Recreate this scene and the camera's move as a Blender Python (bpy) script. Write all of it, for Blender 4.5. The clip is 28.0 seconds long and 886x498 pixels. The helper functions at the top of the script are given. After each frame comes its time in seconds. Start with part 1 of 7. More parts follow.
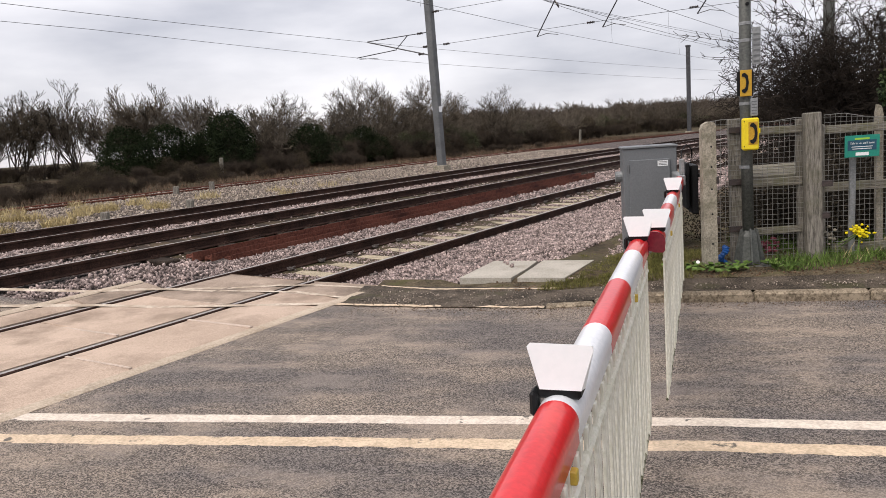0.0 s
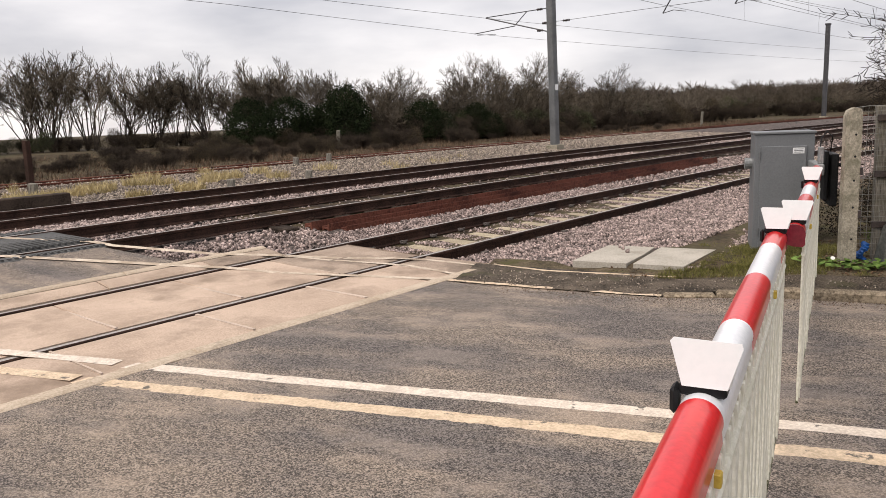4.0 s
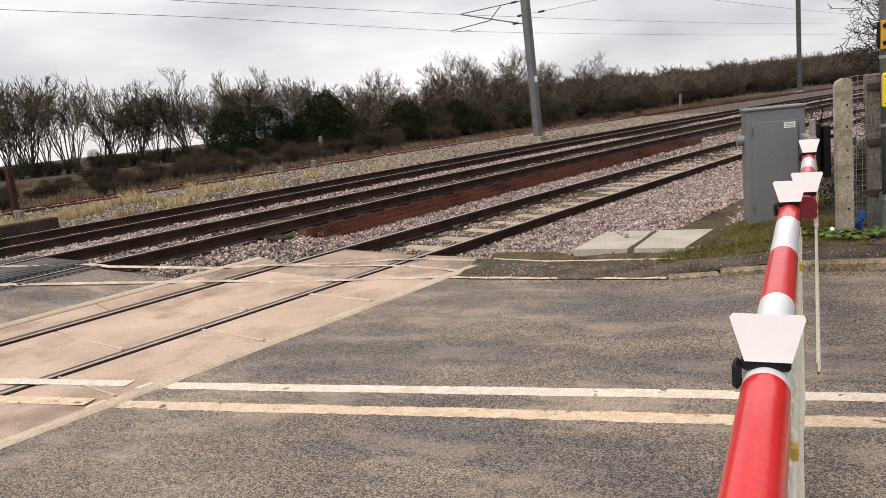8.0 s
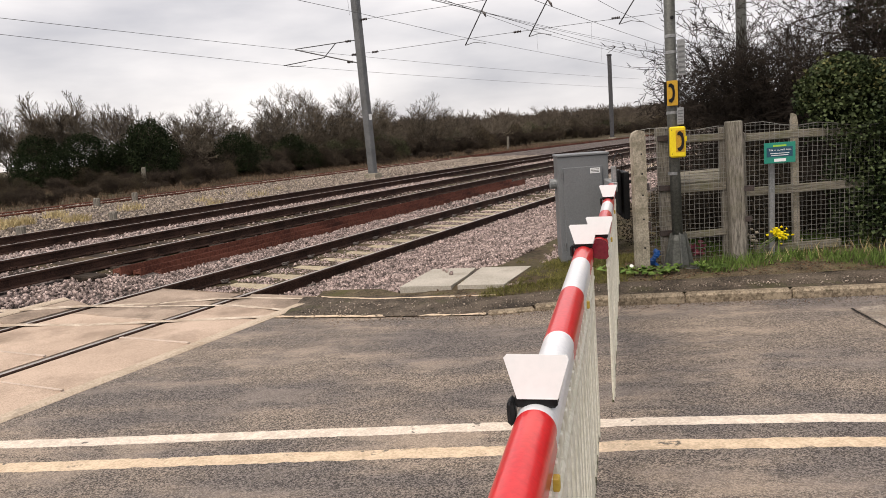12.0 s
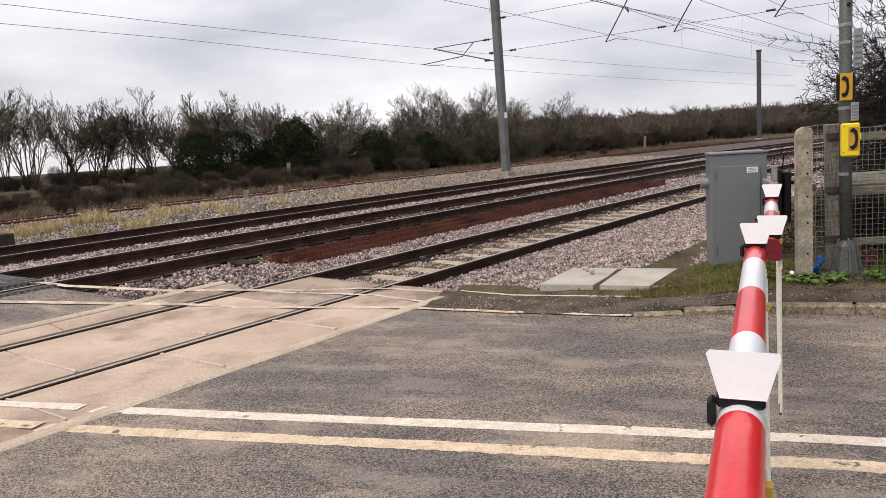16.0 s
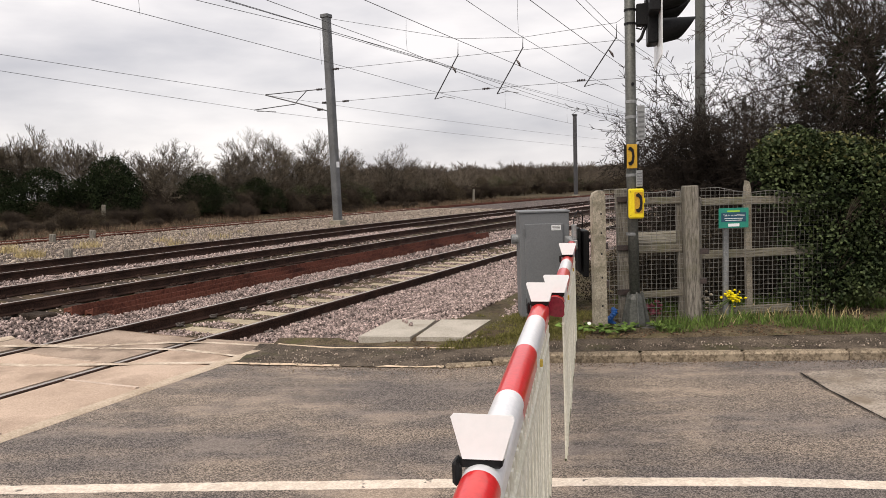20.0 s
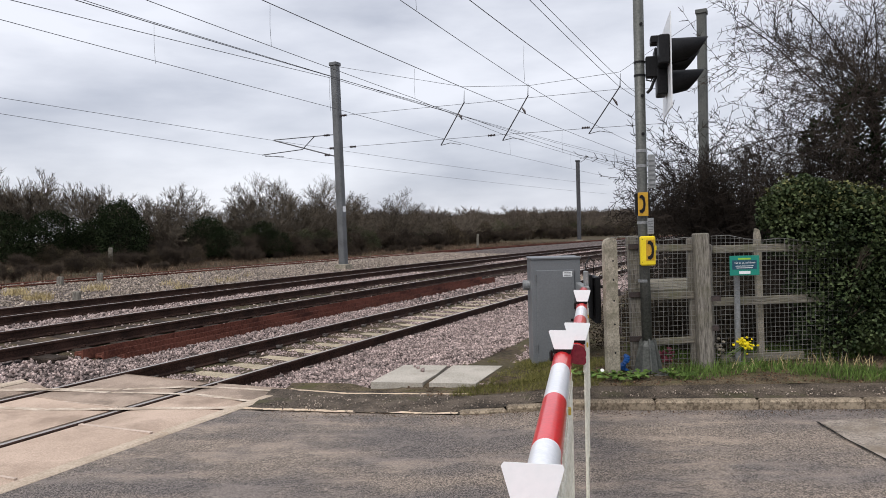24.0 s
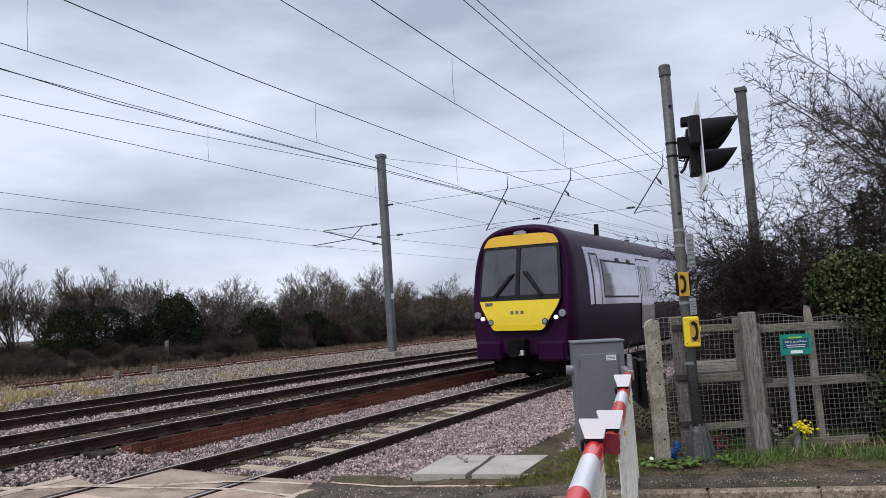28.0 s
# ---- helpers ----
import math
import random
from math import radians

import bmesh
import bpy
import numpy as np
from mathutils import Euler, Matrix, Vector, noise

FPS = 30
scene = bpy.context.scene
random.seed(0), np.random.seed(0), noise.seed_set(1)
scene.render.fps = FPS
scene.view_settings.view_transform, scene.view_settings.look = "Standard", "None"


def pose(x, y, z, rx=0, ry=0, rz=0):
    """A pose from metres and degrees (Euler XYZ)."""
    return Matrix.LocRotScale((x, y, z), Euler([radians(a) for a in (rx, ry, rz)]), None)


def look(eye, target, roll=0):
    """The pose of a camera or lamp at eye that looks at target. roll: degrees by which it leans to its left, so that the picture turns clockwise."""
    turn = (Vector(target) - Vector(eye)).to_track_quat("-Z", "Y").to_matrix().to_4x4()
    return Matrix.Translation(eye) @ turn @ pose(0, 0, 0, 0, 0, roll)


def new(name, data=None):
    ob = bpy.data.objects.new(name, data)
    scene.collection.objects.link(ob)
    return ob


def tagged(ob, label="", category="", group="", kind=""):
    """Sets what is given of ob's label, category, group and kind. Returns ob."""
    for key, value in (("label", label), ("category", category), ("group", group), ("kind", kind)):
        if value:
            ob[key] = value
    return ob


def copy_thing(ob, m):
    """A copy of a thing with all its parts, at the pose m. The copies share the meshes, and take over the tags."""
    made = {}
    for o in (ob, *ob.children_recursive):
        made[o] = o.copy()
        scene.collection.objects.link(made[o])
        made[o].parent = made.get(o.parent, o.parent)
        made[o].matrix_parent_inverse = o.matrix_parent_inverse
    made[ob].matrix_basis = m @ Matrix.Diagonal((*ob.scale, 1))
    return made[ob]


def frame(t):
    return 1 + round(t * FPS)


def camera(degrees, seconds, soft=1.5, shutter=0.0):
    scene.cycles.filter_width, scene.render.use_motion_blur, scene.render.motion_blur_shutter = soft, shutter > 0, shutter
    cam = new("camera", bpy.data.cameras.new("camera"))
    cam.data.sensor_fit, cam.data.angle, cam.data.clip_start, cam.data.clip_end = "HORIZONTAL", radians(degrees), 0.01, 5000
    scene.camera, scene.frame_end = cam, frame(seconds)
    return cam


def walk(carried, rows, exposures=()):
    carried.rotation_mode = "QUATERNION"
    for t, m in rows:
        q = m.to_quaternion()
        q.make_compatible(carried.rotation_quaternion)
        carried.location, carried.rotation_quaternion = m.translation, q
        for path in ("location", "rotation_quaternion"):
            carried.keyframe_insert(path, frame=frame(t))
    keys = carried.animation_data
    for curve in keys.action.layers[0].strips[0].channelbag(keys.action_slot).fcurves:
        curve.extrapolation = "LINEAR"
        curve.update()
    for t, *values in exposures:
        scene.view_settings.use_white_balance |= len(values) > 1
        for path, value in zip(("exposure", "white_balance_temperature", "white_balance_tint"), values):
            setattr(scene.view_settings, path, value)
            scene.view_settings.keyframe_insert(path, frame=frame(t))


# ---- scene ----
cam = camera(63.1, 28.0, soft=0.65)
SKY, SUN = 0.84, 1.9
EXPO = [(0, 0.38, 6700, 13), (2, 0.42, 6900, 13), (5, 0.40, 7000, 13), (10, 0.40, 7000, 13), (13, 0.42, 7200, 13), (14, 0.42, 7150, 13), (15, 0.38, 6750, 13), (15.5, 0.37, 6750, 13), (17, 0.38, 6850, 13), (18, 0.40, 7150, 13), (19, 0.44, 7400, 13), (21, 0.33, 6700, 12), (22, 0.32, 6550, 11), (25, 0.22, 6270, 11), (28, 0.13, 5970, 12)]
PATH = [
    (0, (0.062, -0.103, 1.599), (-0.347, 1.83, 1.292), -4.0),
    (0.5, (0.063, -0.091, 1.602), (-0.383, 1.825, 1.242), -4.4),
    (1, (0.055, -0.085, 1.599), (-0.412, 1.822, 1.219), -4.1),
    (1.5, (0.045, -0.087, 1.599), (-0.44, 1.815, 1.214), -3.7),
    (2, (0.043, -0.11, 1.606), (-0.471, 1.785, 1.23), -3.2),
    (2.5, (0.028, -0.13, 1.613), (-0.63, 1.724, 1.253), -3.8),
    (4.5, (-0.022, -0.106, 1.611), (-0.707, 1.74, 1.26), -2.3),
    (5, (-0.009, -0.136, 1.621), (-0.647, 1.725, 1.263), -2.2),
    (5.5, (-0.008, -0.119, 1.614), (-0.574, 1.766, 1.261), -2.8),
    (6, (-0.017, -0.134, 1.632), (-0.532, 1.768, 1.286), -4.0),
    (6.5, (-0.037, -0.164, 1.624), (-0.565, 1.735, 1.281), -5.3),
    (7, (-0.075, -0.163, 1.624), (-0.695, 1.707, 1.276), -5.9),
    (7.5, (-0.118, -0.158, 1.621), (-0.796, 1.69, 1.265), -6.2),
    (8, (-0.151, -0.142, 1.609), (-0.809, 1.712, 1.252), -6.3),
    (8.5, (-0.116, -0.161, 1.633), (-0.607, 1.747, 1.29), -6.9),
    (9, (-0.029, -0.125, 1.639), (-0.233, 1.843, 1.35), -6.8),
    (9.5, (-0.027, -0.138, 1.641), (-0.189, 1.84, 1.388), -4.8),
    (10, (-0.05, -0.171, 1.636), (-0.31, 1.796, 1.385), -3.3),
    (10.5, (-0.06, -0.158, 1.631), (-0.371, 1.801, 1.37), -3.6),
    (11, (-0.05, -0.15, 1.629), (-0.352, 1.807, 1.35), -4.2),
    (11.5, (-0.037, -0.136, 1.627), (-0.294, 1.825, 1.329), -4.5),
    (13.5, (-0.03, -0.155, 1.631), (-0.207, 1.813, 1.327), -3.8),
    (14, (-0.027, -0.149, 1.626), (-0.275, 1.816, 1.35), -3.8),
    (14.5, (0.017, -0.119, 1.625), (-0.343, 1.832, 1.369), -3.7),
    (15, (-0.008, -0.069, 1.625), (-0.491, 1.856, 1.377), -3.7),
    (15.5, (-0.132, -0.108, 1.601), (-0.706, 1.791, 1.347), -3.8),
    (16, (-0.187, -0.137, 1.599), (-0.749, 1.762, 1.32), -3.8),
    (16.5, (-0.113, -0.132, 1.648), (-0.433, 1.831, 1.434), -3.6),
    (17, (-0.116, -0.145, 1.654), (-0.257, 1.842, 1.471), -2.8),
    (17.5, (-0.086, -0.15, 1.637), (-0.143, 1.837, 1.417), -2.9),
    (18, (-0.032, -0.112, 1.631), (-0.006, 1.871, 1.372), -3.1),
    (18.5, (-0.023, -0.099, 1.63), (0.029, 1.882, 1.36), -2.7),
    (19, (-0.031, -0.105, 1.631), (-0.01, 1.88, 1.385), -2.1),
    (19.5, (-0.026, -0.131, 1.639), (-0.071, 1.858, 1.434), -1.7),
    (20, (-0.005, -0.157, 1.647), (-0.117, 1.833, 1.477), -1.8),
    (20.5, (-0.014, -0.204, 1.646), (-0.176, 1.784, 1.501), -1.9),
    (21, (-0.036, -0.21, 1.648), (-0.226, 1.777, 1.518), -2.1),
    (21.5, (-0.052, -0.179, 1.651), (-0.247, 1.807, 1.528), -2.3),
    (23.5, (-0.108, -0.226, 1.671), (-0.251, 1.768, 1.599), -1.9),
    (24, (-0.113, -0.226, 1.674), (-0.229, 1.77, 1.626), -1.5),
    (24.5, (-0.108, -0.227, 1.675), (-0.198, 1.771, 1.661), -1.2),
    (25, (-0.126, -0.215, 1.666), (-0.203, 1.783, 1.689), -1.0),
    (25.5, (-0.127, -0.237, 1.671), (-0.206, 1.761, 1.727), -1.3),
    (26, (-0.136, -0.235, 1.698), (-0.226, 1.762, 1.785), -1.5),
    (26.5, (-0.146, -0.244, 1.7), (-0.251, 1.75, 1.811), -1.8),
    (27, (-0.141, -0.25, 1.697), (-0.274, 1.741, 1.839), -2.1),
    (27.5, (-0.119, -0.251, 1.695), (-0.297, 1.734, 1.864), -2.5),
    (28, (0.035, -0.235, 1.691), (-0.211, 1.741, 1.882), -3.1),
]
walk(cam, [(t, look(eye, target, roll)) for t, eye, target, roll in PATH], exposures=EXPO)

# ---- sky and sun: bright overcast ----
world = bpy.data.worlds.new("overcast")
scene.world = world
world.use_nodes = True
wn, wl = world.node_tree.nodes, world.node_tree.links
wn.clear()
w_out = wn.new("ShaderNodeOutputWorld")
w_bg = wn.new("ShaderNodeBackground")
w_sky = wn.new("ShaderNodeTexSky")
w_sky.sky_type, w_sky.sun_disc = "NISHITA", False
w_sky.sun_elevation, w_sky.sun_rotation = radians(38), radians(-55)
w_co = wn.new("ShaderNodeTexCoord")
w_map = wn.new("ShaderNodeMapping")
w_map.inputs["Scale"].default_value = (1.3, 1.3, 4.5)
w_no = wn.new("ShaderNodeTexNoise")
w_no.inputs["Scale"].default_value, w_no.inputs["Detail"].default_value, w_no.inputs["Roughness"].default_value = 1.9, 7, 0.5
w_ra = wn.new("ShaderNodeValToRGB")
cr = w_ra.color_ramp
cr.elements[0].position, cr.elements[0].color = 0.34, (0.50, 0.53, 0.61, 1)
cr.elements[1].position, cr.elements[1].color = 0.62, (0.90, 0.92, 0.98, 1)
w_mul = wn.new("ShaderNodeMix")
w_mul.data_type, w_mul.blend_type = "RGBA", "MIX"
w_mul.inputs["Factor"].default_value = 0.93
w_sc = wn.new("ShaderNodeVectorMath")
w_sc.operation = "SCALE"
w_sc.inputs["Scale"].default_value = 0.12
wl.new(w_co.outputs["Generated"], w_map.inputs["Vector"])
wl.new(w_map.outputs["Vector"], w_no.inputs["Vector"])
wl.new(w_no.outputs["Fac"], w_ra.inputs["Fac"])
wl.new(w_sky.outputs["Color"], w_sc.inputs[0])
wl.new(w_sc.outputs["Vector"], w_mul.inputs["A"])
wl.new(w_ra.outputs["Color"], w_mul.inputs["B"])
wl.new(w_mul.outputs["Result"], w_bg.inputs["Color"])
wl.new(w_bg.outputs["Background"], w_out.inputs["Surface"])
w_bg.inputs["Strength"].default_value = SKY

sun = new("sun", bpy.data.lights.new("sun", "SUN"))
sun.data.energy, sun.data.angle, sun.data.color = SUN, radians(40), (1.0, 0.95, 0.88)
sun.matrix_world = look((0, 0, 60), (22, 32, 0))

# ---- materials ----
def ramp(nt, fac, stops):
    r = nt.nodes.new("ShaderNodeValToRGB")
    el = r.color_ramp.elements
    while len(el) < len(stops):
        el.new(0.5)
    for e, (p, c) in zip(el, stops):
        e.position, e.color = p, (*c, 1)
    nt.links.new(fac, r.inputs["Fac"])
    return r.outputs["Color"]


def noise_fac(nt, vec, scale, detail=4, rough=0.6):
    n = nt.nodes.new("ShaderNodeTexNoise")
    n.inputs["Scale"].default_value, n.inputs["Detail"].default_value, n.inputs["Roughness"].default_value = scale, detail, rough
    nt.links.new(vec, n.inputs["Vector"])
    return n.outputs["Fac"]


def mixc(nt, fac, a, b, blend="MIX"):
    m = nt.nodes.new("ShaderNodeMix")
    m.data_type, m.blend_type = "RGBA", blend
    for sock, val in ((m.inputs["Factor"], fac), (m.inputs["A"], a), (m.inputs["B"], b)):
        if isinstance(val, (int, float)):
            sock.default_value = val
        elif isinstance(val, tuple):
            sock.default_value = (*val, 1)
        else:
            nt.links.new(val, sock)
    return m.outputs["Result"]


MATS = {}


def mat(name, c1, c2, rough=0.8, big=1.5, fine=40.0, bump=0.3, metal=0.0, stain=None, stain_at=(0.55, 0.7), island=0.0, vary=0.0, coat=0.0, depth=0.01, spec=None):
    """A surface of two mixed colours at a coarse and a fine scale, with relief, an optional stain colour and a per-piece change of brightness."""
    if name in MATS:
        return MATS[name]
    m = bpy.data.materials.new(name)
    m.use_nodes = True
    nt = m.node_tree
    p = nt.nodes["Principled BSDF"]
    co = nt.nodes.new("ShaderNodeTexCoord").outputs["Object"]
    fa = noise_fac(nt, co, fine, 3)
    fb = noise_fac(nt, co, big, 5)
    add = nt.nodes.new("ShaderNodeMath")
    add.operation = "MULTIPLY_ADD"
    nt.links.new(fa, add.inputs[0])
    add.inputs[1].default_value = 0.55
    sc = nt.nodes.new("ShaderNodeMath")
    sc.operation = "MULTIPLY"
    nt.links.new(fb, sc.inputs[0])
    sc.inputs[1].default_value = 0.45
    nt.links.new(sc.outputs[0], add.inputs[2])
    col = ramp(nt, add.outputs[0], [(0.41, c1), (0.59, c2)])
    if stain:
        fs = noise_fac(nt, co, big * 0.7 + 0.13, 6, 0.65)
        sr = nt.nodes.new("ShaderNodeMapRange")
        sr.inputs["From Min"].default_value, sr.inputs["From Max"].default_value = stain_at
        nt.links.new(fs, sr.inputs["Value"])
        col = mixc(nt, sr.outputs["Result"], col, stain)
    if island or vary:
        src = nt.nodes.new("ShaderNodeNewGeometry").outputs["Random Per Island"] if island else nt.nodes.new("ShaderNodeObjectInfo").outputs["Random"]
        amt = island or vary
        hs = nt.nodes.new("ShaderNodeHueSaturation")
        mr = nt.nodes.new("ShaderNodeMapRange")
        mr.inputs["To Min"].default_value, mr.inputs["To Max"].default_value = 1 - amt, 1 + amt
        nt.links.new(src, mr.inputs["Value"])
        nt.links.new(mr.outputs["Result"], hs.inputs["Value"])
        nt.links.new(col, hs.inputs["Color"])
        col = hs.outputs["Color"]
    nt.links.new(col, p.inputs["Base Color"])
    p.inputs["Roughness"].default_value, p.inputs["Metallic"].default_value = rough, metal
    p.inputs["Specular IOR Level"].default_value = spec if spec is not None else 0.5 if rough < 0.6 else 0.18
    p.inputs["Coat Weight"].default_value = coat
    p.inputs["Coat Roughness"].default_value = 0.06
    if bump:
        b = nt.nodes.new("ShaderNodeBump")
        b.inputs["Strength"].default_value, b.inputs["Distance"].default_value = bump, depth
        nt.links.new(add.outputs[0], b.inputs["Height"])
        nt.links.new(b.outputs["Normal"], p.inputs["Normal"])
    MATS[name] = m
    return m


def glow(name, c, strength):
    if name not in MATS:
        m = bpy.data.materials.new(name)
        m.use_nodes = True
        p = m.node_tree.nodes["Principled BSDF"]
        p.inputs["Base Color"].default_value = (*c, 1)
        p.inputs["Emission Color"].default_value = (*c, 1)
        p.inputs["Emission Strength"].default_value = strength
        MATS[name] = m
    return MATS[name]


def asphalt(name, dark, light, pale):
    """Worn chipped asphalt: dark binder between pale chips, with long pale streaks along the road."""
    m = bpy.data.materials.new(name)
    m.use_nodes = True
    nt = m.node_tree
    p = nt.nodes["Principled BSDF"]
    co = nt.nodes.new("ShaderNodeTexCoord").outputs["Object"]
    vo = nt.nodes.new("ShaderNodeTexVoronoi")
    vo.inputs["Scale"].default_value = 140
    nt.links.new(co, vo.inputs["Vector"])
    sep = nt.nodes.new("ShaderNodeSeparateColor")
    nt.links.new(vo.outputs["Color"], sep.inputs["Color"])
    chips = sep.outputs["Red"]
    lumps = noise_fac(nt, co, 105, 4, 0.85)
    mp = nt.nodes.new("ShaderNodeMapping")
    mp.inputs["Scale"].default_value = (0.75, 1.7, 1.0)
    nt.links.new(co, mp.inputs["Vector"])
    streak = noise_fac(nt, mp.outputs["Vector"], 1.1, 12, 0.74)
    tone = noise_fac(nt, mp.outputs["Vector"], 0.6, 9, 0.66)
    mix = nt.nodes.new("ShaderNodeMath")
    mix.operation = "MULTIPLY_ADD"
    mix.inputs[1].default_value = 0.75
    nt.links.new(lumps, mix.inputs[0])
    half = nt.nodes.new("ShaderNodeMath")
    half.operation = "MULTIPLY"
    half.inputs[1].default_value = 0.25
    nt.links.new(chips, half.inputs[0])
    nt.links.new(half.outputs[0], mix.inputs[2])
    col = ramp(nt, mix.outputs[0], [(0.40, dark), (0.50, tuple((a + b) / 2.5 for a, b in zip(dark, light))), (0.61, light)])
    mr = nt.nodes.new("ShaderNodeMapRange")
    mr.inputs["From Min"].default_value, mr.inputs["From Max"].default_value, mr.inputs["To Max"].default_value = 0.49, 0.60, 0.70
    nt.links.new(streak, mr.inputs["Value"])
    col = mixc(nt, mr.outputs["Result"], col, mixc(nt, 0.35, pale, col))
    mt = nt.nodes.new("ShaderNodeMapRange")
    mt.inputs["From Min"].default_value, mt.inputs["From Max"].default_value = 0.43, 0.57
    nt.links.new(tone, mt.inputs["Value"])
    col = mixc(nt, mt.outputs["Result"], mixc(nt, 0.75, col, (0.56, 0.565, 0.60), "MULTIPLY"), mixc(nt, 0.75, col, (1.12, 1.04, 0.94), "MULTIPLY"))
    nt.links.new(col, p.inputs["Base Color"])
    p.inputs["Roughness"].default_value = 0.88
    p.inputs["Specular IOR Level"].default_value = 0.2
    b = nt.nodes.new("ShaderNodeBump")
    b.inputs["Strength"].default_value, b.inputs["Distance"].default_value = 0.8, 0.008
    nt.links.new(mix.outputs[0], b.inputs["Height"])
    nt.links.new(b.outputs["Normal"], p.inputs["Normal"])
    return m


ASPHALT = asphalt("asphalt", (0.072, 0.065, 0.060), (0.42, 0.365, 0.325), (0.50, 0.42, 0.355))
ASPHALT_OLD = mat("asphalt_verge", (0.026, 0.021, 0.016), (0.15, 0.12, 0.093), 0.9, 3, 70, 0.9, stain=(0.075, 0.072, 0.035), stain_at=(0.56, 0.72))
CONC_PATCH = mat("concrete_patch", (0.14, 0.12, 0.105), (0.44, 0.38, 0.32), 0.85, 2.5, 75, 0.8, stain=(0.22, 0.18, 0.14), stain_at=(0.5, 0.64))
FADED_LINE = mat("faded_road_paint", (0.52, 0.43, 0.34), (0.74, 0.64, 0.53), 0.75, 5, 60, 0.3, stain=(0.42, 0.33, 0.25), stain_at=(0.44, 0.58))
PANEL = mat("crossing_panel_concrete", (0.40, 0.30, 0.23), (0.59, 0.455, 0.36), 0.75, 1.3, 90, 0.45, stain=(0.27, 0.20, 0.15), stain_at=(0.5, 0.68), vary=0.06)
PANEL_END = mat("crossing_panel_end", (0.27, 0.205, 0.16), (0.46, 0.36, 0.285), 0.8, 2.2, 80, 0.5, stain=(0.20, 0.155, 0.12), stain_at=(0.5, 0.64), vary=0.05)
SEAM = mat("pale_joint_filler", (0.46, 0.37, 0.30), (0.64, 0.52, 0.44), 0.8, 3, 60, 0.2)
EDGE_STRIP = mat("panel_edge_beam", (0.40, 0.32, 0.24), (0.58, 0.48, 0.38), 0.8, 2, 60, 0.3, stain=(0.16, 0.13, 0.10), stain_at=(0.62, 0.75))
RUBBER = mat("black_rubber_deck", (0.05, 0.05, 0.05), (0.12, 0.12, 0.12), 0.75, 2, 50, 0.4)
WHITE_LINE = mat("white_road_paint", (0.58, 0.49, 0.41), (0.80, 0.71, 0.61), 0.7, 9, 60, 0.3, stain=(0.16, 0.14, 0.12), stain_at=(0.63, 0.67))
CREAM_LINE = mat("cream_road_paint", (0.52, 0.40, 0.28), (0.76, 0.60, 0.44), 0.7, 9, 60, 0.3, stain=(0.15, 0.13, 0.11), stain_at=(0.59, 0.64))
KERB = mat("kerb_stone", (0.11, 0.085, 0.06), (0.36, 0.295, 0.215), 0.85, 7, 50, 0.5, stain=(0.09, 0.08, 0.05), stain_at=(0.57, 0.70), vary=0.1)
RAIL_SIDE = mat("rusty_rail_side", (0.020, 0.0105, 0.008), (0.070, 0.037, 0.027), 0.75, 3, 60, 0.4)
RAIL_HEAD = mat("polished_rail_head", (0.36, 0.315, 0.28), (0.58, 0.52, 0.47), 0.38, 2, 30, 0.05, metal=0.75)
RUST = mat("red_rust", (0.085, 0.030, 0.021), (0.20, 0.076, 0.052), 0.8, 1.2, 30, 0.15, stain=(0.05, 0.02, 0.015))
SLEEPER = mat("concrete_sleeper", (0.30, 0.25, 0.175), (0.54, 0.46, 0.34), 0.85, 2.5, 60, 0.5, stain=(0.16, 0.12, 0.08), vary=0.12)
SLEEPER_DARK = mat("dark_sleeper", (0.02, 0.015, 0.012), (0.075, 0.055, 0.043), 0.9, 2.5, 50, 0.5, vary=0.15)
CLIP = mat("rail_clip_steel", (0.07, 0.06, 0.055), (0.20, 0.175, 0.16), 0.5, 10, 80, 0.1, metal=0.6)
# Bed coloured darker than the loose stones, to paint shade into their gaps.
BALLAST = mat("ballast_bed", (0.018, 0.015, 0.013), (0.20, 0.162, 0.15), 0.9, 6, 24, 1.0, depth=0.05)
STONE = mat("ballast_stone", (0.11, 0.086, 0.080), (0.50, 0.395, 0.365), 0.85, 6, 50, 0.3, island=0.6)
STONE_OLD = mat("weathered_ballast_stone", (0.13, 0.105, 0.085), (0.43, 0.36, 0.30), 0.9, 4, 50, 0.3, island=0.6)
EARTH = mat("rough_ground", (0.025, 0.018, 0.012), (0.11, 0.08, 0.052), 0.95, 0.9, 14, 0.8, stain=(0.085, 0.075, 0.04), stain_at=(0.45, 0.65), depth=0.05)
VERGE = mat("verge_soil", (0.035, 0.027, 0.017), (0.18, 0.14, 0.09), 0.95, 5, 60, 1.0, stain=(0.095, 0.09, 0.035), stain_at=(0.5, 0.7), depth=0.03)
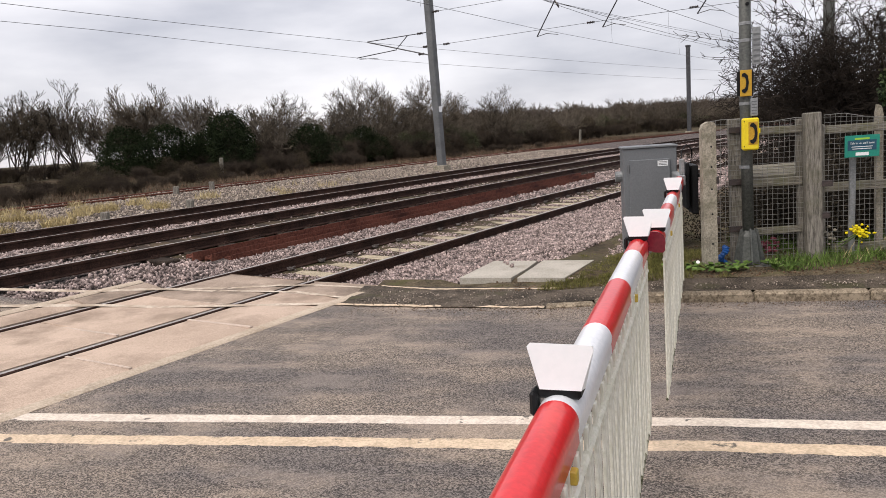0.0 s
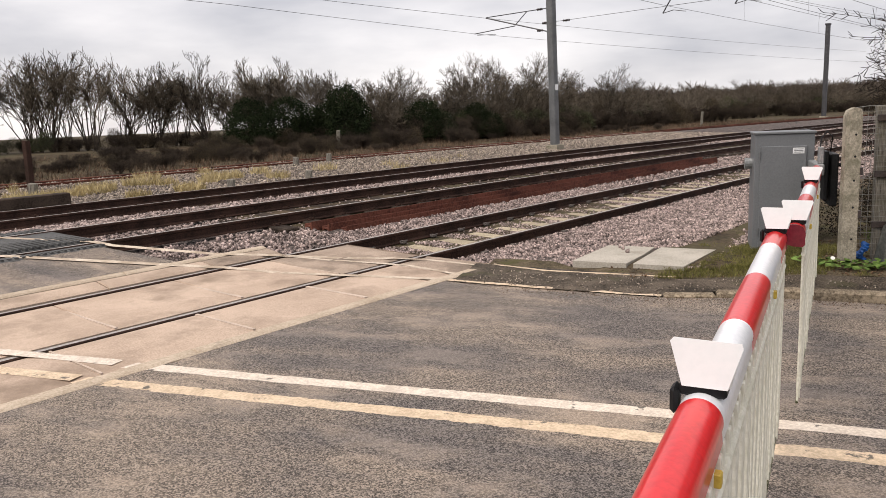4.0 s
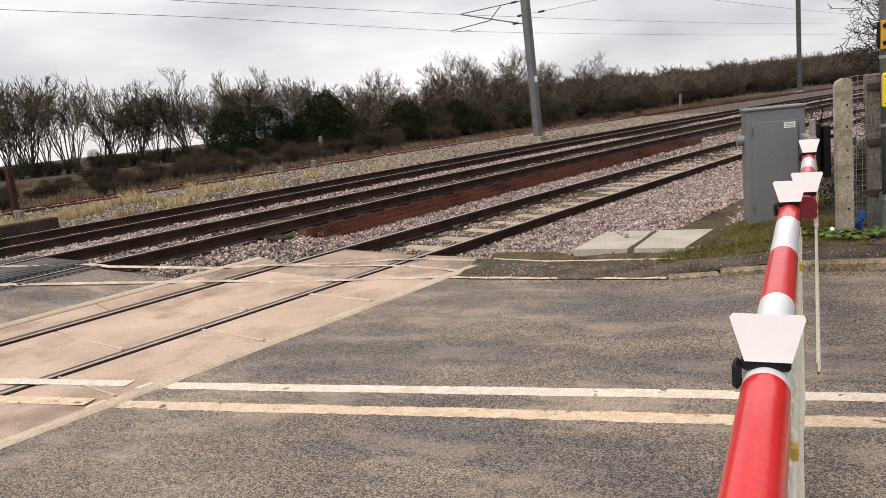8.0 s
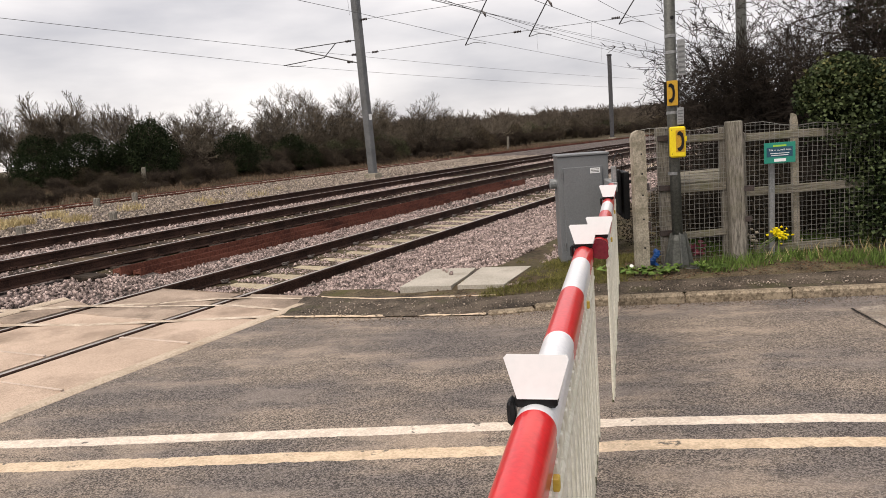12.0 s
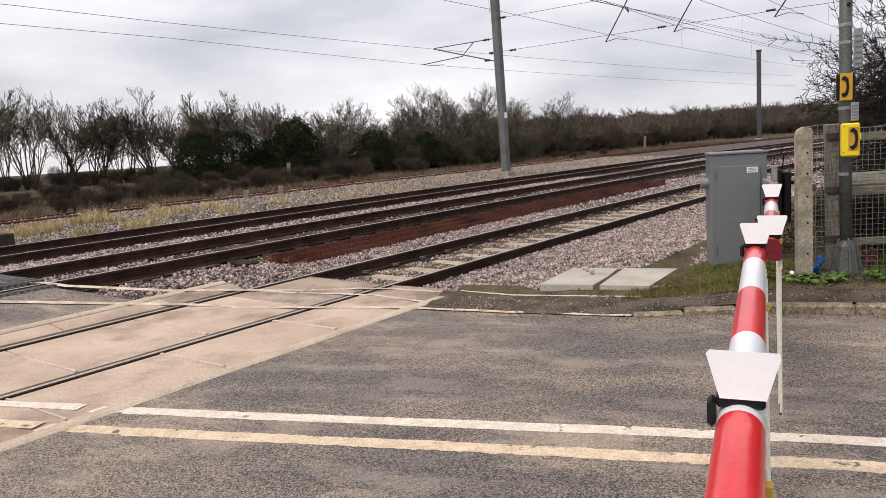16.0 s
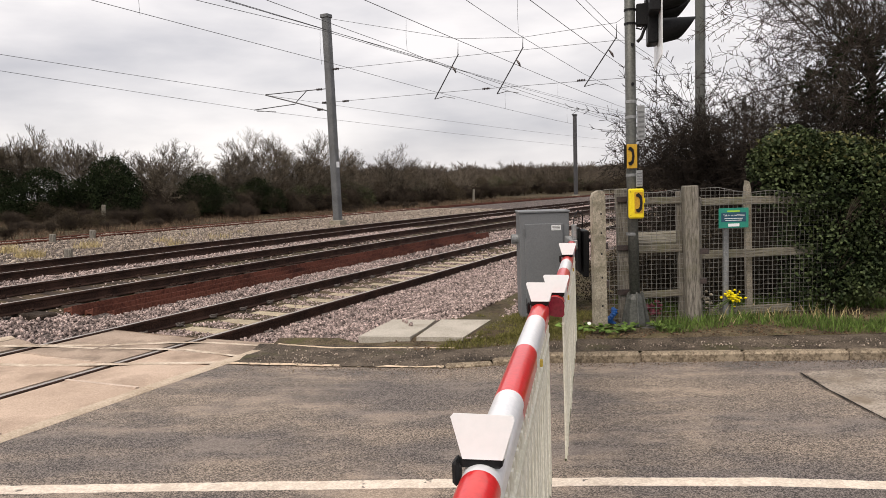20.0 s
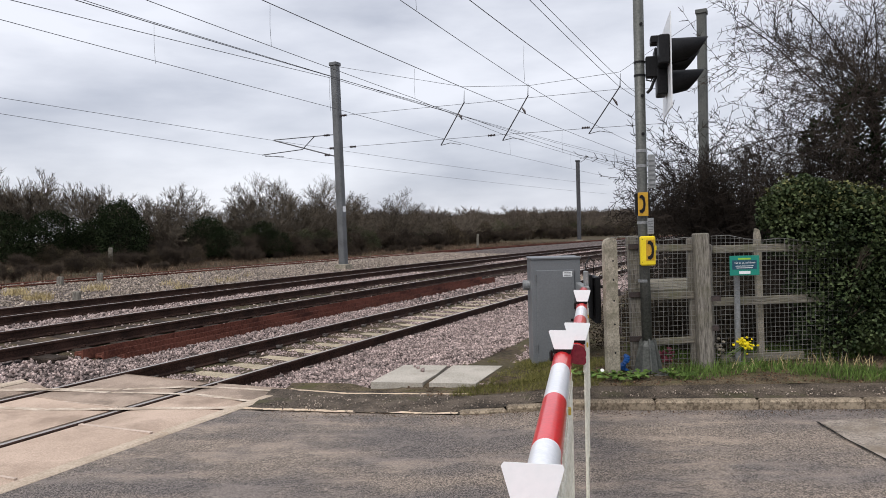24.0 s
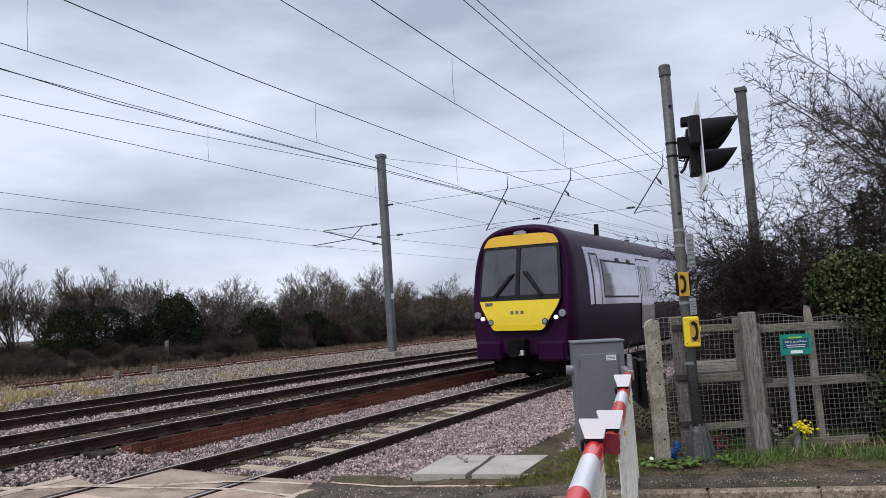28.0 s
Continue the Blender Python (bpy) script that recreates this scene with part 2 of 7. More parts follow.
def timber_mat(name, dark, light, stain, grain_scale=(9.0, 9.0, 0.9)):
    """Grey weathered timber with grain running up the piece."""
    m = bpy.data.materials.new(name)
    m.use_nodes = True
    nt = m.node_tree
    p = nt.nodes["Principled BSDF"]
    ob = nt.nodes.new("ShaderNodeTexCoord").outputs["Object"]
    mp = nt.nodes.new("ShaderNodeMapping")
    mp.inputs["Scale"].default_value = grain_scale
    nt.links.new(ob, mp.inputs["Vector"])
    grain = noise_fac(nt, mp.outputs["Vector"], 9.0, 6, 0.7)
    blot = noise_fac(nt, ob, 4.0, 5, 0.6)
    col = ramp(nt, grain, [(0.36, dark), (0.62, light)])
    mr = nt.nodes.new("ShaderNodeMapRange")
    mr.inputs["From Min"].default_value, mr.inputs["From Max"].default_value = 0.48, 0.68
    nt.links.new(blot, mr.inputs["Value"])
    col = mixc(nt, mr.outputs["Result"], col, mixc(nt, 0.4, stain, col))
    nt.links.new(col, p.inputs["Base Color"])
    p.inputs["Roughness"].default_value, p.inputs["Specular IOR Level"].default_value = 0.9, 0.15
    b = nt.nodes.new("ShaderNodeBump")
    b.inputs["Strength"].default_value, b.inputs["Distance"].default_value = 0.8, 0.012
    nt.links.new(grain, b.inputs["Height"])
    nt.links.new(b.outputs["Normal"], p.inputs["Normal"])
    return m


GRASS = mat("green_grass", (0.045, 0.085, 0.016), (0.15, 0.225, 0.055), 0.7, 2, 20, 0.0, island=0.4)
DRY = mat("dry_grass", (0.34, 0.27, 0.13), (0.60, 0.49, 0.28), 0.8, 2, 20, 0.0, island=0.35)
BARK = mat("bark", (0.025, 0.020, 0.016), (0.085, 0.068, 0.052), 0.9, 3, 25, 0.6)
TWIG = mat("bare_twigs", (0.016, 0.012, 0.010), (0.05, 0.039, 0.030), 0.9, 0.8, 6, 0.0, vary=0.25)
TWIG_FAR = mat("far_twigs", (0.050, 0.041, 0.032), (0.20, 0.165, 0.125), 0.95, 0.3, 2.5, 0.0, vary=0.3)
# Twig colour of the distant scrub, lightened to paint in aerial haze.
HAZED_SCRUB = mat("far_scrub", (0.070, 0.056, 0.046), (0.19, 0.155, 0.125), 0.95, 0.12, 1.5, 0.0, vary=0.2)
BRAMBLE = mat("bramble", (0.024, 0.019, 0.015), (0.085, 0.064, 0.047), 0.95, 1, 8, 0.0, vary=0.2)
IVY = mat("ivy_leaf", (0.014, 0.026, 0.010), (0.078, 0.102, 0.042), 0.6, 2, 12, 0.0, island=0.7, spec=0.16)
IVY_LIT = mat("lit_olive_ivy_leaf", (0.045, 0.048, 0.016), (0.13, 0.13, 0.05), 0.6, 2, 12, 0.0, island=0.6, spec=0.16)
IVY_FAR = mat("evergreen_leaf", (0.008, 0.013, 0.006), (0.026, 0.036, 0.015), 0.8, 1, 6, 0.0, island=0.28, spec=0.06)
GREY_STEEL = mat("galvanised_steel", (0.20, 0.21, 0.215), (0.33, 0.34, 0.345), 0.5, 1.5, 40, 0.08, metal=0.35, stain=(0.16, 0.16, 0.15))
POLE_GREY = mat("weathered_grey_pole", (0.062, 0.066, 0.062), (0.125, 0.130, 0.120), 0.55, 2, 40, 0.1, metal=0.3, stain=(0.11, 0.11, 0.10), stain_at=(0.5, 0.7))
CAB_GREY = mat("grey_cabinet_paint", (0.14, 0.15, 0.16), (0.172, 0.182, 0.192), 0.42, 1.2, 60, 0.05, stain=(0.13, 0.135, 0.135), stain_at=(0.58, 0.8))
CAB_DARK = mat("grey_cabinet_trim", (0.10, 0.105, 0.11), (0.15, 0.155, 0.16), 0.5, 2, 50, 0.05)
SLAB = mat("trough_lid_concrete", (0.36, 0.33, 0.28), (0.52, 0.48, 0.42), 0.85, 2, 70, 0.3, stain=(0.24, 0.21, 0.17), stain_at=(0.58, 0.75))
POST_CONC = mat("concrete_post", (0.24, 0.215, 0.17), (0.46, 0.41, 0.33), 0.9, 5, 60, 0.6, stain=(0.14, 0.135, 0.09), stain_at=(0.48, 0.66))
WOOD = timber_mat("weathered_timber", (0.10, 0.091, 0.078), (0.32, 0.295, 0.255), (0.12, 0.115, 0.07))
WOOD_RAIL = timber_mat("weathered_timber_rail", (0.105, 0.094, 0.074), (0.35, 0.32, 0.26), (0.16, 0.16, 0.085), (0.9, 9.0, 9.0))
MAST = mat("dull_mast_steel", (0.10, 0.105, 0.108), (0.19, 0.195, 0.20), 0.55, 1.5, 40, 0.08, metal=0.3, stain=(0.10, 0.10, 0.09))
WIRE = mat("wire_mesh_steel", (0.20, 0.195, 0.18), (0.34, 0.33, 0.31), 0.5, 5, 60, 0.0, metal=0.5)
OLE = mat("wire_dark", (0.05, 0.05, 0.055), (0.10, 0.10, 0.105), 0.5, 5, 60, 0.0, metal=0.4)
INSUL = mat("insulator_brown", (0.03, 0.025, 0.025), (0.07, 0.05, 0.045), 0.35, 5, 60, 0.0)
BLACK = mat("black_plastic", (0.007, 0.007, 0.008), (0.015, 0.015, 0.016), 0.5, 4, 60, 0.1, spec=0.2)
YELLOW = mat("yellow_phone_plate", (0.78, 0.58, 0.01), (0.86, 0.66, 0.02), 0.4, 3, 60, 0.03)
AMBER = mat("amber_sign_plate", (0.46, 0.25, 0.015), (0.60, 0.35, 0.025), 0.45, 3, 60, 0.03)
TEAL = mat("teal_sign_face", (0.005, 0.21, 0.155), (0.01, 0.26, 0.19), 0.4, 3, 60, 0.02)
LIME = mat("lime_sign_print", (0.30, 0.55, 0.05), (0.36, 0.62, 0.06), 0.45, 3, 60, 0.0)
NAVY = mat("navy_sign_print", (0.01, 0.06, 0.10), (0.015, 0.08, 0.13), 0.45, 3, 60, 0.0)
WHITE = mat("white_enamel", (0.84, 0.86, 0.87), (0.88, 0.89, 0.90), 0.35, 3, 50, 0.0, stain=(0.74, 0.75, 0.74), stain_at=(0.64, 0.9))
BOOM_WHITE = mat("boom_white_film", (0.74, 0.76, 0.80), (0.86, 0.87, 0.90), 0.3, 3, 60, 0.03, coat=0.3)
BOOM_RED = mat("boom_red_film", (0.62, 0.012, 0.016), (0.74, 0.02, 0.024), 0.3, 3, 60, 0.03, coat=0.4)
SKIRT = mat("cream_skirt_paint", (0.62, 0.60, 0.49), (0.80, 0.78, 0.68), 0.55, 3, 40, 0.1, stain=(0.38, 0.37, 0.25), stain_at=(0.6, 0.75))
ALGAE = mat("algae_stained_paint", (0.05, 0.05, 0.025), (0.30, 0.29, 0.20), 0.8, 9, 40, 0.1)
MAROON = mat("maroon_lamp_lens", (0.13, 0.008, 0.018), (0.19, 0.014, 0.028), 0.25, 4, 60, 0.0, coat=0.4)
TAPE = mat("yellow_tie", (0.45, 0.31, 0.04), (0.58, 0.42, 0.07), 0.5, 4, 60, 0.0)
BLUE = mat("blue_plastic", (0.01, 0.08, 0.30), (0.02, 0.12, 0.40), 0.4, 4, 40, 0.0)
FLOWER = mat("yellow_flowers", (0.80, 0.62, 0.01), (0.90, 0.78, 0.03), 0.6, 8, 60, 0.0, island=0.2)
PINKISH = mat("faded_flowers", (0.16, 0.03, 0.05), (0.34, 0.10, 0.12), 0.7, 8, 60, 0.0, island=0.4)
PETAL = mat("white_petals", (0.75, 0.75, 0.70), (0.85, 0.85, 0.82), 0.6, 8, 60, 0.0)

# ---- small mesh tools ----
class Mesher:
    def __init__(self):
        self.v, self.f, self.m = [], [], []

    def add(self, verts, faces, mi=0):
        n = len(self.v)
        self.v += [tuple(p) for p in verts]
        self.f += [tuple(i + n for i in face) for face in faces]
        self.m += [mi] * len(faces)
        return self

    def box(self, x0, y0, z0, x1, y1, z1, c=0.0, mi=0, m=None):
        """A box with its twelve edges cut off by c."""
        pts, faces = chamfer_box(x0, y0, z0, x1, y1, z1, c)
        if m is not None:
            pts = [m @ Vector(p) for p in pts]
        return self.add(pts, faces, mi)

    def tube(self, path, radius, sides=8, mi=0, caps=True):
        """A round tube along a list of points; radius may be one for each point."""
        pts = [Vector(p) for p in path]
        rad = radius if isinstance(radius, (list, tuple)) else [radius] * len(pts)
        rings, up = [], None
        for i, p in enumerate(pts):
            d = (pts[min(i + 1, len(pts) - 1)] - pts[max(i - 1, 0)]).normalized()
            if up is None:
                up = Vector((0, 0, 1)) if abs(d.z) < 0.9 else Vector((1, 0, 0))
            a = d.cross(up).normalized()
            up = a.cross(d).normalized()
            rings.append([p + rad[i] * (math.cos(2 * math.pi * k / sides) * a + math.sin(2 * math.pi * k / sides) * up) for k in range(sides)])
        verts = [q for ring in rings for q in ring]
        faces = []
        for i in range(len(pts) - 1):
            for k in range(sides):
                a, b = i * sides + k, i * sides + (k + 1) % sides
                faces.append((a, b, b + sides, a + sides))
        if caps:
            faces.append(tuple(reversed(range(sides))))
            faces.append(tuple(range((len(pts) - 1) * sides, len(pts) * sides)))
        return self.add(verts, faces, mi)

    def prism(self, outline, z0, z1, mi=0, m=None):
        """An outline of (x, y) points raised from z0 to z1."""
        n = len(outline)
        pts = [Vector((x, y, z)) for z in (z0, z1) for x, y in outline]
        if m is not None:
            pts = [m @ p for p in pts]
        faces = [tuple(reversed(range(n))), tuple(range(n, 2 * n))] + [(i, (i + 1) % n, n + (i + 1) % n, n + i) for i in range(n)]
        return self.add(pts, faces, mi)

    def mesh(self, name, *mats, smooth=False):
        me = bpy.data.meshes.new(name)
        me.from_pydata(self.v, [], self.f)
        for mt in mats:
            me.materials.append(mt)
        me.polygons.foreach_set("material_index", self.m)
        if smooth:
            me.polygons.foreach_set("use_smooth", [True] * len(me.polygons))
        me.update()
        return me


def chamfer_box(x0, y0, z0, x1, y1, z1, c):
    if c <= 0:
        p = [(x, y, z) for z in (z0, z1) for y in (y0, y1) for x in (x0, x1)]
        return p, [(0, 2, 3, 1), (4, 5, 7, 6), (0, 1, 5, 4), (2, 6, 7, 3), (0, 4, 6, 2), (1, 3, 7, 5)]
    bm = bmesh.new()
    bmesh.ops.create_cube(bm, size=1.0)
    for v in bm.verts:
        v.co = Vector(((x0 + x1) / 2 + v.co.x * (x1 - x0), (y0 + y1) / 2 + v.co.y * (y1 - y0), (z0 + z1) / 2 + v.co.z * (z1 - z0)))
    bmesh.ops.bevel(bm, geom=list(bm.edges), offset=c, segments=1, affect="EDGES")
    bm.verts.index_update()
    out = [tuple(v.co) for v in bm.verts], [tuple(v.index for v in f.verts) for f in bm.faces]
    bm.free()
    return out


def part(name, mesher, material, parent=None, label="", smooth=False, pos=None):
    mats = material if isinstance(material, (list, tuple)) else (material,)
    ob = new(name, mesher if isinstance(mesher, bpy.types.Mesh) else mesher.mesh(name, *mats, smooth=smooth))
    if parent is not None:
        ob.parent = parent
    if pos is not None:
        ob.matrix_basis = pos
    if label:
        ob["label"] = label
    return ob


def thing(name, label, category, group="", m=None):
    e = new(name)
    e.empty_display_size = 0.2
    if m is not None:
        e.matrix_basis = m
    return tagged(e, label, category, group)


def structure(ob, label, category=""):
    return tagged(ob, label, category, kind="structure")


def stuff(ob, label, category):
    return tagged(ob, label, category, kind="stuff")


# ---- the plan: x along the road, y across it; v along the tracks, w across them ----
TH = radians(69.75)
DV, NW = Vector((math.cos(TH), math.sin(TH))), Vector((-math.sin(TH), math.cos(TH)))
KAP = 0.00238
GAUGE = 1.47
NEAR_RAIL = (5.845, 9.10, 12.99)
DECK_END = 6.27


def bend(v):
    if v <= 0:
        return 0.0
    return KAP * v * v / 2 if v < 110 else KAP * 110 * 110 / 2 + KAP * 110 * (v - 110)


def at(v, w):
    q = w - bend(v)
    return DV.x * v + NW.x * q, DV.y * v + NW.y * q


def vw(x, y):
    v = DV.x * x + DV.y * y
    return v, NW.x * x + NW.y * y + bend(v)


def sm(a, b, t):
    t = min(1, max(0, (t - a) / (b - a)))
    return t * t * (3 - 2 * t)


LEVELS = ((6.6, 0.0), (7.32, 0.035), (9.1, 0.30), (10.57, 0.34), (13.0, 0.31), (14.46, 0.33), (15.5, 0.33), (20.0, 0.46))


def rail_level(w):
    """Height of the rail heads, and of the road between them, across the lines."""
    for (wa, za), (wb, zb) in zip(LEVELS[:-1], LEVELS[1:]):
        if w < wb:
            return za + (zb - za) * max(0.0, (w - wa) / (wb - wa))
    return LEVELS[-1][1]


def road_z(x, y):
    return rail_level(vw(x, y)[1])


def ground_z(x, y):
    """The top of the ballast, verge and field beside the road."""
    v, w = vw(x, y)
    z = rail_level(w) - 0.17
    near = sm(4.6, 3.2, w) if w < 4.6 else 0.0
    z = z * (1 - near) + near * (0.06 if v > 0 else 0.0)
    z += 0.5 * sm(26, 40, w)
    z += 0.35 * sm(12, 30, -w)
    return z

# ---- ground sheet ----
def grid_sheet(name, xs, ys, zf, material):
    me = bpy.data.meshes.new(name)
    nx, ny = len(xs), len(ys)
    verts = [(x, y, zf(x, y)) for y in ys for x in xs]
    faces = [(j * nx + i, j * nx + i + 1, (j + 1) * nx + i + 1, (j + 1) * nx + i) for j in range(ny - 1) for i in range(nx - 1)]
    me.from_pydata(verts, [], faces)
    me.materials.append(material)
    me.polygons.foreach_set("use_smooth", [True] * len(faces))
    return new(name, me)


def spread(lo, hi, fine_lo, fine_hi, step):
    out, s, p = [], step, fine_lo
    inner = list(np.arange(fine_lo, fine_hi + step / 2, step))
    left, right = [], []
    p, s = fine_lo, step
    while p > lo:
        s *= 1.5
        p -= s
        left.append(max(p, lo))
    p, s = fine_hi, step
    while p < hi:
        s *= 1.5
        p += s
        right.append(min(p, hi))
    return list(reversed(left)) + [float(a) for a in inner] + right


def road_far(x):
    """The far edge of the road."""
    if x > 0.5:
        return 6.46 - 0.03 * min(x - 0.5, 3.0)
    if x > -0.38:
        return 6.46 - (0.5 - x) / 0.88 * 0.14
    if x > -2.4:
        return 6.32 + (-0.38 - x) * 0.13
    return 6.62


def road_near(x):
    return -2.6


def sheet_z(x, y):
    z = ground_z(x, y)
    if road_near(x) - 0.3 < y < road_far(x) + 0.9 and x > -40:
        z = min(z, road_z(x, y) - 0.10)
    v, w = vw(x, y)
    if 4.6 < w < 16 and v < DECK_END + 0.25:
        z = min(z, road_z(x, y) - 0.22)
    if abs(x) + abs(y) < 60:
        z += 0.02 * noise.noise((x * 0.9, y * 0.9, 0.0)) + 0.01 * noise.noise((x * 3.1, y * 3.1, 4.0))
    return z


structure(grid_sheet("ground", spread(-900, 900, -30, 16, 0.5), spread(-500, 1500, -6, 48, 0.5), sheet_z, EARTH), "bare brown winter ground and embankment beside the railway", "ground")

# ballast beds under the three running lines
def strip(name, v0, v1, step, ws, zf, material):
    me = bpy.data.meshes.new(name)
    vs = list(np.arange(v0, v1 + step / 2, step))
    verts = []
    for v in vs:
        for w in ws:
            x, y = at(float(v), w)
            verts.append((x, y, zf(float(v), w)))
    n = len(ws)
    me.from_pydata(verts, [], [(j * n + i, (j + 1) * n + i, (j + 1) * n + i + 1, j * n + i + 1) for j in range(len(vs) - 1) for i in range(n - 1)])
    me.materials.append(material)
    me.polygons.foreach_set("use_smooth", [True] * len(me.polygons))
    return new(name, me)


def bed_z(v, w):
    near = sm(4.9, 3.4, w) if w < 4.9 else 0.0
    x, y = at(v, w)
    if w < 4.9 and y < 7.52 - 0.1 * (x + 1.0):
        return -0.12
    z = (rail_level(w) - 0.145) * (1 - near) + near * 0.035
    if NEAR_RAIL[0] + 0.05 < w < NEAR_RAIL[0] + GAUGE - 0.05:
        z -= 0.05
    for wq in NEAR_RAIL[1:]:
        if wq - 0.5 < w < wq + GAUGE + 0.5:
            z -= 0.05
    return z + 0.025 * noise.noise((v * 2.1, w * 2.1, 1.0)) + 0.012 * noise.noise((v * 7, w * 7, 2.0))


structure(strip("ballast_bed", DECK_END + 0.02, 112, 0.45, [3.15 + 0.4 * i for i in range(46)], bed_z, BALLAST), "grey-pink crushed stone track bed", "ballast")
bed = bpy.data.meshes.new("ballast_bed")
bws = [7.42 + 0.3 * i for i in range(30)]
bv = []
for w in bws:
    va = (6.92 - 0.346 * w) / 0.938
    for k in range(9):
        v = va + (DECK_END + 0.03 - va) * k / 8
        bv.append((*at(v, w), bed_z(v, w)))
bed.from_pydata(bv, [], [(j * 9 + k, j * 9 + k + 1, (j + 1) * 9 + k + 1, (j + 1) * 9 + k) for j in range(29) for k in range(8)])
bed.materials.append(BALLAST)
structure(new("ballast_bed", bed), "crushed stone bed up to the road edge", "ballast")
structure(strip("ballast_bed_far_side", -60, -11.5, 1.5, [4.2 + 0.6 * i for i in range(22)], lambda v, w: rail_level(w) - 0.15, BALLAST), "crushed stone track bed past the crossing", "ballast")

# ---- road ----
def road_sheet():
    xs = [-60, -45, -32, -26, -22, -18, -16] + [float(a) for a in np.arange(-15, 4.01, 0.11)] + [4.6, 5.5, 7, 10, 15, 24, 40]
    me = bpy.data.meshes.new("road")
    verts, faces = [], []
    for x in xs:
        a, b = road_near(x), road_far(x)
        for k in range(61):
            y = a + (b - a) * k / 60
            w_ = vw(x, y)[1]
            verts.append((x, y, road_z(x, y) - 0.004 + 0.003 * noise.noise((x * 1.3, y * 1.3, 5)) - (0.13 if 4.78 < w_ < (7.78 if y < 7.5 else 7.40) or 8.9 < w_ < 10.9 else 0)))
        verts.append((x, b, -0.3))
        verts.append((x, a, -0.3))
    for i in range(len(xs) - 1):
        for k in range(62):
            faces.append((i * 63 + k, (i + 1) * 63 + k, (i + 1) * 63 + (k + 1), i * 63 + (k + 1)))
    me.from_pydata(verts, [], faces)
    me.materials.append(ASPHALT)
    return new("road", me)


ROAD = structure(road_sheet(), "worn grey asphalt road over the level crossing", "road")


def paint(name, pts, width, material, label, lift=0.0008, ragged=0.006, seed=1):
    """A painted line along points, with slightly ragged edges."""
    rnd = random.Random(seed)
    verts, faces = [], []
    dense = []
    for a, b in zip(pts[:-1], pts[1:]):
        n = max(2, int((Vector(b) - Vector(a)).length / 0.018))
        dense += [Vector(a).lerp(Vector(b), k / n) for k in range(n)]
    dense.append(Vector(pts[-1]))
    for i, p in enumerate(dense):
        d = (dense[min(i + 1, len(dense) - 1)] - dense[max(i - 1, 0)]).normalized()
        s = Vector((-d.y, d.x))
        for sg in (-0.5, -0.17, 0.17, 0.5):
            q = p + s * (sg * width + (ragged * (0.9 * noise.noise((p.x * 4, p.y * 4, seed + sg)) + 0.8 * noise.noise((p.x * 17, p.y * 17, seed + sg)) + rnd.uniform(-0.35, 0.35)) if abs(sg) > 0.3 else 0))
            dip = 0.004 - 0.003 * noise.noise((q.x * 1.3, q.y * 1.3, 5)) if lift < 0.002 else 0.0
            verts.append((q.x, q.y, road_z(q.x, q.y) + lift - dip))
    for i in range(len(dense) - 1):
        for k in range(3):
            faces.append((i * 4 + k, (i + 1) * 4 + k, (i + 1) * 4 + k + 1, i * 4 + k + 1))
    me = bpy.data.meshes.new(name)
    me.from_pydata(verts, [], faces)
    me.materials.append(material)
    return structure(new(name, me), label, "road marking")


# ---- crossing deck of the near line ----
def deck_piece(v0, v1, w0, w1, g=0.008, top=0.0):
    """One slab of the deck, cut to the rails' direction, with eased edges; it follows the rise of the road."""
    ms = Mesher()
    e = 0.012
    v0, v1, w0, w1 = v0 + g, v1 - g, w0 + g, w1 - g
    n = 5
    rows = []
    for k in range(n + 1):
        w = w0 + (w1 - w0) * k / n
        rows.append((w, top + rail_level(w)))
    verts, faces = [], []
    for w, z in rows:
        for v, dz in ((v0, -0.16), (v0, -e), (v0 + e, 0.0), (v1 - e, 0.0), (v1, -e), (v1, -0.16)):
            x, y = at(v, w)
            verts.append((x, y, z + dz - (e if w in (w0, w1) and dz == 0.0 else 0)))
    for k in range(n):
        for j in range(5):
            faces.append((k * 6 + j, k * 6 + j + 1, (k + 1) * 6 + j + 1, (k + 1) * 6 + j))
    faces.append(tuple(range(5, -1, -1)))
    faces.append(tuple(n * 6 + j for j in range(6)))
    return ms.add(verts, faces)


DECK = structure(new("crossing_deck"), "pinkish concrete crossing panels between and beside the rails", "crossing deck")
NR, FR = NEAR_RAIL[0], NEAR_RAIL[0] + GAUGE
LANES = ((4.86, NR - 0.078, PANEL), (NR + 0.085, FR - 0.085, PANEL), (FR + 0.078, 7.70, PANEL))
SEAM_AT = (5.65, 5.02, 4.40)
for lane, (wa, wb, pm) in enumerate(LANES):
    cuts = [DECK_END if lane < 2 else 5.35] + [SEAM_AT[lane] - 1.24 * k for k in range(13)]
    for i, (va, vb) in enumerate(zip(cuts[1:], cuts[:-1])):
        part("panel", deck_piece(va, vb, wa, wb, top=0.006), PANEL_END if i == 0 else pm, DECK)
    for k, vv in enumerate(cuts[1:]):
        ms = Mesher()
        h = 0.008 + 0.010 * ((k * 5 + lane * 3) % 3) / 2
        ms.prism([at(vv - h, wa + 0.02), at(vv + h, wa + 0.02), at(vv + h, wb - 0.02), at(vv - h, wb - 0.02)], -0.05, 0.0075)
        if lane != 2:
            part("joint_filler", ms, SEAM, DECK)
for wa, wb, nm, ve in ((4.70, 4.86, "edge_beam", DECK_END), (7.70, 7.82, "edge_beam", 5.35)):
    for k in range(10):
        part(nm, deck_piece(ve - 1.85 * (k + 1), ve - 1.85 * k, wa, wb, g=0.004, top=0.010), EDGE_STRIP, DECK)
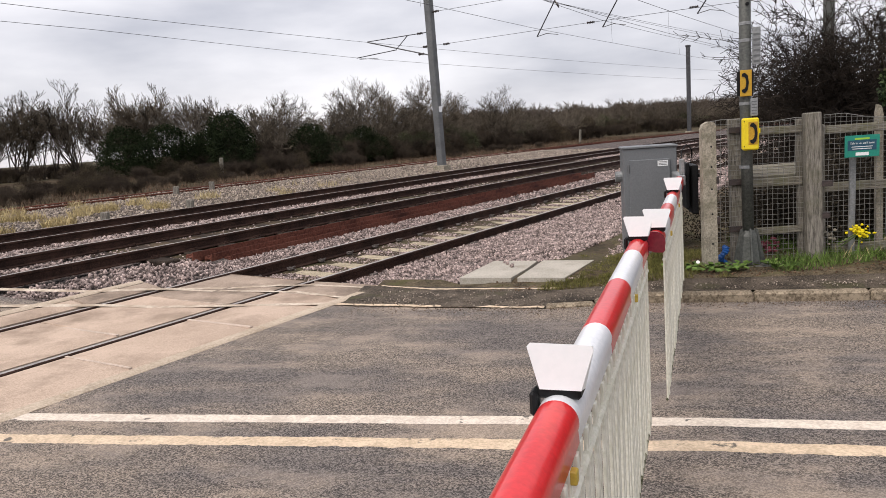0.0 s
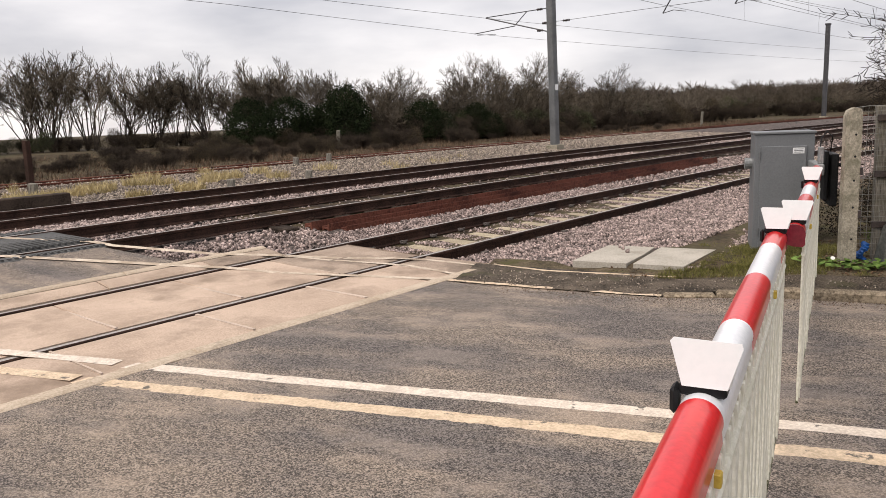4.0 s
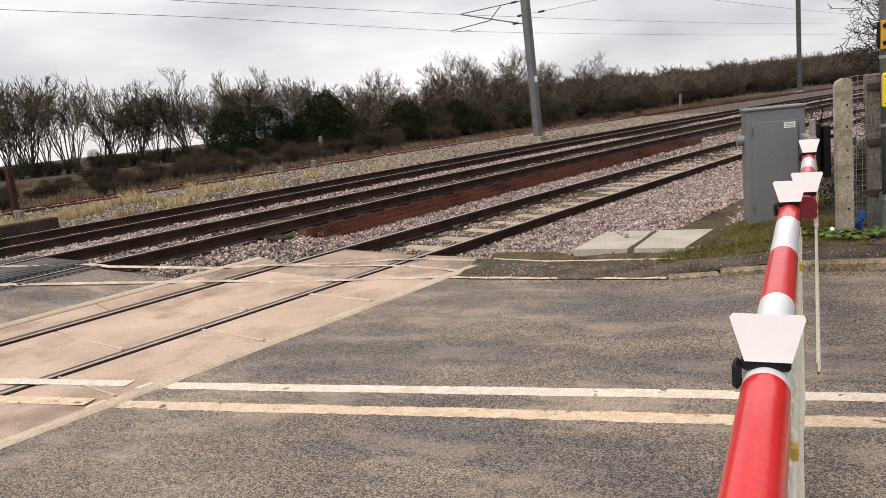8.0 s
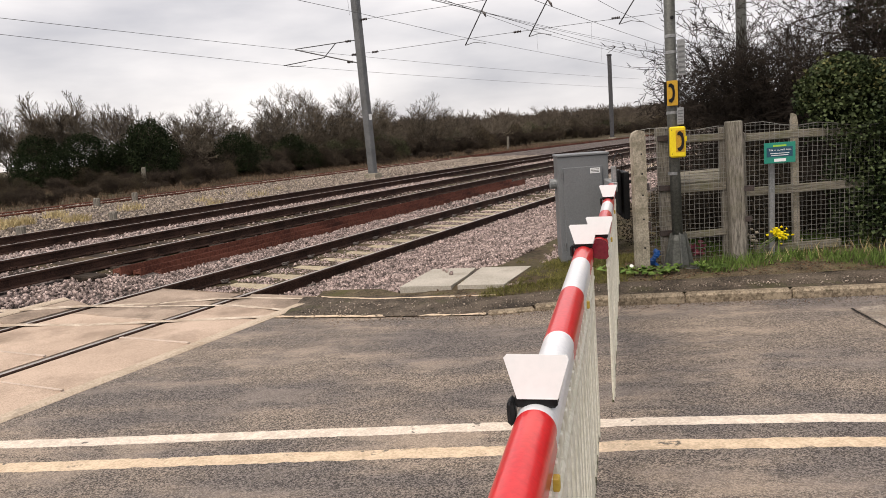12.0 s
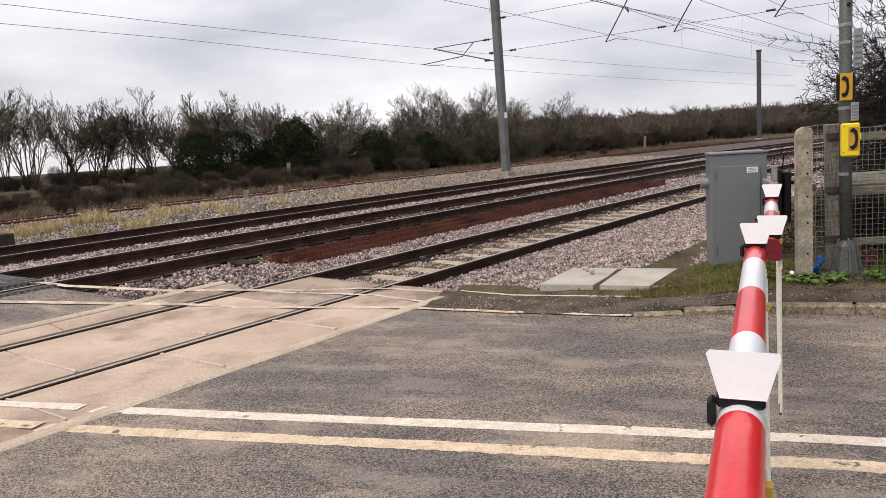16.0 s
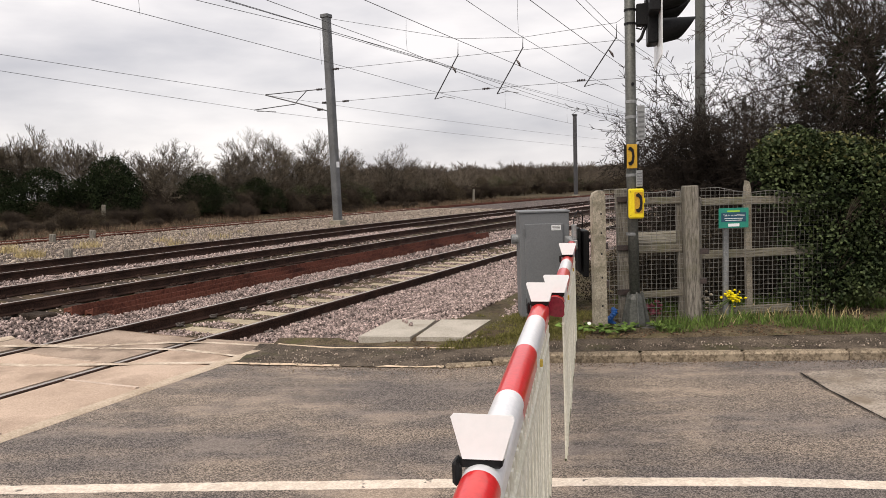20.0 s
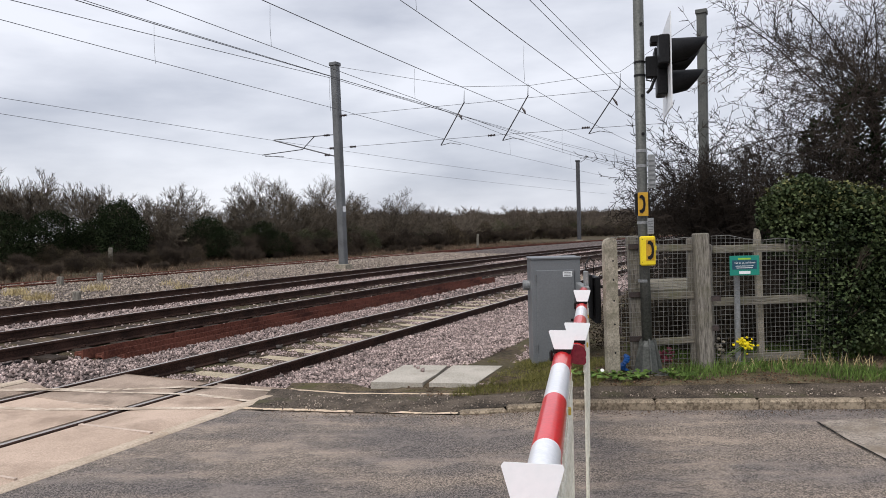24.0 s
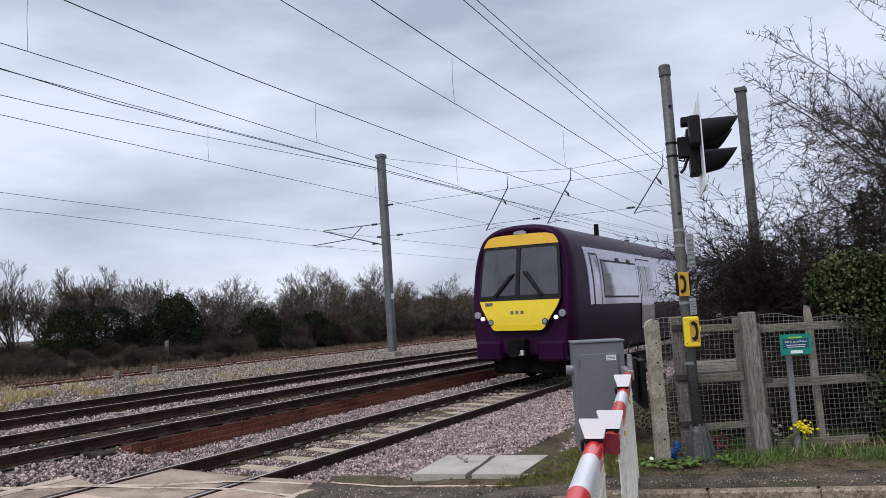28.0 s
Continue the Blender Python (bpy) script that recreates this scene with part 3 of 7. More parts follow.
# ramp end of the deck
for wa, wb in ((4.86, NR - 0.05), (NR + 0.085, FR - 0.085)):
    ms = Mesher()
    pts = []
    for v, dz in ((DECK_END, 0.0), (DECK_END + 0.14, -0.15)):
        for w in (wa, wb):
            x, y = at(v, w)
            pts += [(x, y, rail_level(w) + dz), (x, y, -0.25)]
    ms.add(pts, [(0, 4, 6, 2), (1, 3, 7, 5), (0, 1, 5, 4), (2, 6, 7, 3), (4, 5, 7, 6), (0, 2, 3, 1)])
    part("end_ramp", ms, PANEL_END, DECK)

# rubber deck of the middle line, with its raised studs as ribs
DECK_B = structure(new("rubber_deck"), "dark ribbed rubber crossing panels of the middle line", "crossing deck")
for wa, wb in ((8.85, 9.05), (9.19, 10.48), (10.62, 10.95)):
    for k in range(7):
        ms = deck_piece(3.85 - 1.8 * (k + 1), 3.85 - 1.8 * k, wa, wb, g=0.006, top=0.006)
        if k < 3:
            for r in range(24):
                va = 3.83 - 1.8 * k - r * 0.075
                p = [at(va, wa + 0.03), at(va - 0.035, wa + 0.03), at(va - 0.035, wb - 0.03), at(va, wb - 0.03)]
                z = rail_level((wa + wb) / 2) + 0.006
                ms.prism(p, z - 0.02, z + 0.007)
        part("panel", ms, RUBBER, DECK_B)

# ---- rails ----
def rail_profile():
    return [(-0.07, -0.159), (0.07, -0.159), (0.07, -0.147), (0.012, -0.128), (0.010, -0.045), (0.035, -0.035), (0.036, -0.010), (0.026, 0.0), (-0.026, 0.0), (-0.036, -0.010), (-0.035, -0.035), (-0.010, -0.045), (-0.012, -0.128), (-0.07, -0.147)]


def sweep_rail(name, vs, w, dz, mats, spin=0.0, zf=None):
    """A rail of flat-bottom section along the line w; its running head has a material of its own."""
    prof = rail_profile()
    c, s = math.cos(spin), math.sin(spin)
    ms = Mesher()
    verts, faces, mi = [], [], []
    n = len(prof)
    for v in vs:
        base = rail_level(w) + dz if zf is None else zf(v)
        for a, b in prof:
            a2, b2 = a * c - b * s, a * s + b * c
            x, y = at(v, w + a2)
            verts.append((x, y, base + b2))
    for j in range(len(vs) - 1):
        for k in range(n):
            faces.append((j * n + k, j * n + (k + 1) % n, (j + 1) * n + (k + 1) % n, (j + 1) * n + k))
            mi.append(1 if k == 7 else 0)
    faces += [tuple(range(n - 1, -1, -1)), tuple((len(vs) - 1) * n + k for k in range(n))]
    mi += [0, 0]
    ms.v, ms.f, ms.m = verts, faces, mi
    return ms.mesh(name, *mats)


VS = [float(a) for a in np.arange(-60, 0, 6)] + [float(a) for a in np.arange(0, 30, 1.5)] + [float(a) for a in np.arange(30, 150, 4)] + [300.0, 700.0]
TRACKS = []
for k, (wn_, lab) in enumerate(zip(NEAR_RAIL, ("running line with pale concrete sleepers and polished rails", "running line with dark sleepers beside rusty spare rails", "running line with dark sleepers beside weathered ballast"))):
    tr = tagged(new("railway_track"), lab, "railway track", "running lines")
    TRACKS.append(tr)
    part("rail", sweep_rail("rail", VS, wn_, 0.0, (RAIL_SIDE, RAIL_HEAD)), None, tr)
    part("rail", sweep_rail("rail", VS, wn_ + GAUGE, 0.0, (RAIL_SIDE, RAIL_HEAD)), None, tr)
SIDING = tagged(new("siding_track"), "rusty siding track half sunk in ballast by the trees", "railway track")
part("rail", sweep_rail("rail", VS, 20.75, -0.06, (RUST, RUST)), None, SIDING)
part("rail", sweep_rail("rail", VS, 22.2, -0.07, (RUST, RUST)), None, SIDING)


def heading(v):
    return TH - (KAP * min(max(v, 0), 110))


def sleeper_mesh(name, material, half=1.25):
    ms = Mesher()
    ms.box(-0.13, -half, -0.20, 0.13, half, -0.005, 0.02)
    return ms.mesh(name, material)


SL_A, SL_B = sleeper_mesh("sleeper", SLEEPER), sleeper_mesh("sleeper", SLEEPER_DARK)


def clip_mesh(material):
    ms = Mesher()
    ms.tube([(-0.055, 0.085, 0.0), (-0.055, 0.13, 0.03), (-0.02, 0.155, 0.04), (0.02, 0.14, 0.03), (0.03, 0.10, 0.035), (0.055, 0.085, 0.03), (0.06, 0.12, 0.0)], 0.010, 5)
    ms.box(-0.05, 0.07, -0.015, 0.05, 0.13, 0.012, 0.006)
    return ms.mesh("rail_clip", material)


CLIPM, CLIPM_B = clip_mesh(CLIP), clip_mesh(RAIL_SIDE)
for k, tr in enumerate(TRACKS):
    wn_ = NEAR_RAIL[k]
    v, i = DECK_END + (0.42 if k == 0 else 0.2 if k == 1 else -1.2), 0
    while v < 70:
        wc = wn_ + GAUGE / 2
        x, y = at(v, wc)
        z = rail_level(wc) - 0.152
        m = Matrix.Translation((x, y, z)) @ Matrix.Rotation(heading(v), 4, "Z") @ Matrix.Rotation(0.019, 4, "X")
        part("sleeper", SL_A if k == 0 else SL_B, None, tr, pos=m)
        if v < (26 if k == 0 else 17):
            for w, dz in ((wn_, 0.0), (wn_ + GAUGE, 0.0)):
                xr, yr = at(v, w)
                mm = Matrix.Translation((xr, yr, rail_level(w) - 0.148 + dz)) @ Matrix.Rotation(heading(v), 4, "Z")
                part("rail_clip", CLIPM_B if k else CLIPM, None, tr, pos=mm)
                part("rail_clip", CLIPM_B if k else CLIPM, None, tr, pos=mm @ Matrix.Rotation(math.pi, 4, "Z"))
        v += 0.65
        i += 1

# spare rails laid between the lines, red with rust
SIDE = -math.pi / 2
for i, (w, dz, v0, v1, sp) in enumerate(((8.32, 0.030, 7.12, 21.2, SIDE), (8.50, 0.075, 6.92, 21.6, SIDE), (8.68, 0.125, 6.74, 21.0, SIDE))):
    vs = [v0 + (v1 - v0) * k / 16 for k in range(17)]
    ob = new("spare_rail", sweep_rail("spare_rail", vs, w, 0, (RUST, RUST), sp, zf=lambda v, dz=dz: dz + 0.002 * (v - 6)))
    tagged(ob, "rust-red spare rail lying on the ballast between two lines", "rail", "spare rails on the ballast")

# ---- loose stones: joined real geometry ----
def rock_shapes(count, seed):
    rnd = random.Random(seed)
    out = []
    for _ in range(count):
        bm = bmesh.new()
        bmesh.ops.create_icosphere(bm, subdivisions=1, radius=1.0)
        sx, sy, sz = rnd.uniform(0.85, 1.35), rnd.uniform(0.6, 1.0), rnd.uniform(0.42, 0.75)
        for v in bm.verts:
            k = rnd.uniform(0.62, 1.28)
            v.co = Vector((v.co.x * sx * k, v.co.y * sy * k, v.co.z * sz * k))
        bm.verts.index_update()
        out.append((np.array([v.co[:] for v in bm.verts]), np.array([[v.index for v in f.verts] for f in bm.faces])))
        bm.free()
    return out


ROCKS = rock_shapes(7, 3)


def scatter_mesh(name, shapes, places, material, smooth=False):
    """One mesh of many small pieces: places are rows of x, y, z, size and three turns."""
    vs, fs, n = [], [], 0
    for i, (x, y, z, s, a, b, c) in enumerate(places):
        pv, pf = shapes[i % len(shapes)]
        r = np.array(Euler((a, b, c)).to_matrix())
        vs.append(pv @ r.T * s + (x, y, z))
        fs.append(pf + n)
        n += len(pv)
    v, f = np.concatenate(vs), np.concatenate(fs)
    me = bpy.data.meshes.new(name)
    k = f.shape[1]
    me.vertices.add(len(v))
    me.vertices.foreach_set("co", v.astype(np.float32).ravel())
    me.loops.add(f.size)
    me.loops.foreach_set("vertex_index", f.astype(np.int32).ravel())
    me.polygons.add(len(f))
    me.polygons.foreach_set("loop_start", np.arange(0, f.size, k, dtype=np.int32))
    me.polygons.foreach_set("loop_total", np.full(len(f), k, dtype=np.int32))
    if smooth:
        me.polygons.foreach_set("use_smooth", np.ones(len(f), dtype=bool))
    me.materials.append(material)
    me.update(calc_edges=True)
    return new(name, me)


def stones(seed, v0, v1, w0, w1, per_m2, size, zf, skip=None):
    rnd = random.Random(seed)
    rows = []
    for _ in range(int((v1 - v0) * (w1 - w0) * per_m2)):
        v, w = rnd.uniform(v0, v1), rnd.uniform(w0, w1)
        if skip and skip(v, w, rnd):
            continue
        x, y = at(v, w)
        s = size * rnd.uniform(0.6, 1.35)
        z = zf(v, w) + (0.014 if NR < w < FR else 0.004)
        if x > -0.25 and 6.93 < y < 9.8:
            z = max(z, verge_z(x, y) + 0.012)
        rows.append((x, y, z + s * rnd.uniform(-0.1, 0.5), s, rnd.uniform(0, 6.3), rnd.uniform(0, 6.3), rnd.uniform(0, 6.3)))
    return rows


def verge_z(x, y):
    """The mossy verge, falling to the ballast beside the lids."""
    return (0.105 + 0.065 * (y - 6.93) / 2.87) * (0.25 + 0.75 * sm(-0.4 + 0.55 * sm(7.2, 7.6, y), 0.95, x))


def in_lids(x, y):
    """Over the two trough lids."""
    u = (y - 7.5) / 0.98
    return -0.02 < u < 1.02 and -1.47 + 0.32 * u < x < -0.12 + 0.30 * u


def skip_main(v, w, rnd):
    for wn_ in NEAR_RAIL:
        if abs(w - wn_) < 0.085 or abs(w - wn_ - GAUGE) < 0.085:
            return True
    x, y = at(v, w)
    if w < 5.5 and (x > 0.34 + 0.14 * sm(8.0, 8.6, y) + 0.35 * (y - 8.4) + 0.12 * noise.noise((x * 3, y * 3, 1)) or y < 7.50 - 0.1 * (x + 1.0) or in_lids(x, y)):
        return True
    if NR < w < FR:
        q = ((v - DECK_END - 0.42) / 0.65) % 1.0
        if q < 0.235 or q > 0.765:
            return rnd.random() < 0.95
        return rnd.random() < 0.08
    for wn_ in NEAR_RAIL[1:]:
        if wn_ < w < wn_ + GAUGE:
            return rnd.random() < 0.6
    if 8.15 < w < 8.65 and v > 6.8 and v < 19.3:
        return True
    return False


stuff(scatter_mesh("ballast_stones", ROCKS, stones(11, DECK_END + 0.12, 15, 3.3, 9.2, 1150, 0.0215, bed_z, skip_main), STONE), "grey-pink angular crushed stone ballast", "ballast")
stuff(scatter_mesh("ballast_stones", ROCKS, stones(12, 15, 30, 3.6, 9.2, 280, 0.032, bed_z, skip_main) + stones(13, 4.3, 24, 9.2, 15.2, 260, 0.030, bed_z, skip_main), STONE), "grey-pink crushed stone ballast round the further lines", "ballast")
stuff(scatter_mesh("old_ballast_stones", ROCKS, stones(14, -6, 42, 15.0, 22.6, 120, 0.034, lambda v, w: ground_z(*at(v, w)) + 0.02, None), STONE_OLD), "weathered brown-grey ballast by the siding", "ballast")
stuff(scatter_mesh("ballast_stones", ROCKS, stones(16, 1.6, DECK_END + 0.14, 7.42, 15.2, 420, 0.027, bed_z, lambda v, w, r: skip_main(v, w, r) or at(v, w)[1] < 6.93 or (w < 7.85 and v < 5.38)), STONE), "crushed stone ballast up to the road edge", "ballast")
stuff(scatter_mesh("ballast_stones", ROCKS, stones(15, 30, 70, 4.2, 14.8, 48, 0.045, bed_z, skip_main), STONE), "far stretch of crushed stone ballast", "ballast")

# ---- road markings ----
paint("centre_line", [(-3.97, 3.700), (0.5, 3.757), (1.5, 3.735), (2.2, 3.665)], 0.115, WHITE_LINE, "white upper line of the double centre marking", seed=2)
paint("centre_line", [(-4.02, 3.372), (-1.0, 3.425), (0.6, 3.45), (1.5, 3.43), (2.06, 3.37)], 0.12, CREAM_LINE, "cream lower line of the double centre marking, worn", ragged=0.012, seed=3)
paint("centre_line", [(2.06, 3.36), (2.14, 3.27), (2.12, 3.12), (2.06, 2.9)], 0.11, CREAM_LINE, "cream line turning off at the end of the marking", ragged=0.012, seed=4)
paint("centre_line", [(-14.5, 3.66), (-3.96, 3.70)], 0.11, WHITE_LINE, "white line across the crossing panels", lift=0.0085, seed=5)
paint("centre_line", [(-14.5, 3.33), (-4.0, 3.372)], 0.12, CREAM_LINE, "cream line across the crossing panels", lift=0.0085, seed=6)
paint("edge_line", [(-2.50, 6.645), (-1.64, 6.50), (-0.40, 6.355)], 0.07, CREAM_LINE, "worn cream edge line by the kerb", lift=0.006, ragged=0.02, seed=7)
paint("edge_line", [(-2.25, 7.41), (-1.6, 7.16), (-0.30, 7.06)], 0.045, CREAM_LINE, "thin worn cream edge line by the ballast", lift=0.022, ragged=0.012, seed=8)
paint("edge_line", [(-14, 6.45), (-8.68, 6.65), (-6.9, 6.71), (-5.71, 7.08), (-5.0, 7.47), (-3.55, 7.65)], 0.09, FADED_LINE, "white edge line across the crossing", lift=0.0085, seed=9)
paint("edge_line", [(-14, 5.2), (-7.59, 5.72), (-6.45, 6.2), (-5.29, 6.69), (-2.61, 6.66)], 0.09, FADED_LINE, "cream edge line across the crossing", lift=0.0085, seed=10)
paint("edge_line", [(-3.55, 7.65), (-3.11, 7.62), (-2.4, 7.39)], 0.06, FADED_LINE, "white edge line on the deck end", lift=0.0085, seed=11)
paint("edge_line", [(-5.0, 7.45), (-4.1, 7.42), (-3.21, 7.27), (-2.49, 6.91)], 0.06, FADED_LINE, "cream edge line slanting over the deck end", lift=0.0085, seed=12)

# concrete patch in the road
ms = Mesher()
out = [(2.74, 5.97), (2.645, 5.88), (2.625, 5.45), (2.645, 5.13), (2.665, 4.78), (2.69, 4.44), (2.73, 4.16), (3.1, 3.4), (8.0, 3.2), (8.0, 6.25), (4.0, 6.12)]
ms.prism(out, -0.05, 0.006)
structure(part("road_patch", ms, CONC_PATCH), "pale concrete repair patch in the asphalt", "road patch")

CRACK = mat("dark_road_crack", (0.012, 0.011, 0.010), (0.03, 0.027, 0.024), 0.95, 5, 60, 0.0)
paint("road_crack", [(2.62, 5.93), (2.61, 5.45), (2.63, 5.13), (2.65, 4.78), (2.68, 4.44), (2.72, 4.16), (3.07, 3.46)], 0.016, CRACK, "dark crack along the edge of the repair patch", lift=0.008, ragged=0.006, seed=21)

# verge: asphalt apron, kerb, soil and grass
def verge_strip(name, x0, x1, ya, yb, z0, z1, material, step=0.3, bumpy=0.01, fall=False, n=6):
    xs = [x0 + (x1 - x0) * k / max(1, int((x1 - x0) / step)) for k in range(int((x1 - x0) / step) + 1)]
    verts, faces = [], []
    for x in xs:
        for k in range(n + 1):
            y = ya(x) + (yb(x) - ya(x)) * k / n
            z = (z0 + (z1 - z0) * k / n) * ((0.25 + 0.75 * sm(-0.4 + 0.55 * sm(7.2, 7.6, y), 0.95, x)) if fall else 1.0)
            z = -0.06 if in_lids(x, y) or in_lids(x - 0.1, y) or in_lids(x, y - 0.1) or in_lids(x, y + 0.1) else z + bumpy * (noise.noise((x * 3, y * 3, 7)) + 0.5 * noise.noise((x * 9, y * 9, 3)))
            verts.append((x, y, z))
    for i in range(len(xs) - 1):
        for k in range(n):
            j = n + 1
            faces.append((i * j + k, (i + 1) * j + k, (i + 1) * j + k + 1, i * j + k + 1))
    me = bpy.data.meshes.new(name)
    me.from_pydata(verts, [], faces)
    me.materials.append(material)
    return new(name, me)


structure(verge_strip("pavement", -2.45, -0.3, lambda x: road_far(x) - 0.01, lambda x: 7.08 + (-0.3 - x) * 0.16, 0.003, 0.02, ASPHALT_OLD), "strip of mossy old asphalt beside the road", "pavement")
structure(verge_strip("pavement", -0.3, 14, lambda x: road_far(x) + 0.10, lambda x: 6.95, 0.074, 0.105, ASPHALT_OLD, fall=True), "mossy asphalt footway strip behind the kerb", "pavement")
structure(verge_strip("verge", -0.25, 22, lambda x: 6.955, lambda x: 9.8, 0.105, 0.17, VERGE, step=0.11, bumpy=0.010, fall=True, n=26), "dark soil verge with moss and grass", "verge")
structure(verge_strip("verge", -2.3, -0.25, lambda x: 7.07 + (-0.3 - x) * 0.16, lambda x: 7.58 - 0.08 * (x + 1.0), 0.018, 0.03, VERGE, bumpy=0.015), "mossy soil beside the ballast", "verge")
KERBS = structure(new("kerb"), "row of worn pale kerb stones at the road edge", "kerb")
xk = -0.38
i = 0
while xk < 14:
    ln = 0.44 if xk < 0.45 else 0.915
    xa, xb = xk + 0.002, xk + ln - 0.002
    ya, yb = road_far(xa), road_far(xb)
    ang = math.atan2(yb - ya, xb - xa)
    L = math.hypot(xb - xa, yb - ya)
    ms = Mesher()
    ms.box(0, -0.01, -0.15, L, 0.10, 0.0, 0.02)
    rise = 0.080 * (0.25 + 0.75 * sm(-0.4, 0.95, xk + ln / 2))
    part("kerb_stone", ms, KERB, KERBS, pos=Matrix.Translation((xa, ya, rise)) @ Matrix.Rotation(ang, 4, "Z"))
    xk += ln
    i += 1

# grit and leaf litter on the footway strip
rg = random.Random(41)
grit = []
for _ in range(2000):
    x = rg.uniform(-2.3, 9)
    y = rg.uniform(road_far(x) + (0.13 if x > -0.3 else -0.02), 7.15)
    z = (0.09 if x > 0.9 else 0.02 + 0.07 * sm(-0.4, 0.9, x)) if x > -0.3 else 0.012
    grit.append((x, y, z + 0.004, rg.uniform(0.004, 0.012), rg.uniform(0, 6), rg.uniform(0, 6), 0))
stuff(scatter_mesh("grit", ROCKS, grit, STONE_OLD), "grit and leaf litter on the old asphalt strip", "grit")
gutter = []
for _ in range(3000):
    x = rg.uniform(-2.3, 10)
    gutter.append((x, road_far(x) - abs(rg.gauss(0, 0.13)) - 0.005, 0.0, rg.uniform(0.002, 0.006), rg.uniform(0, 6), rg.uniform(0, 6), 0))
LITTER = mat("gutter_litter", (0.05, 0.03, 0.018), (0.17, 0.11, 0.07), 0.95, 5, 40, 0.0, island=0.5)
stuff(scatter_mesh("gutter_litter", ROCKS, gutter, LITTER), "brown dirt and leaf litter along the gutter", "litter")

soil = []
for _ in range(5200):
    x, y = rg.uniform(-1.0, 9), rg.uniform(6.97, 8.6)
    if in_lids(x, y) or x < -0.2 and y > 7.45:
        continue
    z = verge_z(x, y) if x > -0.25 else 0.02
    soil.append((x, y, z, rg.uniform(0.004, 0.016), rg.uniform(0, 6), rg.uniform(0, 6), 0))
stuff(scatter_mesh("leaf_litter", ROCKS, soil, LITTER), "brown leaf litter and crumbs of soil on the verge", "litter")
edge = []
for _ in range(700):
    x = rg.uniform(-0.2, 1.0)
    y = 8.4 + (x - 0.12) / 0.35 + rg.gauss(-0.12, 0.16)
    if in_lids(x, y) or y < 7.4:
        continue
    edge.append((x, y, verge_z(x, y) + 0.008, rg.uniform(0.012, 0.03), rg.uniform(0, 6), rg.uniform(0, 6), 0))
stuff(scatter_mesh("spilled_stones", ROCKS, edge, STONE), "ballast stones spilled onto the mossy verge", "ballast")

# ---- trough lids ----
def lid(outline, z, tilt):
    ms = Mesher()
    ms.prism(outline, -0.05, 0.038)
    return part("slab", ms, SLAB, LIDS, pos=Matrix.Translation((0, 0, z)) @ Matrix.Rotation(radians(tilt), 4, "X"))


LIDS = thing("trough_lids", "two broken pale concrete cable trough lids lying flat", "concrete slab")
lid([(-1.385, 7.50), (-0.815, 7.42), (-0.68, 7.95), (-0.60, 8.40), (-1.13, 8.47)], 0.028, 0.0)
lid([(-0.745, 7.41), (-0.245, 7.33), (0.06, 8.31), (-0.53, 8.395), (-0.62, 7.98)], 0.030, 0.0)
for x, y, s in ((-0.93, 8.20, 0.032), (-0.86, 8.02, 0.036), (-0.98, 8.3, 0.022)):
    ob = scatter_mesh("loose_stone", ROCKS, [(x, y, 0.068 + s * 0.45, s, x, y, 1)], STONE)
    tagged(ob, "single ballast stone lying on a trough lid", "stone", "stones on the lids")

# ---- barriers ----
def boom_outline(r):
    """Section of a boom: a round top running into a deeper flat side."""
    pts = [(r * math.cos(a), r * math.sin(a)) for a in [radians(q) for q in range(-20, 201, 10)]]
    return [(r * 0.98, -r * 0.9), (r * 0.9, -r * 1.15), (-r * 0.5, -r * 1.15), (-r * 0.9, -r * 0.7)][0:1] + pts + [(-r * 0.8, -r * 0.85), (0.0, -r * 1.1), (r * 0.8, -r * 1.12)]


def boom_piece(y0, y1, r):
    o = boom_outline(r)
    n = len(o)
    verts = [(a, y, b) for y in (y0, y1) for a, b in o]
    verts += verts[:2 * n]
    faces = [tuple(2 * n + k for k in reversed(range(n))), tuple(range(3 * n, 4 * n))] + [(i, (i + 1) % n, n + (i + 1) % n, n + i) for i in range(n)]
    return Mesher().add(verts, [tuple(reversed(f)) for f in faces])


def hood():
    """A white trapezoid lamp hood with folded edges."""
    ms = Mesher()
    t = 0.004
    o = [(-0.044, 0.0), (0.046, 0.0), (0.073, 0.088), (0.070, 0.098), (-0.064, 0.100), (-0.071, 0.092)]
    verts = [(x, y, z) for y in (0.0, -t) for x, z in o]
    n = len(o)
    ms.add(verts, [tuple(range(n)), tuple(reversed(range(n, 2 * n)))] + [(i, n + i, n + (i + 1) % n, (i + 1) % n) for i in range(n)])
    side = [(0.046, 0.0, 0.0), (0.073, 0.0, 0.088), (0.066, 0.045, 0.075), (0.050, 0.03, 0.0)]
    ms.add(side + [(x - t, y, z) for x, y, z in side], [(0, 1, 2, 3), (7, 6, 5, 4), (0, 4, 5, 1), (1, 5, 6, 2), (2, 6, 7, 3), (3, 7, 4, 0)])
    top = [(-0.064, 0.0, 0.100), (0.070, 0.0, 0.098), (0.066, 0.045, 0.088), (-0.06, 0.045, 0.088)]
    ms.add([p for p in top] + [(x, y, z - t) for x, y, z in top], [(0, 1, 2, 3), (7, 6, 5, 4), (0, 4, 5, 1), (1, 5, 6, 2), (2, 6, 7, 3), (3, 7, 4, 0)])
    return ms


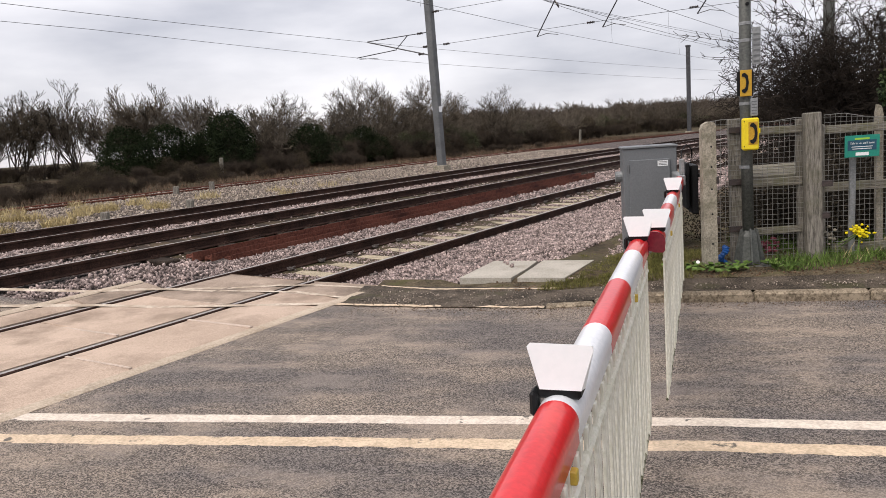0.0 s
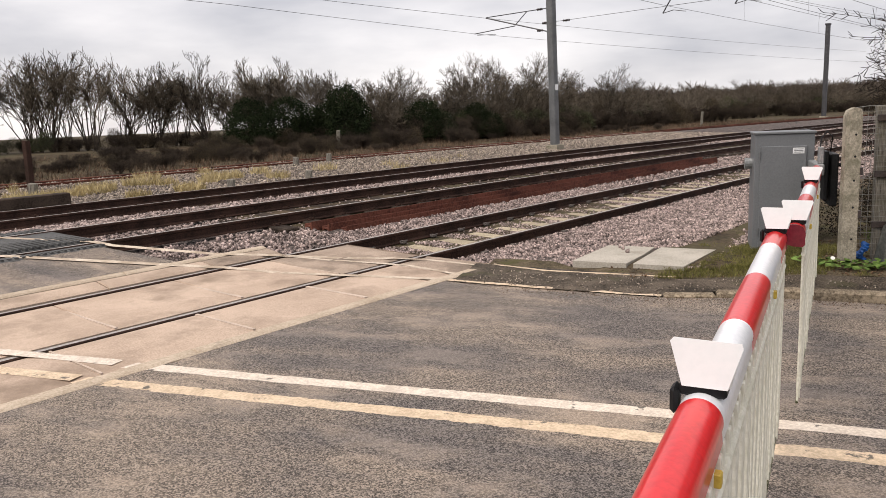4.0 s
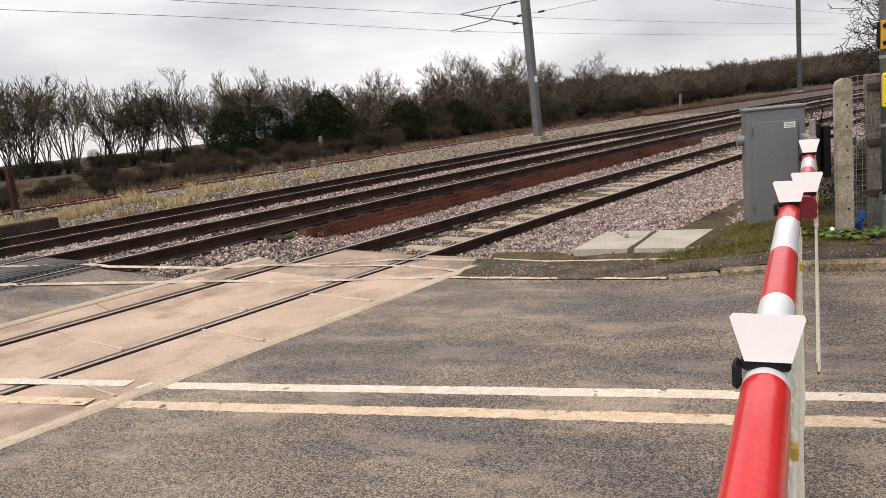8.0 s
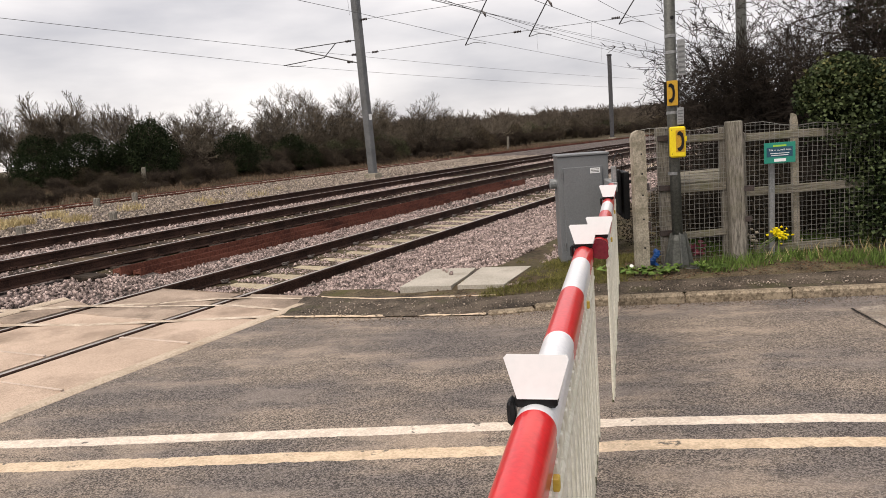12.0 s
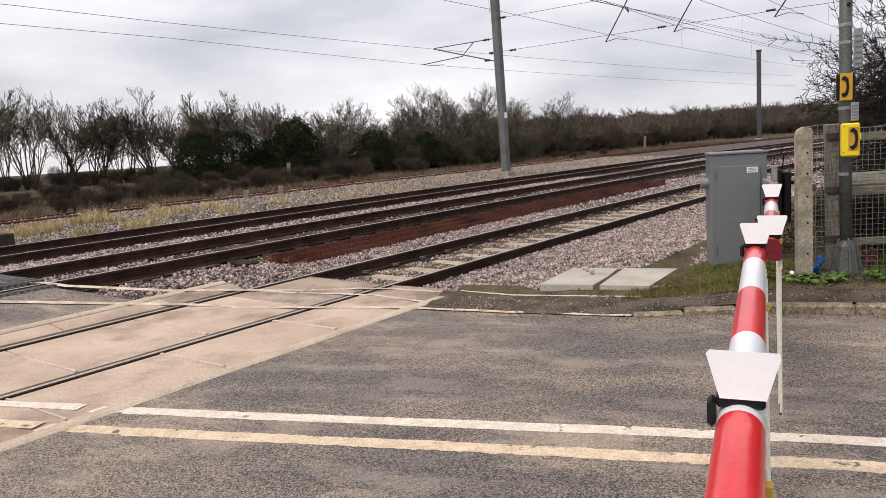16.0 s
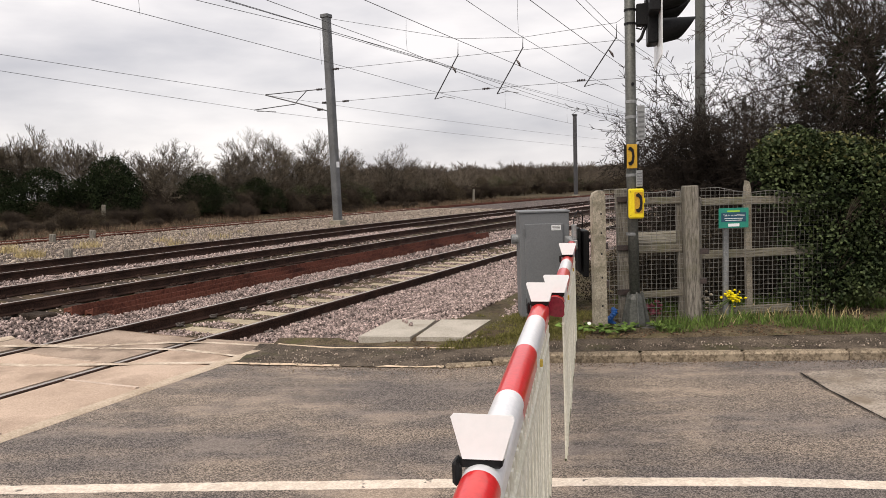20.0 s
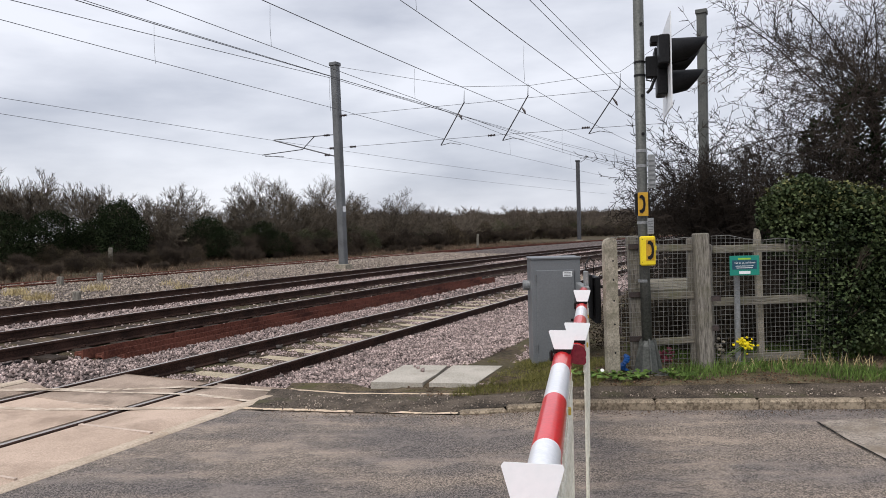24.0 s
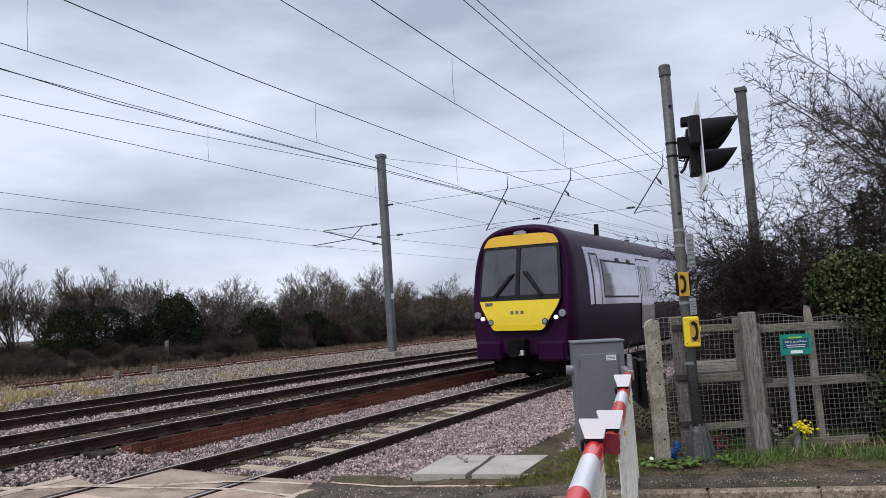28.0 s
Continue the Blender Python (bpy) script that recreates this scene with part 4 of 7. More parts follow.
def barrier(name, label, origin, slope_deg, bands, hoods, slat_from, slat_to, r, first_red):
    b = thing(name, label, "barrier", "crossing barriers", Matrix.Translation(origin) @ Matrix.Rotation(radians(slope_deg), 4, "Z"))
    for i, (ya, yb) in enumerate(zip(bands[:-1], bands[1:])):
        red = (i % 2 == 0) == first_red
        part("boom_band", boom_piece(ya, yb, r + (0.0006 if red else 0)), BOOM_RED if red else BOOM_WHITE, b, "red reflective band" if red else "white reflective band", smooth=True)
    for y in hoods:
        h = part("lamp_hood", hood(), WHITE, b, "white trapezoid lamp hood", pos=Matrix.Translation((0.004, y, 0.060)) @ Matrix.Rotation(radians(-8), 4, "X"))
        ms = Mesher()
        ms.box(-0.048, 0.004, -0.016, 0.048, 0.075, 0.012, 0.006)
        ms.box(-0.066, 0.0, -0.06, -r - 0.002, 0.05, 0.0, 0.008)
        part("lamp_bracket", ms, BLACK, b, "black lamp bracket", pos=Matrix.Translation((0, y, 0.052)))
    # skirt of hanging bars
    n = int((slat_to - slat_from) / 0.072)
    ms = Mesher()
    ms.box(-0.005, -0.0125, -0.83, 0.005, 0.0125, 0.0, 0.002)
    slat = ms.mesh("skirt_bar", SKIRT)
    rnd = random.Random(int(slat_from * 10) + 50)
    for k in range(n + 1):
        y = slat_from + 0.072 * k
        part("skirt_bar", slat, None, b, pos=Matrix.Translation((r - 0.004 + 0.003 * (k % 2), y, -0.045)) @ Matrix.Rotation(radians(rnd.uniform(-0.3, 0.3)), 4, "X") @ Matrix.Rotation(radians(rnd.uniform(-0.5, 0.2)), 4, "Y"))
    for z, rr in ((-0.10, 0.010), (-0.868, 0.007)):
        ms = Mesher()
        ms.tube([(r - 0.002, slat_from - 0.02, z), (r, (slat_from + slat_to) / 2, z - 0.01), (r - 0.002, slat_to + 0.03, z)], rr, 6)
        part("skirt_rail", ms, SKIRT if z > -0.5 else ALGAE, b, "" if z > -0.5 else "algae-stained lower skirt rail")
    for k in range(9, n, 21):
        ms = Mesher()
        ms.box(r - 0.002, slat_from + 0.072 * k - 0.012, -0.075, r + 0.014, slat_from + 0.072 * k + 0.012, -0.045, 0.003)
        part("cable_tie", ms, TAPE, b, "yellow cable tie")
    return b


R_BOOM = 0.047
SL = -7.9
BAR_A = barrier("crossing_barrier", "lowered red and white crossing barrier with a hanging bar skirt", (-0.218, 0.0, 0.985), SL,
                [-1.2, -0.52, 0.11, 0.74, 1.38, 2.01, 2.64, 3.28, 3.66], [1.41, 3.585], -0.9, 3.50, R_BOOM, False)
BAR_B = barrier("crossing_barrier", "lowered red and white crossing barrier reaching from the far kerb", (0.375, 3.76, 0.985), -8.3,
                [0.0, 0.17, 0.80, 1.42, 2.05, 2.68, 3.30, 3.95], [0.085, 2.26], 0.03, 3.15, R_BOOM * 0.98, True)
ms = Mesher()
ms.add(*(lambda q: (q.v, q.f))(boom_piece(-0.012, 0.0, R_BOOM * 1.12)))
part("end_cap", ms, MAROON, BAR_B, "dark red end lamp")
ms = Mesher()
ms.add(*(lambda q: (q.v, q.f))(boom_piece(3.66, 3.672, R_BOOM * 1.08)))
part("end_cap", ms, MAROON, BAR_A, "dark red end lamp")
# far pedestal
PED = thing("barrier_pedestal", "grey barrier machine with black counterweights behind the cabinet", "barrier machine", m=Matrix.Translation((0.84, 8.98, 0.10)))
ms = Mesher(); ms.box(-0.16, -0.12, 0.0, 0.16, 0.42, 0.86, 0.02); part("casing", ms, CAB_DARK, PED)
ms = Mesher(); ms.box(0.10, -1.34, 0.83, 0.17, 0.10, 0.94, 0.01); part("boom_bracket", ms, GREY_STEEL, PED)
ms = Mesher(); ms.box(0.125, -1.30, 0.94, 0.165, -1.16, 1.10, 0.006); part("boom_clamp", ms, GREY_STEEL, PED)
ms = Mesher(); ms.box(0.20, -1.10, 0.56, 0.235, -0.62, 1.05, 0.008); part("side_plate", ms, BLACK, PED)
ms = Mesher(); ms.box(0.26, -1.06, 0.50, 0.33, -0.66, 1.02, 0.01); part("counterweight", ms, BLACK, PED)
ms = Mesher(); ms.tube([(0.16, -0.9, 0.90), (0.40, -0.9, 0.90)], 0.02, 8); part("counterweight_pin", ms, BLACK, PED)
ms = Mesher(); ms.tube([(0.14, -1.2, 1.09), (0.16, -1.12, 1.18), (0.22, -1.0, 1.24), (0.30, -0.8, 1.18), (0.32, -0.5, 0.9), (0.14, 0.0, 0.8)], 0.006, 5); part("cable", ms, BLACK, PED)
# near pedestal, behind the camera's stand
PED2 = thing("barrier_pedestal", "grey barrier machine at the near kerb", "barrier machine", m=Matrix.Translation((-0.42, -1.5, 0.0)) @ Matrix.Rotation(radians(-8), 4, "Z"))
ms = Mesher(); ms.box(-0.2, -0.45, 0.0, 0.2, 0.25, 0.9, 0.02); part("casing", ms, CAB_DARK, PED2)
ms = Mesher(); ms.box(-0.06, 0.1, 0.85, 0.06, 0.34, 1.05, 0.01); part("boom_bracket", ms, GREY_STEEL, PED2)

# ---- equipment cabinet ----
CAB = thing("equipment_cabinet", "tall grey steel lineside equipment cabinet on a plinth", "cabinet", m=Matrix.Translation((0.425, 8.29, 0.07)) @ Matrix.Rotation(radians(3), 4, "Z"))
ms = Mesher(); ms.box(0, 0.0, 0.0, 0.575, 0.44, 1.245, 0.006); part("body", ms, CAB_GREY, CAB)
ms = Mesher(); ms.box(-0.012, -0.015, 1.245, 0.588, 0.455, 1.27, 0.006); part("roof", ms, CAB_GREY, CAB)
ms = Mesher(); ms.box(0.055, -0.022, 0.04, 0.50, 0.001, 1.12, 0.005); door = part("door", ms, CAB_GREY, CAB)
ms = Mesher(); ms.tube([(0.462, -0.03, 0.53), (0.462, -0.02, 0.53)], 0.017, 10); part("lock", ms, BLACK, door)
ms = Mesher(); ms.tube([(0.40, -0.028, 0.53), (0.40, -0.02, 0.53)], 0.008, 8); part("lock", ms, CAB_DARK, door)
ms = Mesher(); ms.box(0.365, -0.0245, 1.04, 0.475, -0.021, 1.10, 0.0); lp = part("label_plate", ms, WHITE, door, "white label with unreadable lines")
for k in range(3):
    ms = Mesher(); ms.box(0.375, -0.0262, 1.052 + 0.016 * k, 0.465, -0.0247, 1.058 + 0.016 * k); part("print_bar", ms, CAB_DARK, door)
for z in (0.16, 0.98):
    ms = Mesher(); ms.tube([(0.05, -0.026, z), (0.05, -0.026, z + 0.09)], 0.009, 8); part("hinge", ms, CAB_DARK, CAB)
ms = Mesher(); ms.tube([(0.0, 0.25, 0.93), (-0.075, 0.25, 0.93)], 0.06, 14); part("vent_pipe", ms, GREY_STEEL, CAB)
ms = Mesher(); ms.box(0.03, 0.03, -0.07, 0.55, 0.41, 0.0, 0.01); part("plinth", ms, SLAB, CAB)

# ---- signal pole with road signals and phones ----
POLE = thing("signal_pole", "tall grey steel pole carrying road signals and phone signs", "signal pole", m=Matrix.Translation((1.60, 7.57, 0.10)))
ms = Mesher(); ms.tube([(0, 0, 0.0), (-0.03, 0, 1.7), (-0.034, 0, 4.13)], 0.055, 16); part("shaft", ms, POLE_GREY, POLE, smooth=True)
ms = Mesher(); ms.tube([(-0.034, 0, 4.05), (-0.034, 0, 4.155), (-0.034, 0, 4.17)], [0.063, 0.063, 0.050], 16); part("cap", ms, POLE_GREY, POLE, smooth=False)
ms = Mesher()
for a in range(4):
    c, s = math.cos(a * math.pi / 2), math.sin(a * math.pi / 2)
    mm = Matrix.Rotation(a * math.pi / 2, 4, "Z")
    ms.add([mm @ Vector(p) for p in ((0.06, -0.008, 0.0), (0.16, -0.008, 0.0), (0.085, -0.008, 0.36), (0.06, -0.008, 0.38), (0.06, 0.008, 0.0), (0.16, 0.008, 0.0), (0.085, 0.008, 0.36), (0.06, 0.008, 0.38))],
           [(0, 1, 2, 3), (7, 6, 5, 4), (0, 4, 5, 1), (1, 5, 6, 2), (2, 6, 7, 3), (3, 7, 4, 0)])
part("stiffener", ms, POLE_GREY, POLE)
ms = Mesher(); ms.tube([(0, 0, 0.0), (0, 0, 0.30), (0, 0, 0.36)], [0.125, 0.085, 0.06], 8); part("base_cone", ms, POLE_GREY, POLE)
ms = Mesher(); ms.box(-0.20, -0.20, -0.02, 0.20, 0.20, 0.022, 0.008); part("base_plate", ms, POLE_GREY, POLE)
for z in (0.98, 1.60, 1.88, 2.20, 2.36):
    ms = Mesher(); ms.tube([(-0.03, 0, z), (-0.03, 0, z + 0.03)], 0.059, 16); part("band", ms, GREY_STEEL, POLE)
for z in (3.70, 2.95, 2.55):
    ms = Mesher(); ms.tube([(-0.02, -0.050, z), (-0.02, -0.060, z)], 0.018, 8); part("hole_plug", ms, BLACK, POLE)


def handset(ms, m, s):
    """A telephone handset outline as a raised solid."""
    outer = [(0.002, 0.118), (-0.026, 0.108), (-0.034, 0.078), (-0.004, 0.068), (0.012, 0.045), (0.017, 0.0), (0.012, -0.045), (-0.004, -0.068), (-0.034, -0.078), (-0.026, -0.108), (0.002, -0.118), (0.034, -0.085), (0.046, 0.0), (0.034, 0.085)]
    n = len(outer)
    verts = [m @ Vector((x * s, yy, z * s)) for yy in (0.0, -0.006) for x, z in outer]
    ms.add(verts, [tuple(range(n)), tuple(reversed(range(n, 2 * n)))] + [(i, n + i, n + (i + 1) % n, (i + 1) % n) for i in range(n)])
    return ms


ms = Mesher(); ms.box(-0.083, -0.14, 1.162, 0.070, -0.058, 1.472, 0.014); ph = part("phone_box", ms, YELLOW, POLE, "bright yellow telephone cabinet")
part("phone_symbol", handset(Mesher(), Matrix.Translation((0.012, -0.1425, 1.325)), 0.86), BLACK, ph)
ms = Mesher(); ms.box(-0.030, -0.1425, 1.215, 0.056, -0.1385, 1.435, 0.002); part("symbol_panel", ms, AMBER, ph, "deeper amber panel behind the symbol")
for z in (1.20, 1.44):
    ms = Mesher(); ms.tube([(-0.068, -0.139, z), (-0.068, -0.1425, z)], 0.005, 6); part("screw", ms, BLACK, ph)
ms = Mesher(); ms.box(0.070, -0.13, 1.32, 0.082, -0.08, 1.37, 0.004); part("latch", ms, YELLOW, ph)
ms = Mesher(); ms.box(-0.091, -0.085, 1.683, 0.014, -0.067, 1.932, 0.003); sg = part("phone_sign", ms, AMBER, POLE, "amber telephone sign plate")
part("phone_symbol", handset(Mesher(), Matrix.Translation((-0.052, -0.0855, 1.81)), 0.82), BLACK, sg)
ms = Mesher(); ms.box(-0.118, -0.066, 1.69, 0.034, -0.05, 1.925, 0.003); part("edge_box", ms, BLACK, POLE)
ms = Mesher(); ms.box(0.0, -0.10, 1.49, 0.065, -0.082, 1.66, 0.004); pl = part("info_plate", ms, GREY_STEEL, POLE, "small grey plate with unreadable lines")
for k in range(5):
    ms = Mesher(); ms.box(0.008, -0.1025, 1.51 + 0.028 * k, 0.056, -0.1005, 1.519 + 0.028 * k); part("print_bar", ms, CAB_DARK, pl)
ms = Mesher(); ms.box(0.026, -0.06, 1.98, 0.10, -0.04, 2.33, 0.004); pl = part("info_plate", ms, GREY_STEEL, POLE, "grey sign plate seen edge-on")
for k in range(6):
    ms = Mesher(); ms.box(0.034, -0.0625, 2.0 + 0.05 * k, 0.092, -0.0605, 2.02 + 0.05 * k); part("print_bar", ms, CAB_DARK, pl)
# road signal head, facing along the road
SIG = thing("road_signal", "black road signal head with three hooded lamps and a white-edged backboard", "road signal", m=Matrix.Translation((1.58, 7.57, 0.10)) @ Matrix.Rotation(radians(-8.65), 4, "Z"))
ms = Mesher(); ms.box(0.05, -0.05, 3.14, 0.21, 0.05, 3.36, 0.01); part("mounting", ms, BLACK, SIG)
for y, z in ((-0.24, 3.35), (0.32, 3.35), (0.04, 3.09)):
    ms = Mesher(); ms.box(0.16, y - 0.13, z - 0.14, 0.265, y + 0.13, z + 0.15, 0.012); part("housing", ms, BLACK, SIG)
ms = Mesher(); ms.box(0.10, -0.10, 3.48, 0.25, 0.06, 3.56, 0.01); part("junction_box", ms, BLACK, SIG)
ms = Mesher(); ms.box(0.266, -0.42, 2.765, 0.276, 0.50, 3.71, 0.003)
part("backboard", ms, WHITE, SIG, "white-faced backboard")


def lamp_hood(yc, z, r, ln):
    """A long hooded visor, open below towards its front."""
    ms = Mesher()
    n = 14
    verts, faces = [], []
    for rr in (r, r - 0.008):
        for k in range(n + 1):
            a = radians(-172 + 344 * k / n) + math.pi / 2
            reach = ln * (0.46 + 0.54 * (0.5 + 0.5 * math.sin(a)) ** 0.7)
            verts += [(0.276, yc + rr * math.cos(a), z + rr * math.sin(a)), (0.276 + reach, yc + 0.84 * rr * math.cos(a), z + 0.84 * rr * math.sin(a) + 0.012)]
    m = 2 * (n + 1)
    for k in range(n):
        a = 2 * k
        faces += [(a, a + 2, a + 3, a + 1), (m + a + 1, m + a + 3, m + a + 2, m + a), (a + 1, a + 3, m + a + 3, m + a + 1)]
    return ms.add(verts, faces)


for yc, z, r, ln in ((-0.24, 3.35, 0.13, 0.37), (0.32, 3.35, 0.13, 0.37), (0.04, 3.085, 0.13, 0.37)):
    lamp = part("lamp_visor", lamp_hood(yc, z, r, ln), BLACK, SIG, "black lamp visor", smooth=True)
    ms = Mesher(); ms.tube([(0.27, yc, z), (0.292, yc, z)], [r * 0.9, r * 0.8], 18); part("lens", ms, MAROON, lamp, "dark unlit lamp lens")
ms = Mesher()
ms.tube([(0.06, -0.02, 2.98), (0.10, -0.02, 3.02), (0.13, -0.02, 3.10), (0.16, -0.02, 3.16)], 0.018, 6)
ms.tube([(0.05, -0.02, 3.12), (0.10, -0.03, 3.10), (0.14, -0.02, 3.18)], 0.010, 6)
part("cable", ms, BLACK, SIG)
for z in (3.16, 3.30):
    ms = Mesher(); ms.tube([(-0.012, 0, z), (-0.012, 0, z + 0.02)], 0.061, 14); part("clamp", ms, BLACK, SIG)

# ---- overhead line ----
def mast(name, x, y, z0, z1, w, lean=0.0, label="grey steel overhead line mast", material=MAST):
    t = thing(name, label, "mast", "overhead line masts", Matrix.Translation((x, y, z0)) @ Matrix.Rotation(radians(lean), 4, "Y") @ Matrix.Rotation(TH - 0.06, 4, "Z"))
    h = z1 - z0
    ms = Mesher()
    ms.box(-w / 2, -w / 2, 0, w / 2, w / 2, h, 0.03)
    part("shaft", ms, material, t)
    ms = Mesher(); ms.box(-w * 0.62, -w * 0.62, h - 0.12, w * 0.62, w * 0.62, h + 0.03, 0.02); part("cap", ms, material, t)
    ms = Mesher(); ms.box(-w * 0.9, -w * 0.9, -0.15, w * 0.9, w * 0.9, 0.08, 0.02); part("foot", ms, POST_CONC, t)
    return t


M1 = mast("overhead_mast", -6.04, 29.70, 0.34, 8.80, 0.30, lean=-0.85)
ms = Mesher(); ms.box(-0.10, -0.17, 2.27, 0.10, -0.151, 2.50, 0.004); part("number_plate", ms, WHITE, M1, "small white plate with unreadable print")
M2 = mast("overhead_mast", 7.39, 24.82, 0.1, 8.9, 0.30, label="slim dark grey overhead mast behind the bare tree", material=POLE_GREY)
M3 = mast("overhead_mast", 9.6, 74.6, 0.4, 8.6, 0.34, label="distant dark overhead line mast", material=OLE)
M4 = mast("overhead_mast", 9.6 + 13.5, 74.6 - 9.5, 0.3, 8.6, 0.30, label="distant overhead mast across the tracks", material=CAB_DARK)


def wire(name, pts, r, label, n=10, sag=0.0):
    """A wire through points given as v, w, z."""
    path = []
    for (v0, w0, z0), (v1, w1, z1) in zip(pts[:-1], pts[1:]):
        for k in range(n):
            q = k / n
            v, w = v0 + (v1 - v0) * q, w0 + (w1 - w0) * q
            x, y = at(v, w)
            path.append((x, y, z0 + (z1 - z0) * q - sag * 4 * q * (1 - q)))
    v, w, z = pts[-1]
    path.append((*at(v, w), z))
    ms = Mesher()
    ms.tube(path, r, 5)
    return tagged(part(name, ms, OLE), label, "wire", "overhead wires")


HS = 25.8
TW = ((6.15, 6.34), (9.65, 9.61), (13.2, 12.16))
for (wa, wb), zs in zip(TW, ((6.18, 5.75, 5.5, 7.0, 6.55), (5.8, 5.6, 5.3, 6.65, 6.35), (5.92, 5.5, 5.35, 6.72, 6.45))):
    wire("contact_wire", [(-60, wa, 6.1), (7, wa, zs[0]), (HS - 7, wb, zs[1]), (HS, wb, zs[2]), (75, wb + 0.2, 4.9), (110, wb, 4.9)], 0.007, "thin dark contact wire over a running line")
    wire("catenary_wire", [(-60, wa + 0.1, 8.2), (-22, wa, 7.9), (10, wa, zs[3]), (HS, wb - 0.2, zs[4]), (50, wb, 6.0), (75, wb + 0.2, 6.9), (110, wb, 6.4)], 0.010, "thin dark catenary wire above the contact wire")
    for v in (-12, -3, 6, 12.5, 19, 33, 42):
        zc = np.interp(v, (-22, 9, HS, 50), (7.9, zs[3], zs[4], 6.0))
        zk = np.interp(v, (-60, 7, HS - 7, HS, 75), (6.1, *zs[:3], 4.9))
        ms = Mesher()
        wq = float(np.interp(v, (7, HS), (wa, wb)))
        ms.tube([(*at(v, wq), zc), (*at(v, wq + 0.02), (zc + zk) / 2), (*at(v, wq), zk)], 0.004, 4)
        tagged(part("dropper", ms, OLE), "thin dropper wire between catenary and contact wire", "wire", "droppers")
wire("feeder_wire", [(-60, 13.4, 5.6), (8.5, 13.2, 6.3), (19, 12.5, 6.52), (HS, 12.3, 6.5), (75, 12.3, 6.6)], 0.008, "thin feeder wire led to the mast")
wire("feeder_wire", [(-60, 13.3, 6.9), (12, 13.1, 6.74), (19, 12.6, 6.62), (HS, 12.4, 6.55), (75, 12.4, 6.9)], 0.008, "thin feeder wire led to the mast")
wire("feeder_wire", [(-60, 5.3, 9.5), (11.3, 5.0, 7.1), (23.4, 4.7, 6.2), (75, 5, 7.0)], 0.008, "thin feeder wire over the near line")
wire("feeder_wire", [(-60, 5.3, 9.9), (11.9, 5.0, 7.3), (25, 4.7, 6.4), (75, 5, 7.2)], 0.008, "thin feeder wire over the near line")
wire("contact_wire", [(-60, 20.8, 5.6), (13.6, 20.6, 5.49), (HS, 20.6, 5.23), (75, 20.7, 5.1)], 0.007, "thin contact wire over the siding")
wire("catenary_wire", [(-60, 20.8, 6.6), (13.6, 20.6, 5.95), (HS, 20.2, 5.86), (75, 20.7, 6.0)], 0.0075, "thin catenary wire over the siding")
wire("cross_wire", [(HS, 2.46, 8.7), (HS, 5.2, 7.15), (HS, 8.54, 7.02), (HS, 11.18, 7.25), (HS, 16.7, 8.65)], 0.008, "cross-span wire between two masts", n=4)
wire("cross_wire", [(HS, 2.46, 6.3), (HS, 5.2, 6.55), (HS, 16.62, 6.62)], 0.008, "cross-span wire between two masts", n=3)
wire("cross_wire", [(HS, 2.46, 5.2), (HS, 6.6, 5.26), (HS, 10.2, 5.29), (HS, 16.62, 5.30)], 0.008, "lower cross-span wire between two masts", n=3)


def steel_bar(ms, a, b, r=0.025, sides=6):
    ms.tube([a, b], r, sides)


def P(v, w, z):
    return (*at(v, w), z)


for wt, wb in ((11.12, 12.16), (8.56, 9.61), (5.18, 6.34)):
    t = thing("registration_arm", "slanting black registration arm hung from the cross-span", "registration arm", "registration arms")
    ms = Mesher(); steel_bar(ms, P(HS, wt, 6.67), P(HS, wb, 5.06), 0.022); part("drop_arm", ms, OLE, t)
    ms = Mesher(); steel_bar(ms, P(HS, wb, 5.06), P(HS, wb - 0.4, 5.13), 0.013); steel_bar(ms, P(HS, wb - 0.4, 5.13), P(HS, wb - 0.85, 5.03), 0.012); part("steady_arm", ms, OLE, t)
    ms = Mesher(); ms.tube([P(HS, wt + 0.02, 6.66), P(HS, wt, 7.1)], [0.02, 0.008], 6); part("hanger", ms, OLE, t)
    ms = Mesher(); ms.tube([P(HS, wt + 0.28, 6.25), P(HS, wt + 0.17, 6.10), P(HS, wt + 0.12, 5.98)], [0.02, 0.045, 0.02], 8); part("insulator", ms, INSUL, t)
for w in (10.2, 6.6, 16.3):
    ms = Mesher()
    for k in range(5):
        a, b = P(HS, w + 0.06 * k - 0.3, 5.29), P(HS, w + 0.06 * k - 0.25, 5.29)
        ms.tube([a, ((a[0] + b[0]) / 2, (a[1] + b[1]) / 2, a[2]), b], [0.022, 0.05, 0.022], 8)
    tagged(part("insulator", ms, INSUL), "ribbed brown insulator in the cross-span wire", "insulator", "span insulators")
t = thing("cantilever", "steel cantilever bracket over the siding on the mast", "cantilever")
for nm, a, b, r in (("tie", (17.0, 5.86), (20.1, 5.86), 0.02), ("strut", (17.0, 4.95), (20.1, 5.84), 0.028), ("brace", (18.0, 5.86), (18.6, 5.38), 0.018), ("registration_tube", (18.6, 5.35), (20.75, 5.25), 0.02), ("steady_arm", (20.6, 5.18), (19.6, 5.12), 0.012)):
    ms = Mesher(); steel_bar(ms, P(HS, *a), P(HS, *b), r); part(nm, ms, OLE, t)
for w, z in ((17.25, 5.86), (17.25, 5.03), (17.0, 5.30), (16.4, 6.62)):
    ms = Mesher()
    for k in range(4):
        a, b = P(HS, w + 0.07 * k, z), P(HS, w + 0.07 * k + 0.06, z)
        ms.tube([a, ((a[0] + b[0]) / 2, (a[1] + b[1]) / 2, z), b], [0.025, 0.055, 0.025], 8)
    part("insulator", ms, INSUL, t)

